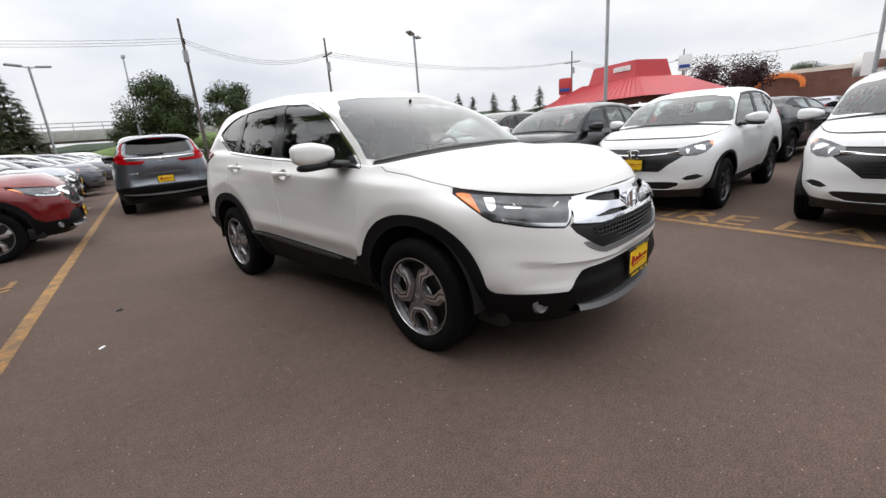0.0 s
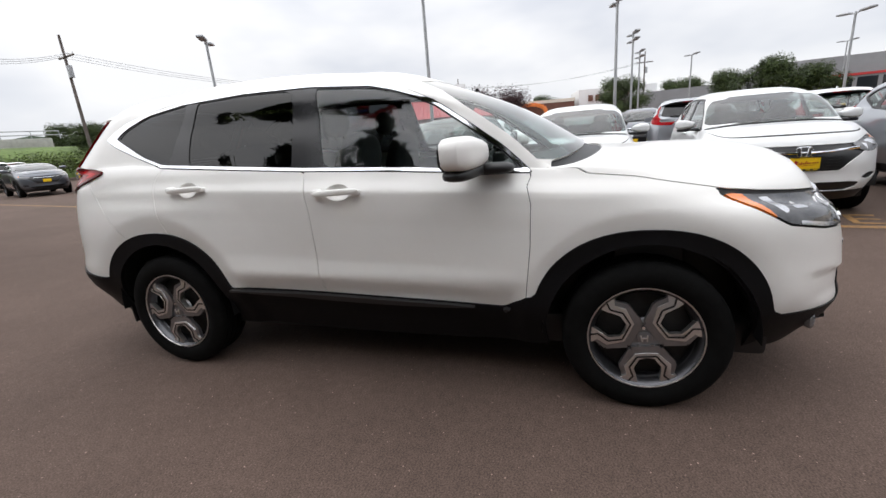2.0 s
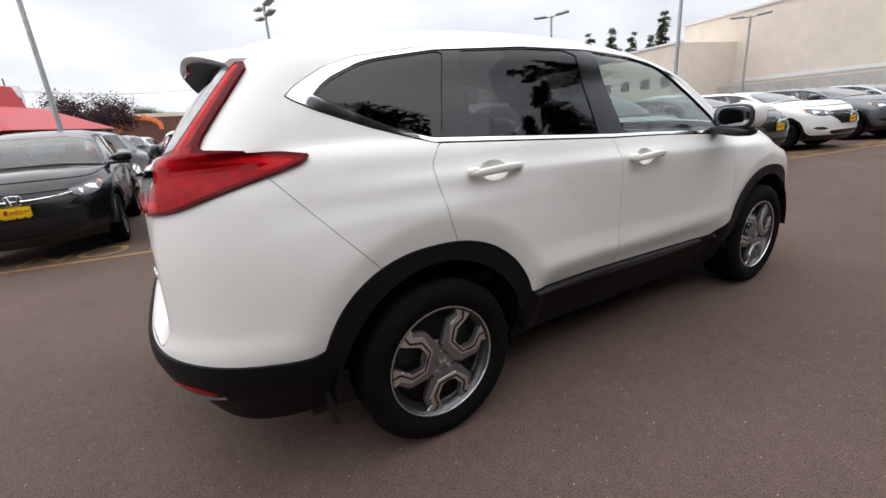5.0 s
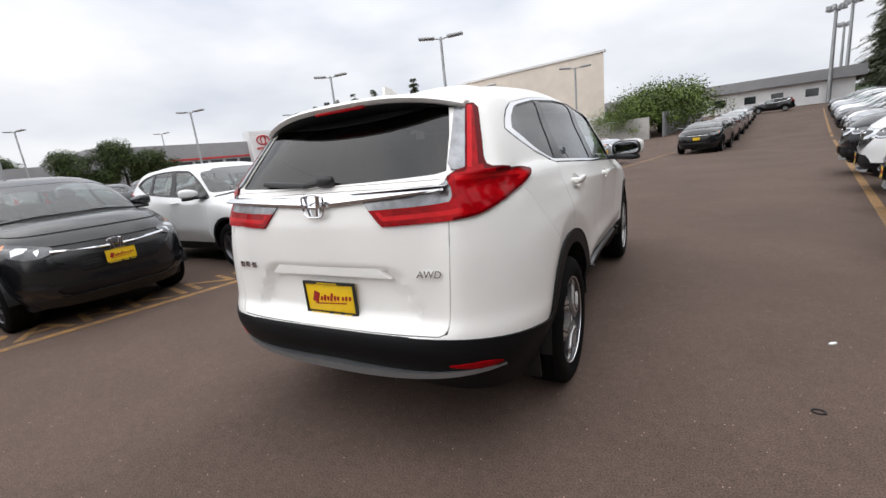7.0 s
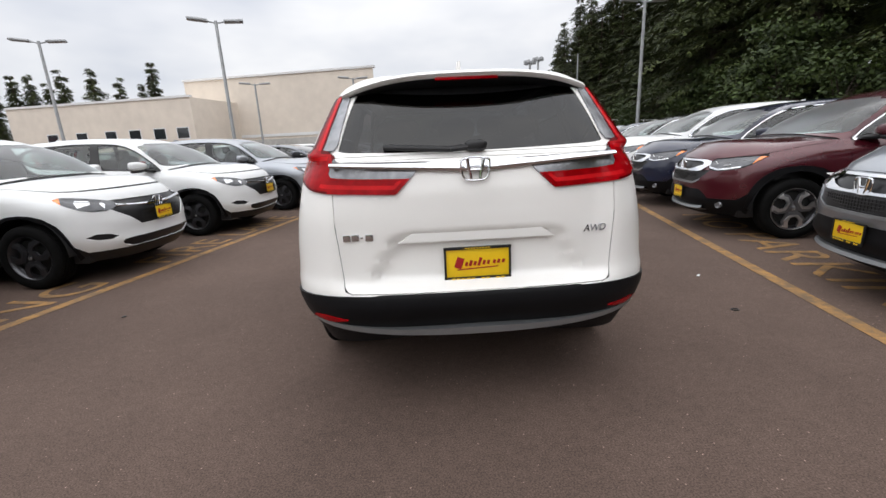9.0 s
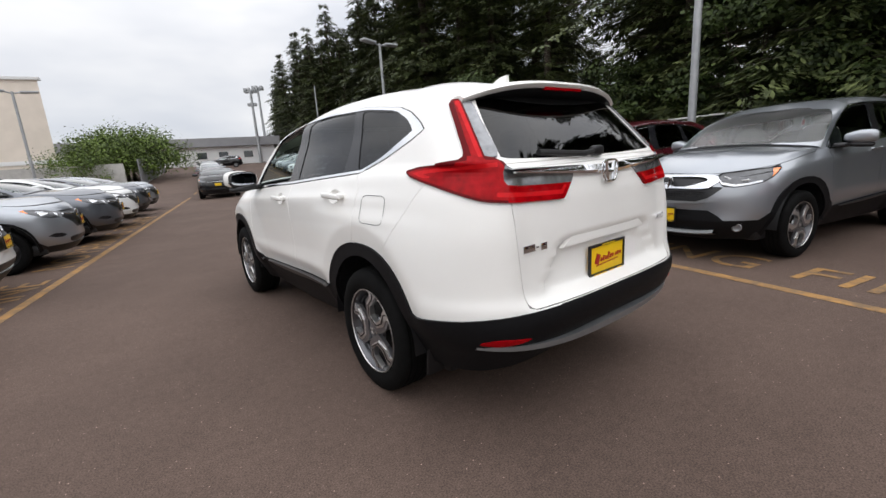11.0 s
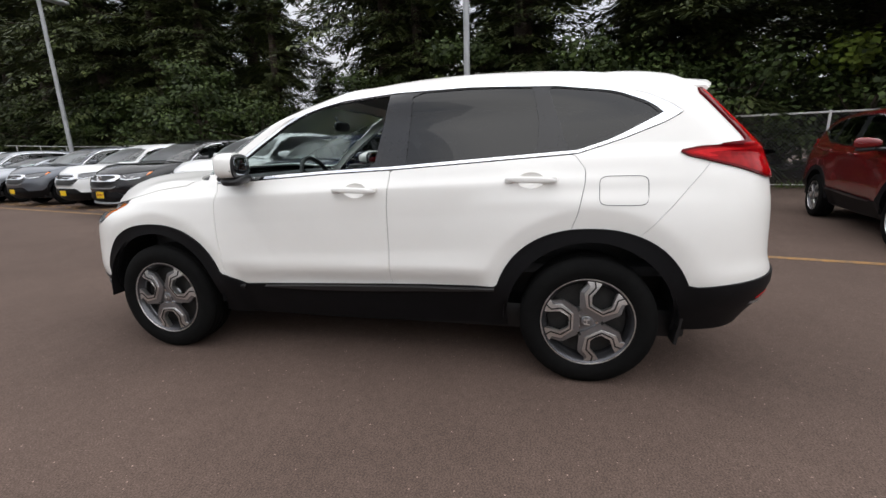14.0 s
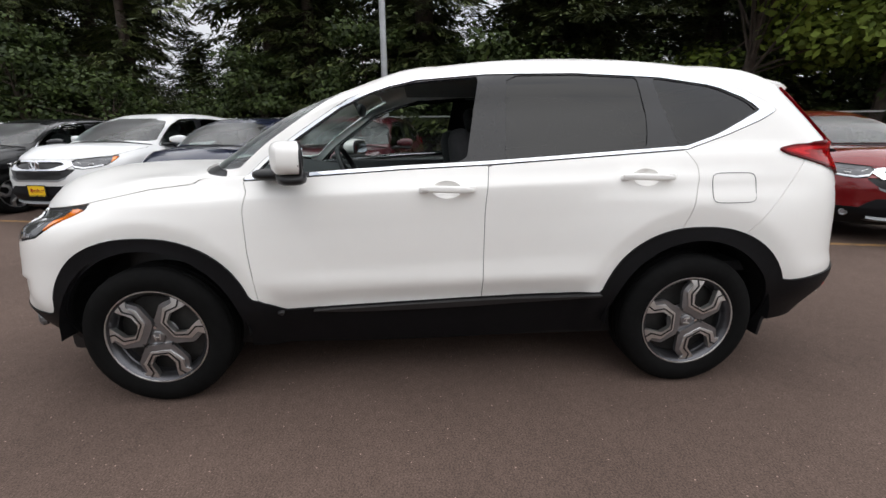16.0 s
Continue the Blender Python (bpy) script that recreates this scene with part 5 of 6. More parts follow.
crv_far = build_suv("crossover_car", P_WHITE, fine=0, label="grey crossover far along the row", detail=False, far=True)
hrv_far = build_suv("hatchback_car", P_WHITE, "hrv", fine=0, label="white small car far along the row", detail=False, glass_dark=False, far=True)
hrv_far.scale = (.955, .935, .945)
sedan_far = build_suv("sedan_car", P_WHITE, "hrv", tail=.42, low=.20, fine=0, label="white sedan far along the row", detail=False, glass_dark=False, far=True)
sedan_far.scale = (1.0, 1.06, .97)

# the row across the lane, noses to the lane
parked(hrv, x=-5.42, y=1.14, rz=-94, paint=P_WHITE2, label="white small crossover with black grille, parked nose out")
parked(hrv, x=-5.05, y=3.64, rz=-94, paint=P_WHITE2, label="white small crossover beside another white one")
parked(hrv, x=-4.48, y=6.15, rz=-95, paint=P_SILVER, label="silver-blue small crossover parked nose out")
parked(hrv, x=-5.85, y=-1.30, rz=-93, paint=P_BLACK, label="black small crossover with a yellow plate")
parked(hrv, x=-6.43, y=-3.75, rz=-90, paint=P_BLACK, label="black small crossover at the row's end")
parked(sedan, x=-4.15, y=8.75, rz=-96, paint=P_GREY, label="dark grey sedan parked nose out")
parked(sedan, x=-3.75, y=11.30, rz=-96, paint=P_WHITE2, label="white sedan with a black grille and yellow plate")
parked(sedan, u=13.4, v=-6.2, rz=-102, paint=P_GREY, label="dark grey sedan parked nose out")
parked(sedan, u=16.0, v=-6.3, rz=-102, paint=P_SILVER, label="silver sedan parked nose out")
parked(sedan, u=22.5, v=-9.0, rz=-102, paint=P_RED, label="red sedan parked beyond the row")
# the row along the fence
parked(crv_plain, x=5.13, y=-1.62, rz=78, paint=P_SILVER, label="silver crossover with a yellow plate, fence row", group="fence row cars")
parked(crv_plain, x=5.48, y=1.12, rz=78, paint=P_MAROON, label="maroon crossover parked in the fence row", group="fence row cars")
parked(crv_plain, x=5.90, y=3.35, rz=78, paint=P_NAVY, label="navy blue crossover parked in the fence row", group="fence row cars")
big = parked(crv_plain, x=6.32, y=5.35, rz=78, paint=P_WHITE2, label="large white sport utility car, chrome grille", group="fence row cars")
big.scale = (1.06, 1.06, 1.06)
van = parked(crv_plain, x=6.80, y=7.85, rz=78, paint=P_BLACK, label="black minivan parked in the fence row", group="fence row cars")
van.scale = (1.06, 1.10, 1.02)
parked(crv_plain, x=3.80, y=-6.2, rz=78, paint=P_RED, label="bright red crossover parked nose out", group="fence row cars")
parked(crv_plain, u=-10.2, v=5.5, rz=78, paint=P_SILVER, label="silver grey crossover beside a red one", group="fence row cars")
parked(hrv, u=-13.0, v=5.6, rz=78, paint=P_WHITE2, label="pale beige small crossover, fence row", group="fence row cars")
rnd = random.Random(4)
tones = [(P_WHITE2, "white"), (P_GREY, "dark grey"), (P_BLACK, "black"), (P_WHITE2, "white"), (P_SILVER, "silver"), (P_GREY, "grey")]
for k in range(17):
    paint, tone = tones[(k * 5 + k // 3) % 6]
    model, kind = ((crv_far, "crossover"), (sedan_far, "sedan"))[k % 4 == 2]
    parked(model, u=11.9 + 2.7 * k, v=5.35, rz=78, paint=paint, label=f"{tone} {kind} in the long fence row", group="fence row cars")
for k in range(6):
    paint, tone = tones[(k * 2 + 1) % 6]
    parked((sedan_far, hrv_far)[k % 2], u=-15.8 - 2.7 * k, v=5.5, rz=78, paint=paint, label=f"{tone} car at the back of the fence row", group="fence row cars")
# a file of cars on the lane ahead, facing back
for k, (paint, tone) in enumerate(((P_BLACK, "black"), (P_MAROON, "dark red"), (P_GREY, "dark grey"), (P_SILVER, "silver"), (P_WHITE2, "white"), (P_GREY, "grey"), (P_BLACK, "black"))):
    parked(sedan_far, u=21.8 + 5.6 * k, v=-1.9 - .3 * k, rz=168, paint=paint, label=f"{tone} sedan standing in a file", group="file of sedans")
parked(crv_far, u=66, v=-2.0, rz=80, paint=P_BLACK, label="black car across the lane's end", group="file of sedans")
# behind
parked(crv_plain, x=-.50, y=-9.75, rz=169, paint=P_GREY, label="dark grey crossover seen from behind, yellow plate", group="cars behind")
for (u, v, rz, model, paint, tone) in ((-25, -6, -20, sedan_far, P_GREY, "dark grey sedan"), (-34, -7, 160, crv_far, P_WHITE2, "white crossover"), (-40, -9.5, 165, crv_far, P_WHITE2, "white van-like car"),
                                       (-22, -9, -100, sedan_far, P_BLACK, "black sedan"), (-30, -12, -100, sedan_far, P_SILVER, "silver sedan"), (-44, -5, 170, hrv_far, P_WHITE2, "white small crossover")):
    parked(model, u=u, v=v, rz=rz, paint=paint, label=f"{tone} standing far back in the lot", group="cars behind")
# further rows across the lane
for r, v0 in enumerate((-11.6, -18.5, -29.0)):
    for k in range(11):
        if (k * 3 + r) % 7 == 3:
            continue
        paint, tone = tones[(k * 2 + r * 3) % 6] if not (r == 1 and k == 6) else (P_YELLOW, "yellow")
        model = (hrv_far, sedan_far, crv_far)[(k + r) % 3]
        parked(model, u=-12 + 2.75 * k + r, v=v0, rz=78 if r % 2 == 0 else -102, paint=paint, label=f"{tone} car in a row behind", group="rear rows")
for model, u in ((crv_far, -38), (hrv_far, -35), (sedan_far, -32), (crv_plain, -41), (hrv, -44), (sedan, -47)):
    sc = tuple(model.scale)
    model.matrix_basis = Matrix.Translation(lane(u, 5.5)) @ pose(0, 0, 0, 0, 0, 78) @ Matrix.Diagonal((*sc, 1))


# ---------------------------------------------------------------- poles, fence
M_POLE = material("galvanised_pole", (.36, .37, .38), .45, .5, vary=.12, scale=6)
M_WOODPOLE = material("weathered_pole", (.12, .10, .09), .9, vary=.3, scale=9, bump=.3, bump_scale=40)
M_WIRE = material("fence_wire", (.10, .10, .105), .6, .4, vary=.1, scale=10)
M_RAIL = material("fence_rail", (.62, .62, .61), .5, .3, vary=.1, scale=10)
M_CONC = material("pale_concrete", (.42, .41, .39), .85, vary=.15, scale=3, bump=.2, bump_scale=30)


def light_pole(p, h=8.0, rz=0, arms=2, r=.085, stacked=False):
    ob = tagged(new("street_lamp"), "grey steel lot lamp on a tall pole", "lamp", "lot lamps")
    ob.matrix_basis = Matrix.Translation(p) @ pose(0, 0, 0, 0, 0, rz)
    bm = bmesh.new()
    rod(bm, (0, 0, 0), (0, 0, h), r, r * .75, 12)
    part("pole", bm, M_POLE, ob)
    bm = bmesh.new()
    lathe(bm, [(0, .26), (.65, .26), (.70, .22), (.70, 0)], 20, "z")
    part("pole_base", bm, M_CONC, ob, "round concrete footing")
    for lev in range(2 if stacked else 1):
        for k in range(arms):
            s = 1 if k == 0 else -1
            bm = bmesh.new()
            rod(bm, (0, 0, h - .1 - lev * .45), (s * .35, 0, h - .02 - lev * .45), .035, n=8)
            part("arm", bm, M_POLE, ob)
            bm = bmesh.new()
            cube(bm, (s * .72, 0, h + .02 - lev * .45), (.80, .36, .12), (0, -s * 4, 0), .045, 3)
            part("lamp_head", bm, M_POLE, ob)
    return ob


for x, y, h, rz, st in ((-16.6, -5.1, 7.45, 20, False), (-22.4, 3.2, 7.4, 8, True), (-32.7, 5.2, 7.05, 8, True), (-42.7, 7.0, 7.1, 8, True), (-51.3, 13.2, 7.3, 20, False),
                        (-31.3, 17.3, 6.4, 20, False), (-36.2, 32.1, 7.2, 20, False), (-18.8, 19.45, 7.0, 20, False), (-9.0, 16.8, 6.9, 20, False), (-5.2, 30.4, 6.3, 20, False),
                        (-12.9, 31.3, 6.3, 20, False), (-17.5, -17.7, 7.0, 30, False), (10.2, 16.7, 7.1, 10, False), (-57.7, 29.6, 7.6, 20, False), (-.65, -34.9, 7.0, 10, False)):
    light_pole((x, y, 0), h, rz, 2, stacked=st)
light_pole((8.3, .8, 0), 9.5, -12)
light_pole((11.5, 28.8, rise(30)), 6.9, 0, 0, .06)


def utility_pole(p, h, lean=0.0, rz=0):
    ob = tagged(new("utility_pole"), "weathered wooden utility pole with a crossarm", "pole", "utility poles")
    ob.matrix_basis = Matrix.Translation(p) @ pose(0, 0, 0, 0, lean, rz)
    bm = bmesh.new()
    rod(bm, (0, 0, 0), (0, 0, h), .15, .09, 12)
    part("pole", bm, M_WOODPOLE, ob)
    for z, w in ((h - 1.6, 2.6),):
        bm = bmesh.new()
        cube(bm, (0, .1, z), (w, .1, .12), (0, 0, 0), .01)
        part("crossarm", bm, M_WOODPOLE, ob)
        for k in range(4):
            bm = bmesh.new()
            rod(bm, (-w / 2 + .15 + k * (w - .3) / 3, .1, z + .06), (-w / 2 + .15 + k * (w - .3) / 3, .1, z + .24), .035, .02, 8)
            part("insulator", bm, M_CONC, ob)
    bm = bmesh.new()
    rod(bm, (.25, 0, h - 3.2), (.25, 0, h - 2.3), .2, n=12)
    part("transformer", bm, M_POLE, ob)
    return ob


post_ = tagged(new("camera_post"), "slim grey post with a small camera on top", "post")
bm = bmesh.new()
rod(bm, (-7.6, -45.0, 0), (-7.9, -45.0, 9.5), .10, .06, 8)
part("pole", bm, M_POLE, post_)
bm = bmesh.new()
cube(bm, (-7.9, -45.0, 9.6), (.22, .4, .26), (0, 0, 15), .04)
part("camera_housing", bm, M_POLE, post_)
poles_at = [(-10.6, -37.3), (-24.2, -38.0), (-62, -30), (-82, -20), (-75, 12)]
for k, (x, y) in enumerate(poles_at):
    utility_pole((x, y, 0), 11.2, (3 if k == 0 else 0), 70 + 8 * k)
wires = new("overhead_wires")
tagged(wires, "dark overhead wires strung between wooden poles", "wire")
for (ax, ay), (bx, by) in list(zip(poles_at[:-1], poles_at[1:])) + [((30, -40), poles_at[0])]:
    for off in (-.9, 0, .9):
        bm = bmesh.new()
        pts = []
        for i in range(13):
            t = i / 12
            pts.append((ax + (bx - ax) * t + off * .4, ay + (by - ay) * t + off, 9.7 - 1.2 * 4 * t * (1 - t)))
        tube(bm, pts, .018, 4)
        part("wire", bm, M_POLE, wires)

fence = tagged(new("chain_link_fence"), "galvanised chain-link fence before dark trees", "fence")
FV = 11.6
for k in range(34):
    bm = bmesh.new()
    p = lane(-36 + 3 * k, FV)
    rod(bm, p, p + Vector((0, 0, 2.0)), .032, n=8)
    part("post", bm, M_RAIL, fence)
for z in (1.95, .1):
    for u0, u1 in [(-36, 22)] + [(22 + 3 * k, 25 + 3 * k) for k in range(14)]:
        bm = bmesh.new()
        rod(bm, lane(u0, FV, z), lane(u1, FV, z), .026 if z > 1 else .012, n=6)
        part("rail", bm, M_RAIL, fence)
bm = bmesh.new()
for k in range(0, 620):
    u = -36 + .1 * k
    for s in (1, -1):
        a, b = lane(u, FV, .1), lane(u + s * 1.85, FV, 1.95)
        d = Vector((SL, CL, 0)) * .0035
        bm.faces.new([bm.verts.new(q_) for q_ in (a - d, a + d, b + d, b - d)])
ob = part("wire_mesh", bm, M_WIRE, fence, smooth=0)
ob["kind"] = "stuff"

# ---------------------------------------------------------------- trees
def leaf_material(name, dark, light):
    m = bpy.data.materials.new(name)
    m.use_nodes = True
    t = m.node_tree
    b = t.nodes["Principled BSDF"]
    g_ = t.nodes.new("ShaderNodeNewGeometry")
    r = t.nodes.new("ShaderNodeValToRGB")
    r.color_ramp.elements[0].color, r.color_ramp.elements[1].color = (*dark, 1), (*light, 1)
    co, n, ad = t.nodes.new("ShaderNodeTexCoord"), t.nodes.new("ShaderNodeTexNoise"), t.nodes.new("ShaderNodeMath")
    n.inputs["Scale"].default_value, n.inputs["Detail"].default_value = .9, 3
    r.color_ramp.elements[0].position, r.color_ramp.elements[1].position = .46, .98
    ad.operation, ad.inputs[1].default_value = "MULTIPLY_ADD", .38
    t.links.new(co.outputs["Object"], n.inputs["Vector"])
    t.links.new(g_.outputs["Random Per Island"], ad.inputs[0])
    t.links.new(n.outputs["Fac"], ad.inputs[2])
    t.links.new(ad.outputs[0], r.inputs["Fac"])
    t.links.new(r.outputs["Color"], b.inputs["Base Color"])
    b.inputs["Roughness"].default_value, b.inputs["Specular IOR Level"].default_value = .6, .25
    b.inputs["Subsurface Weight"].default_value = 0
    m.diffuse_color = (*light, 1)
    return m


M_NEEDLE = leaf_material("conifer_needles", (.016, .023, .009), (.118, .142, .045))
# the same needles toned down: the far firs' shade is put into the colour
M_NEEDLE_SHADED = leaf_material("shaded_conifer_needles", (.015, .021, .009), (.095, .115, .038))
M_LEAF = leaf_material("broad_leaves", (.030, .050, .010), (.15, .215, .040))
M_MAPLE = leaf_material("maple_leaves", (.070, .100, .015), (.26, .34, .055))
M_DULL = leaf_material("dull_leaves", (.018, .029, .009), (.070, .102, .025))
M_PURPLE = leaf_material("purple_leaves", (.020, .008, .010), (.06, .020, .024))
M_BARK = material("bark", (.06, .045, .035), .95, vary=.35, scale=6, bump=.5, bump_scale=20)


class Leaves:
    """Many small leaf faces gathered into one mesh."""

    def __init__(self):
        self.v, self.f = [], []

    def leaf(self, p, d, n, l, w):
        s = d.cross(n)
        if s.length < 1e-6:
            s = Vector((1, 0, 0))
        s = s.normalized() * w
        i = len(self.v)
        self.v += [p, p + d * l * .5 + s, p + d * l, p + d * l * .5 - s]
        self.f.append((i, i + 1, i + 2, i + 3))

    def mesh(self, name, mat, parent):
        me = bpy.data.meshes.new(name)
        me.from_pydata([tuple(p) for p in self.v], [], self.f)
        me.materials.append(mat)
        ob = new(name, me)
        ob.parent = parent
        ob["kind"] = "stuff"
        return ob


def conifer(seed, h, spread, label, bare=.08, mat=None, sprays=2, size=1.0):
    rn = random.Random(seed)
    tree = tagged(new("conifer_tree"), label, "tree", "conifers behind the fence")
    bm = bmesh.new()
    rod(bm, (0, 0, 0), (0, 0, h * .97), h * .017 + .08, .03, 10)
    L = Leaves()
    levels = int(h * 1.35)
    for k in range(levels):
        f = (k + .5) / levels
        z = h * (bare + (1 - bare) * f)
        reach = spread * ((1 - f) ** .75) * rn.uniform(.5, 1.2) + .25
        for j in range(7 if f < .8 else 5):
            a = rn.uniform(0, 2 * math.pi)
            ln = reach * rn.uniform(.6, 1.12)
            out = Vector((math.cos(a), math.sin(a), 0))
            side = Vector((-math.sin(a), math.cos(a), 0))
            lift = rn.uniform(-.05, .28)
            z = h * (bare + (1 - bare) * f) + rn.uniform(-.55, .55) * min(1, h / 14)
            if ln > 1.0:
                rod(bm, (0, 0, z), out * ln * .8 + Vector((0, 0, z + lift * ln * .4 - .12 * ln)), .035, .008, 4, False)
            n = int(10 + ln * 15)
            for i in range(n):
                t = (i + .5) / n
                p = out * (ln * t) + Vector((0, 0, z + lift * ln * t - .42 * ln * t * t))
                wdt = ln * .30 * (1 - .75 * t) + .12
                for s in (-1, 1):
                    q_ = p + side * (s * rn.uniform(.1, 1) * wdt) + Vector((0, 0, rn.uniform(-.16, .05)))
                    d = (out * .55 + side * s * rn.uniform(.2, .9) + Vector((0, 0, rn.uniform(-.75, -.05)))).normalized()
                    for rep_ in range(sprays):
                        L.leaf(q_ + Vector((rn.uniform(-.14, .14), rn.uniform(-.14, .14), rn.uniform(-.10, .04))), d, Vector((rn.uniform(-.4, .4), rn.uniform(-.4, .4), 1)), size * rn.uniform(.18, .40), size * rn.uniform(.026, .052))
    part("trunk", bm, M_BARK, tree)
    L.mesh("crown", mat or M_NEEDLE, tree)
    return tree


def broadleaf(seed, h, w, label, mat, n=3200, group="broadleaf trees", base=.25, flat=.9):
    rn = random.Random(seed)
    tree = tagged(new("broadleaf_tree"), label, "tree", group)
    bm = bmesh.new()
    top = Vector((rn.uniform(-.3, .3), rn.uniform(-.3, .3), h * .55))
    rod(bm, (0, 0, 0), top, h * .022 + .04, h * .012 + .02, 9)
    L = Leaves()
    clumps = []
    for k in range(16):
        a, e = rn.uniform(0, 6.283), rn.uniform(-.25, 1.0)
        r = rn.uniform(.45, .95)
        c = Vector((math.cos(a) * w * r * math.sqrt(max(.1, 1 - e * e * .8)), math.sin(a) * w * r * math.sqrt(max(.1, 1 - e * e * .8)), h * (base + (1 - base) * (.45 + .45 * e))))
        clumps.append((c, rn.uniform(.28, .5) * w))
        rod(bm, top * rn.uniform(.6, 1), c, .05, .012, 5, False)
    for k in range(n):
        c, r = clumps[k % len(clumps)]
        d = Vector((rn.gauss(0, 1), rn.gauss(0, 1), rn.gauss(0, .8))).normalized()
        p = c + Vector((d.x, d.y, d.z * flat)) * r * rn.uniform(.35, 1.12)
        o = Vector((rn.uniform(-1, 1), rn.uniform(-1, 1), rn.uniform(-.7, .5))).normalized()
        L.leaf(p, o, d + Vector((0, 0, .6)), rn.uniform(.14, .30) * (h / 7) ** .5, rn.uniform(.06, .11) * (h / 7) ** .5)
    part("trunk", bm, M_BARK, tree)
    L.mesh("crown", mat, tree)
    return tree


firs = [conifer(11, 21, 4.4, "tall dark green fir with drooping boughs", sprays=3), conifer(12, 18, 4.0, "tall dark fir behind the chain-link fence", sprays=3),
        conifer(13, 24, 4.8, "very tall dark conifer with layered boughs", sprays=3), conifer(14, 15, 3.6, "mid-sized dark green fir", sprays=3)]
# distant firs wear the needles with shade in their colour
firs_far = [conifer(15, 21, 4.4, "tall dark green fir standing far off", mat=M_NEEDLE_SHADED, sprays=1, size=1.5), conifer(16, 17, 3.8, "dark conifer seen against the sky", mat=M_NEEDLE_SHADED, sprays=1, size=1.5)]
small_firs = [conifer(17, 12, 2.3, "irregular dark fir over a flat roof", mat=M_NEEDLE_SHADED, size=1.3), conifer(18, 12, 2.7, "ragged dark fir over a flat roof", mat=M_NEEDLE_SHADED, size=1.3)]
for t_, u in zip(firs_far + small_firs, (96, 104, 112, 118)):
    t_.matrix_basis = Matrix.Translation(lane(u, 22))
rnd = random.Random(21)
spots = []
for k in range(40):
    u = -44 + 3.9 * k
    if abs(u - 14) > 2.6:
        spots.append((u + rnd.uniform(-1, 1), 15.2 + rnd.uniform(-.9, 1.6)))
for k in range(34):
    u = -46 + 4.6 * k
    if abs(u - 15.5) > 3.2:
        spots.append((u + rnd.uniform(-1.4, 1.4), 20.5 + rnd.uniform(-1.5, 1.5)))
for u, v in ((62, 12.6), (68, 12.2), (75, 12.6), (82, 12.0), (90, 12.4), (98, 12.0), (106, 11.6), (114, 11.8), (122, 11.5)):
    spots.append((u, v))
for k in range(20):
    u = -46 + 7.5 * k
    if abs(u - 18) > 4.5:
        spots.append((u, 27 + rnd.uniform(-2, 2)))
for k, (u, v) in enumerate(spots):
    s = rnd.uniform(.8, 1.12)
    m = Matrix.Translation(lane(u, v)) @ pose(0, 0, 0, rnd.uniform(-2, 2), rnd.uniform(-2, 2), rnd.uniform(0, 360))
    t_ = firs[k] if k < 4 else copy_thing(firs[k % 4] if u < 34 and v < 25 else firs_far[k % 2], m)
    t_.matrix_basis = m
    t_.scale = (s * 1.22, s * 1.22, s * (.45 if u < -15 else .66 if u < -9 else .84 if u < 6 else 1.02))
maple = broadleaf(31, 8.5, 3.4, "light green maple reaching over the fence", M_MAPLE, 8500, flat=.55, base=.04)
maple.matrix_basis = Matrix.Translation(lane(-7.4, 12.2))
shrub = broadleaf(32, 4.2, 2.2, "mixed green shrub behind the fence", M_DULL, 2600, "shrubs", .0)
shrub.matrix_basis = Matrix.Translation(lane(-1.0, 13.2))
for k in range(22):
    u = -40 + 4.6 * k + rnd.uniform(-1.5, 1.5)
    s = rnd.uniform(.7, 1.2)
    t_ = copy_thing(shrub, Matrix.Translation(lane(u, 13.0 + rnd.uniform(-.3, .8))) @ pose(0, 0, 0, 0, 0, rnd.uniform(0, 360)))
    t_.scale = (s, s, s)
dark_maple = broadleaf(36, 8.0, 3.2, "dark green broadleaf tree behind the fence", M_DULL, 6000, flat=.5, base=.1)
dark_maple.matrix_basis = Matrix.Translation(lane(-24, 14))
for u, s in ((1.2, .6), (4.5, .7), (9, .6), (-11.4, .92), (-20, 1.0), (20, .8), (27, .7), (-2.2, .5)):
    t_ = copy_thing(maple if u == -11.4 else dark_maple, Matrix.Translation(lane(u, 12.3 if u == -11.4 else 13.5)) @ pose(0, 0, 0, 0, 0, u * 37))
    t_.scale = (s, s, s)
weeds = Leaves()
for k in range(3600):
    p_ = lane(rnd.uniform(-34, 21), 11.45 + abs(rnd.gauss(0, .35)), 0)
    d_ = Vector((rnd.gauss(0, .5), rnd.gauss(0, .5), 1)).normalized()
    weeds.leaf(p_, d_, Vector((rnd.uniform(-1, 1), rnd.uniform(-1, 1), .2)), rnd.uniform(.06, .34), rnd.uniform(.008, .025))
tagged(weeds.mesh("weeds", M_LEAF, None), "ragged green weeds along the fence", "weeds", kind="stuff")
for k in range(26):
    bm = bmesh.new()
    blob(bm, (0, 0, .03), (rnd.uniform(.05, .16), rnd.uniform(.04, .09), rnd.uniform(.02, .05)), 2.6, (0, 0, 0), 9, 6)
    ob = tagged(part("stone", bm, M_CONC, None), "pale broken stone lying along the fence", "stone", "stones along the fence")
    ob.matrix_basis = Matrix.Translation(lane(-30 + 1.9 * k + rnd.uniform(-.8, .8), 11.15 + rnd.uniform(-.12, .15))) @ pose(0, 0, 0, 0, 0, rnd.uniform(0, 180))
round_tree = broadleaf(33, 9.5, 4.2, "round green tree on the bank behind the lot", M_DULL, 16000, base=.06)
round_tree.matrix_basis = Matrix.Translation((-15.4, -43.9, .6)) @ pose(0, 0, 0, 0, 0, 20) @ Matrix.Diagonal((.60, .60, .74, 1))
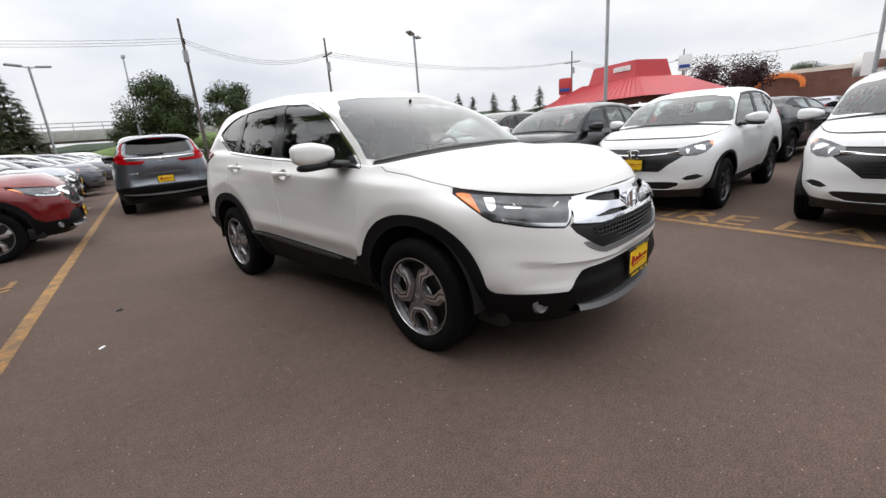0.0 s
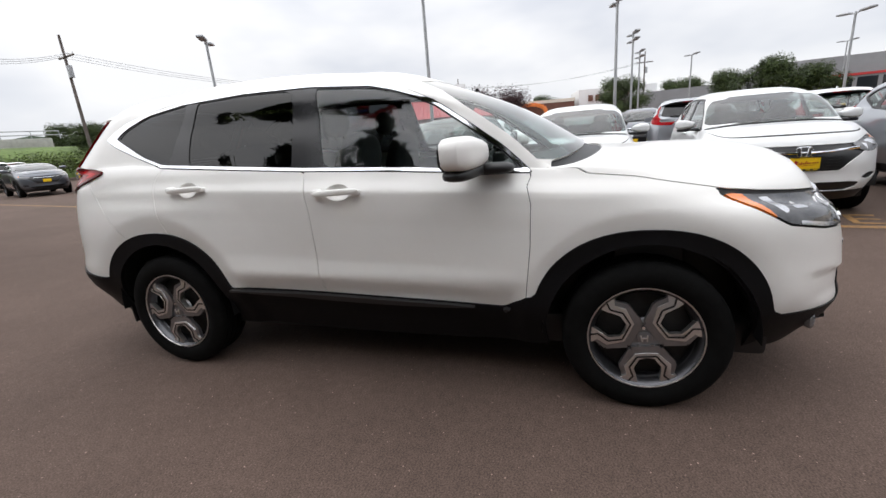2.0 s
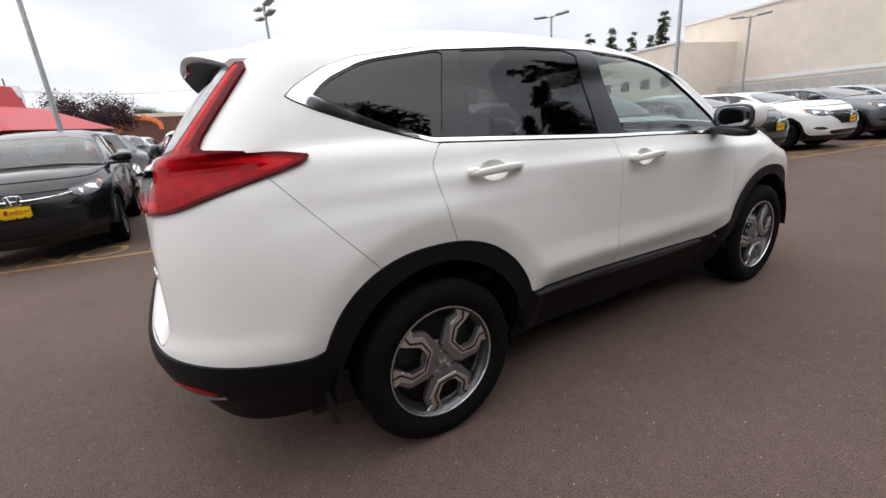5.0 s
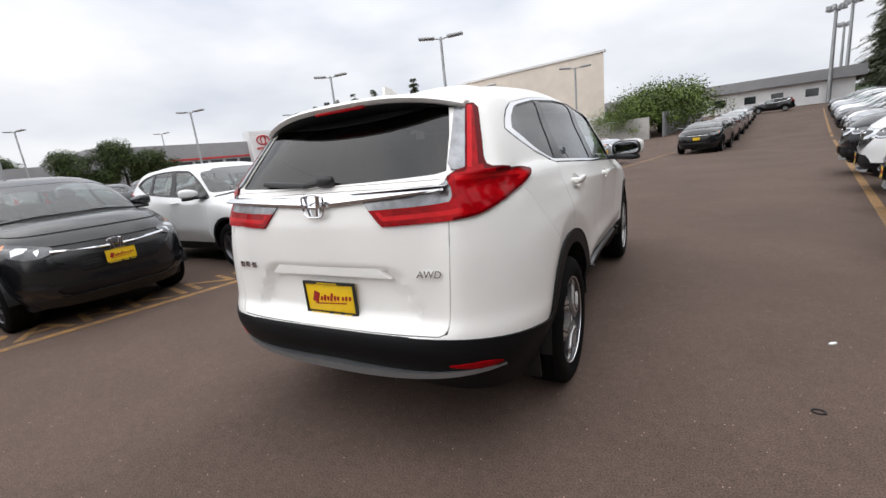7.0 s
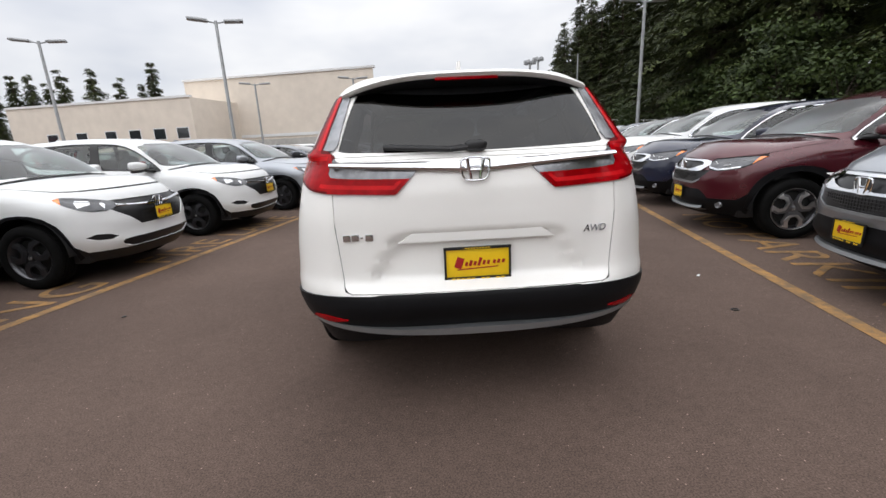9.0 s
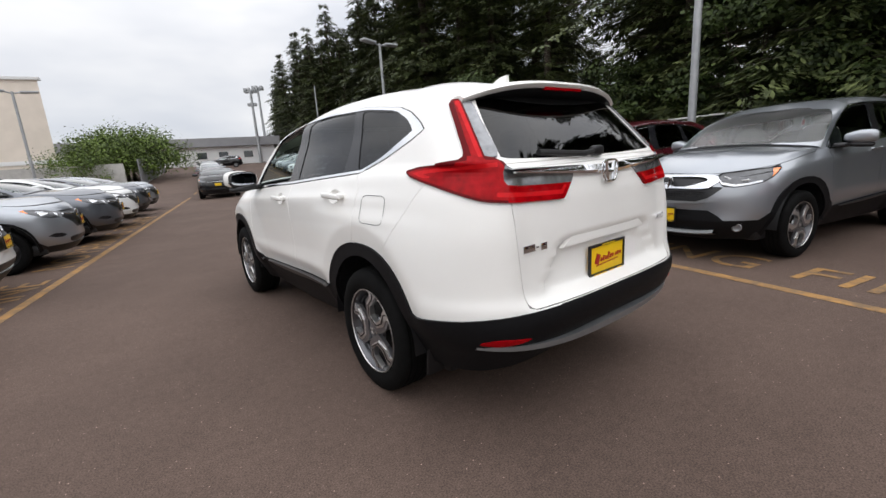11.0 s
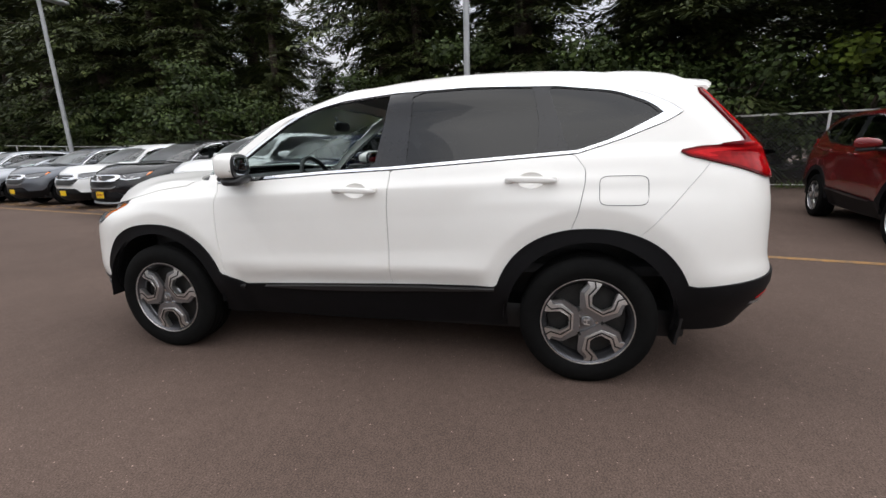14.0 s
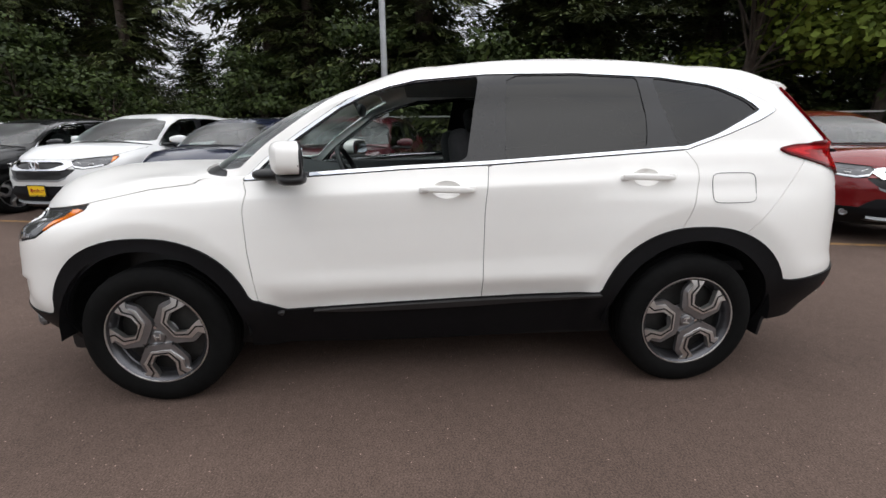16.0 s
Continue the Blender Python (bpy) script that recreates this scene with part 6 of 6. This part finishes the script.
for x, y, s in ((-9.3, -45.5, .84), (-11.2, -45.8, .64), (-7.0, -46.4, .42), (-30, -46, .5), (-36, -60, .6), (-48, -70, .7)):
    t_ = copy_thing(round_tree, Matrix.Translation((x, y, .6)) @ pose(0, 0, 0, 0, 0, x * 31))
    t_.scale = (s * .74, s * .74, s)
purple = broadleaf(34, 6.5, 4.4, "dark purple-leaved tree beside the restaurant", M_PURPLE, 8000)
purple.matrix_basis = Matrix.Translation((-62, -9.7, .6))
for x, y, s in ((-90, -12, .78), (-96, -4, .82), (-88, 4, .74), (-95, 12, .86), (-84, 20, .8), (-90, 30, .84), (-78, 36, .8), (-100, -22, .8), (-70, 62, .8), (-80, -2, .62), (-98, 22, .9), (-54.6, 18.3, .62), (-52.9, 22.0, .70), (-52.4, 25.2, .58), (-57, 7.4, .70)):
    t_ = copy_thing(round_tree, Matrix.Translation((x, y, 0)) @ pose(0, 0, 0, 0, 0, x * 17))
    t_.scale = (s, s, s)
for x, y, s in ((2.6, -41, .40), (5, -40, .46), (8, -36, .5), (.9, -38.5, .34), (11, -34, .55), (3.8, -37, .46), (1.9, -36, .40), (.1, -40.5, .27), (6.5, -38, .5),
                (-58, -58, .36), (-61, -57, .40), (-64, -55, .37), (-67, -54, .42), (-70, -51, .36), (-73, -48, .40), (-55, -60, .33), (-76, -44, .38)):
    t_ = copy_thing(firs_far[int(abs(x)) % 2], Matrix.Translation((x, y, 0)) @ pose(0, 0, 0, 0, 0, x * 29))
    t_.scale = (s * 1.5, s * 1.5, s)
    t_["group"] = "far conifers"
# young firs in the gap between the tall ones
for k, (u, v, top) in enumerate(((13.9, 16.6, 6.0), (13.0, 19.5, 7.0), (12.1, 16.8, 5.6), (15.4, 18.0, 6.6))):
    t_ = copy_thing(firs_far[k % 2], Matrix.Translation(lane(u, v)) @ pose(0, 0, 0, 0, 0, u * 41))
    t_.scale = (.62, .62, top / (21, 17)[k % 2])
# narrow firs over the warehouse roof
for k, (x, y, top) in enumerate(((-48.6, 48.8, 10.4), (-47.3, 50.2, 10.9), (-46.0, 50.9, 11.1), (-43.8, 53.0, 11.8), (-41.4, 54.7, 12.2), (-39.3, 56.3, 11.2), (-37.4, 57.9, 10.6), (-36.0, 58.4, 13.3), (-50.5, 47.0, 9.6), (-44.8, 52.0, 10.2))):
    t_ = copy_thing(small_firs[k % 2], Matrix.Translation((x, y, 0)) @ pose(0, 0, 0, 0, 0, x * 29))
    t_.scale = (top / 12,) * 3
    t_["group"] = "far conifers"
hedge = broadleaf(35, 3.2, 3.0, "bright green shrub by the boundary wall", M_LEAF, 4200, "shrubs", .0)
hedge.matrix_basis = Matrix.Translation(lane(45, -9.5)) @ Matrix.Diagonal((1.4, 1.4, 1.4, 1))
for u, v, s in ((48, -10.5, 1.5), (42, -11.4, 1.2), (51, -9.8, 1.5), (54, -10, 1.6), (45.5, -11.5, 1.35), (39.5, -12.2, .9)):
    t_ = copy_thing(hedge, Matrix.Translation(lane(u, v)) @ pose(0, 0, 0, 0, 0, u * 19))
    t_.scale = (s, s, s)
for x, y, s in ((-15, -37, .9), (-18, -38, .8), (-12, -39.5, .9), (-21, -39, .9), (-9, -41, .7), (-25, -40.5, .9), (-13.4, -41, .8), (-16.6, -41.5, .9)):
    t_ = copy_thing(hedge, Matrix.Translation((x, y, .2)) @ pose(0, 0, 0, 0, 0, x * 23))
    t_.scale = (s * 1.3, s * 1.3, s * .7)

# ---------------------------------------------------------------- buildings
M_BEIGE = material("beige_stucco", (.68, .61, .53), .9, vary=.06, scale=1.2, bump=.1, bump_scale=40)
M_GREYWALL = material("grey_panel", (.26, .26, .27), .7, vary=.08, scale=1.0)
M_WHITEWALL = material("white_panel", (.70, .70, .70), .6, vary=.05, scale=1.0)
M_REDROOF = material("red_metal_roof", (.40, .018, .026), .45, vary=.10, scale=1.5)
M_REDTRIM = material("red_trim", (.45, .03, .03), .5)
M_BRICK = material("brown_brick", (.16, .075, .055), .9, vary=.2, scale=6)
M_DARKGLASS = material("dark_window", (.02, .025, .03), .08, spec=.8)
M_ORANGE = material("orange_sign", (.75, .20, .04), .5)
M_BANK = material("grassy_bank", (.10, .15, .04), .95, vary=.35, scale=3, bump=.4, bump_scale=12)


def block(name, parent, a, b, depth, z0, z1, mat, label=""):
    """A wall block whose front runs from a to b in plan, deepened away to its left."""
    a, b = Vector((*a, 0)), Vector((*b, 0))
    d = (b - a)
    n_ = Vector((-d.y, d.x, 0)).normalized() * depth
    bm = bmesh.new()
    pts = [a, b, b + n_, a + n_]
    lo = [bm.verts.new(p + Vector((0, 0, z0))) for p in pts]
    hi = [bm.verts.new(p + Vector((0, 0, z1))) for p in pts]
    bm.faces.new(lo[::-1])
    bm.faces.new(hi)
    for i in range(4):
        bm.faces.new((lo[i], lo[(i + 1) % 4], hi[(i + 1) % 4], hi[i]))
    bmesh.ops.recalc_face_normals(bm, faces=bm.faces)
    return part(name, bm, mat, parent, label, smooth=0)


def along(a, b, t):
    return (a[0] + (b[0] - a[0]) * t, a[1] + (b[1] - a[1]) * t)


def openings(parent, a, b, ts, w, z0, z1, name="window", mat=None):
    ln = math.hypot(b[0] - a[0], b[1] - a[1])
    for t in ts:
        p, q_ = along(a, b, t), along(a, b, t + w / ln)
        n_ = Vector((b[1] - a[1], a[0] - b[0], 0)).normalized()
        off = lambda p_, k: (p_[0] + n_.x * k, p_[1] + n_.y * k)
        win = block(name, parent, off(p, .03), off(q_, .03), .1, z0, z1, M_WHITEWALL)
        block("pane", win, off(along(p, q_, .06), .05), off(along(p, q_, .94), .05), .05, z0 + .08, z1 - .08, mat or M_DARKGLASS)


# long beige warehouse ahead
wh = tagged(new("warehouse"), "large windowless beige stucco warehouse", "building")
A, B = lane(40, -35), lane(40, -13.4)
A, B = (A.x, A.y), (B.x, B.y)
bm = bmesh.new()
foot = [Vector((*A, 0)), Vector((*B, 0)), Vector((B[0] - 9, B[1] + 34, 0)), Vector((A[0] + 4, A[1] + 40, 0))]
low_, high_ = [bm.verts.new(p) for p in foot], [bm.verts.new(p + Vector((0, 0, 8.9))) for p in foot]
bm.faces.new(low_[::-1]), bm.faces.new(high_)
for i in range(4):
    bm.faces.new((low_[i], low_[(i + 1) % 4], high_[(i + 1) % 4], high_[i]))
bmesh.ops.recalc_face_normals(bm, faces=bm.faces)
part("wall", bm, M_BEIGE, wh, smooth=0)
block("coping", wh, (A[0] - .1, A[1] - .15), (B[0] + .1, B[1] - .15), .5, 8.9, 9.1, M_WHITEWALL)
block("plinth_band", wh, (A[0], A[1] - .06), (B[0], B[1] - .06), .1, 2.7, 3.0, M_WHITEWALL)
C, D = lane(33, -50), lane(33, -29)
C, D = (C.x, C.y), (D.x, D.y)
block("front_wall", wh, C, D, 7, 0, 6.4, M_BEIGE)
block("coping", wh, (C[0], C[1] - .12), (D[0], D[1] - .12), .4, 6.4, 6.6, M_WHITEWALL)
openings(wh, C, D, [.20, .365, .525, .655, .785, .905], 1.35, 2.7, 3.8)
# low wall with planting beyond the row
bw = tagged(new("boundary_wall"), "pale boundary wall with timber boarding", "wall", kind="structure")
E1, E2 = lane(38, -30), lane(38.5, -9)
block("coping", bw, (E1.x, E1.y), (E2.x, E2.y), .3, rise(38), 2.4, M_CONC)
E1, E2 = lane(40, -8.2), lane(66, -9.4)
for k in range(24):
    p0, p1 = lane(40 + 1.08 * k, -8.2 - .05 * k), lane(41 + 1.08 * k, -8.25 - .05 * k)
    block("board", bw, (p0.x, p0.y), (p1.x, p1.y), .06, 0, rise(40 + k) + 2.2, M_GREYWALL)
# low building at the lane's end
lb = tagged(new("low_building"), "low pale building with a flat grey roof", "building")
P, Q = lane(78, -26), lane(78, 6)
z_ = rise(78)
block("wall", lb, (P.x, P.y), (Q.x, Q.y), 14, 0, z_ + 3.0, M_WHITEWALL)
P, Q = lane(77.2, -27), lane(77.2, 7)
block("roof", lb, (P.x, P.y), (Q.x, Q.y), 16, z_ + 3.0, z_ + 4.4, M_GREYWALL)
P, Q = lane(78, -26), lane(78, 6)
openings(lb, (P.x, P.y), (Q.x, Q.y), [.5, .62, .72, .84], 1.6, z_ + 1.0, z_ + 2.2)

# grey car dealership with a white portal
dl = tagged(new("car_dealership"), "grey showroom with red band and white portal", "building")
A, B = (-60.5, 22.0), (-54.5, 56.0)
n_ = Vector((A[1] - B[1], B[0] - A[0], 0)).normalized()
block("wall", dl, A, B, 25, 0, 6.2, M_GREYWALL)
off = lambda p_, k: (p_[0] - n_.x * k, p_[1] - n_.y * k)
block("red_band", dl, off(along(A, B, .2), .1), off(along(A, B, .98), .1), .1, 4.0, 4.25, M_REDTRIM)
for k in range(12):
    if k in (6, 7):
        continue
    block("window", dl, off(along(A, B, .22 + .062 * k), .06), off(along(A, B, .22 + .062 * k + .050), .06), .1, .4, 3.8, M_DARKGLASS)
block("portal", dl, off(along(A, B, .58), 1.0), off(along(A, B, .80), 1.0), 2, 0, 7.6, M_WHITEWALL)
block("portal_door", dl, off(along(A, B, .68), 1.06), off(along(A, B, .76), 1.06), .1, 0, 4.2, M_DARKGLASS)
bm = bmesh.new()
ctr = Vector((*off(along(A, B, .64), 1.1), 6.2))
axis = Vector((B[0] - A[0], B[1] - A[1], 0)).normalized()
for ra, rb in ((1.05, .68), (.38, .66)):
    el = [ctr + axis * (ra * math.cos(a)) + Vector((0, 0, rb * math.sin(a))) for a in [k * math.pi / 12 for k in range(24)]]
    for p_, q_ in zip(el, el[1:] + el[:1]):
        rod(bm, p_, q_, .10, n=6)
part("badge", bm, M_REDTRIM, dl, "red oval badge shape")
for k in range(6):
    p_ = ctr + axis * (-1.0 + .4 * k) + Vector((0, 0, -1.25))
    bm = bmesh.new()
    cube(bm, p_, (.1, .28, .34), (0, 0, math.degrees(math.atan2(axis.y, axis.x)) - 90), .02)
    part("sign_bar", bm, M_REDTRIM, dl)
block("annex", dl, (-66, 6), (-60.5, 21.5), 18, 0, 4.6, M_GREYWALL)
block("annex_roof", dl, (-74, -1), (-66, 6), 12, 0, 3.6, M_BRICK)
for x, y, s in ((-55.5, 36, .32), (-52.0, 46, .34), (-56, 27, .3)):
    t_ = copy_thing(maple, Matrix.Translation((x, y, 0)) @ pose(0, 0, 0, 0, 0, x * 13))
    t_.scale = (s * .6, s * .6, s * 1.25)

# red-roofed restaurant
rs = tagged(new("restaurant"), "restaurant with a bright red metal roof", "building")
bm = bmesh.new()
cx, cy, ang = -49.0, -16.5, radians(64)
ex, ey = Vector((math.cos(ang), math.sin(ang), 0)), Vector((-math.sin(ang), math.cos(ang), 0))
o = Vector((cx, cy, 0))


def hip(parent, name, c, lx, ly, z0, tx, ty, z1, mat):
    bm = bmesh.new()
    lo = [bm.verts.new(c + ex * (a * lx) + ey * (b * ly) + Vector((0, 0, z0))) for a, b in ((-1, -1), (1, -1), (1, 1), (-1, 1))]
    hi = [bm.verts.new(c + ex * (a * tx) + ey * (b * ty) + Vector((0, 0, z1))) for a, b in ((-1, -1), (1, -1), (1, 1), (-1, 1))]
    bm.faces.new(lo[::-1]), bm.faces.new(hi)
    for i in range(4):
        bm.faces.new((lo[i], lo[(i + 1) % 4], hi[(i + 1) % 4], hi[i]))
    bmesh.ops.recalc_face_normals(bm, faces=bm.faces)
    return part(name, bm, mat, parent, smooth=0)


hip(rs, "wall", o, 7.2, 4.6, 0, 7.2, 4.6, 3.0, M_BRICK)
hip(rs, "roof", o, 8.4, 5.8, 2.9, 4.6, 2.8, 4.9, M_REDROOF)
hip(rs, "roof_tower", o, 3.7, 2.5, 4.7, 3.2, 2.1, 6.7, M_REDROOF)
hip(rs, "porch_roof", o - ex * 7, 3.4, 3.4, 2.7, 2.4, 2.2, 4.4, M_REDROOF)
hip(rs, "porch_wall", o - ex * 7, 2.9, 2.9, 0, 2.9, 2.9, 2.8, M_BRICK)
for k in range(7):
    bm = bmesh.new()
    cube(bm, o + ex * (.5 + .36 * k) - ey * 2.36 + Vector((0, 0, 6.0)), (.26, .12, .5), (0, 0, math.degrees(ang)), .02)
    part("sign_bar", bm, M_WHITEWALL, rs)
for k in range(22):
    for s in (-1,):
        bm = bmesh.new()
        rod(bm, o + ex * (-7.9 + .75 * k) + ey * (s * 5.7) + Vector((0, 0, 2.98)), o + ex * (-4.3 + .41 * k) + ey * (s * 2.8) + Vector((0, 0, 4.93)), .05, n=4)
        part("roof_rib", bm, M_REDROOF, rs)
for x, y, h, mat, lb_ in ((-77.8, -18.6, 9, M_WHITEWALL, "white and blue roadside sign on a pole"), (-60, -30, 6.5, M_REDTRIM, "small red roadside sign on a post")):
    sg = tagged(new("roadside_sign"), lb_, "sign", "roadside signs")
    bm = bmesh.new()
    rod(bm, (x, y, 0), (x, y, h - 1.5), .15, n=10)
    part("post", bm, M_POLE, sg)
    bm = bmesh.new()
    cube(bm, (x, y, h - .4), (.4, 1.9, 2.4), (0, 0, 20), .3)
    part("panel", bm, mat, sg)
    bm = bmesh.new()
    cube(bm, (x + .22, y, h - .9), (.1, 1.5, .5), (0, 0, 20), .02)
    part("bar", bm, M_NAVYPRINT, sg)
# brown shop with an orange arch, and a white-fronted one
sp = tagged(new("shop_building"), "long brown brick shop with an orange sign", "building")
block("wall", sp, (-72, -8), (-73.5, 1.5), 12, 0, 4.8, M_BRICK)
block("parapet", sp, (-71.9, -8.1), (-73.4, 1.6), 12.2, 4.8, 5.3, M_BEIGE)
bm = bmesh.new()
for k in range(12):
    a0 = math.pi * k / 11
    cube(bm, (-71.7, -5.4 + 2.4 * math.cos(a0), 3.5 + 1.2 * math.sin(a0)), (.15, .9, .55), (math.degrees(a0) - 90, 0, 10), .03)
part("sign", bm, M_ORANGE, sp)
block("white_front", sp, (-74.0, 2.2), (-75.5, 14), 10, 0, 6.4, M_WHITEWALL)
for k in range(6):
    bm = bmesh.new()
    cube(bm, (-74.0 - .13 * k, 4 + 1.1 * k, 5.0), (.2, .7, .9), (0, 0, 7), .03)
    part("sign_bar", bm, M_BRICK, sp)

# road bridge and bank behind
br = tagged(new("road_bridge"), "grey concrete road bridge with steel railings", "bridge")
bm = bmesh.new()
cube(bm, (-2, -62, 3.6), (60, 9, 1.1), (0, 0, -8), .05)
part("deck", bm, M_CONC, br)
for k in range(5):
    bm = bmesh.new()
    cube(bm, (-26 + 12 * k, -58.5 - 1.7 * k, 1.6), (1.0, 1.2, 3.6), (0, 0, -8), .05)
    part("pier", bm, M_CONC, br)
for z in (4.5, 4.9):
    bm = bmesh.new()
    rod(bm, (-32, -53.5, z), (28, -62, z), .05, n=6)
    part("rail", bm, M_POLE, br)
for k in range(25):
    bm = bmesh.new()
    x = -32 + 2.5 * k
    rod(bm, (x, -53.5 - .1417 * 2.5 * k, 4.1), (x, -53.5 - .1417 * 2.5 * k, 4.95), .04, n=6)
    part("rail_post", bm, M_POLE, br)
bm = bmesh.new()
blob(bm, (-24, -52, 0), (22, 7, 3.2), 2.2, (0, 0, -5), 40, 16)
tagged(part("grass_bank", bm, M_BANK, None), "green grassy bank behind the lot", "bank", kind="structure")

# floodlight masts beyond
for x, y, h in ((19.4, 74.8, 14), (23.3, 84, 16), (27.9, 106, 16)):
    fm = tagged(new("floodlight_mast"), "tall mast with a cluster of floodlights", "mast", "floodlight masts")
    bm = bmesh.new()
    rod(bm, (x, y, 0), (x, y, h), .28, .18, 10)
    part("mast", bm, M_POLE, fm)
    for k in range(6):
        bm = bmesh.new()
        a = k * 1.047
        cube(bm, (x + .8 * math.cos(a), y + .8 * math.sin(a), h + .1), (.55, .4, .7), (0, 0, math.degrees(a)), .08)
        part("floodlight", bm, M_POLE, fm)
# far wooded rise that closes the view
bm = bmesh.new()
n = 120
prev = None
rn = random.Random(8)
for k in range(n + 1):
    a = 2 * math.pi * k / n
    r = 210
    hgt = 7 + 3 * math.sin(a * 5) + rn.uniform(0, 3.5)
    c_ = [bm.verts.new((r * math.cos(a) * f, r * math.sin(a) * f, z)) for f, z in ((1, -1), (1.01, hgt * .6), (1.04, hgt), (1.3, hgt * .8))]
    if prev:
        for i in range(3):
            bm.faces.new((prev[i], c_[i], c_[i + 1], prev[i + 1]))
    prev = c_
tagged(part("backdrop", bm, M_FARWOOD, None), "far dark wooded rise round the lot", "woods", kind="structure")
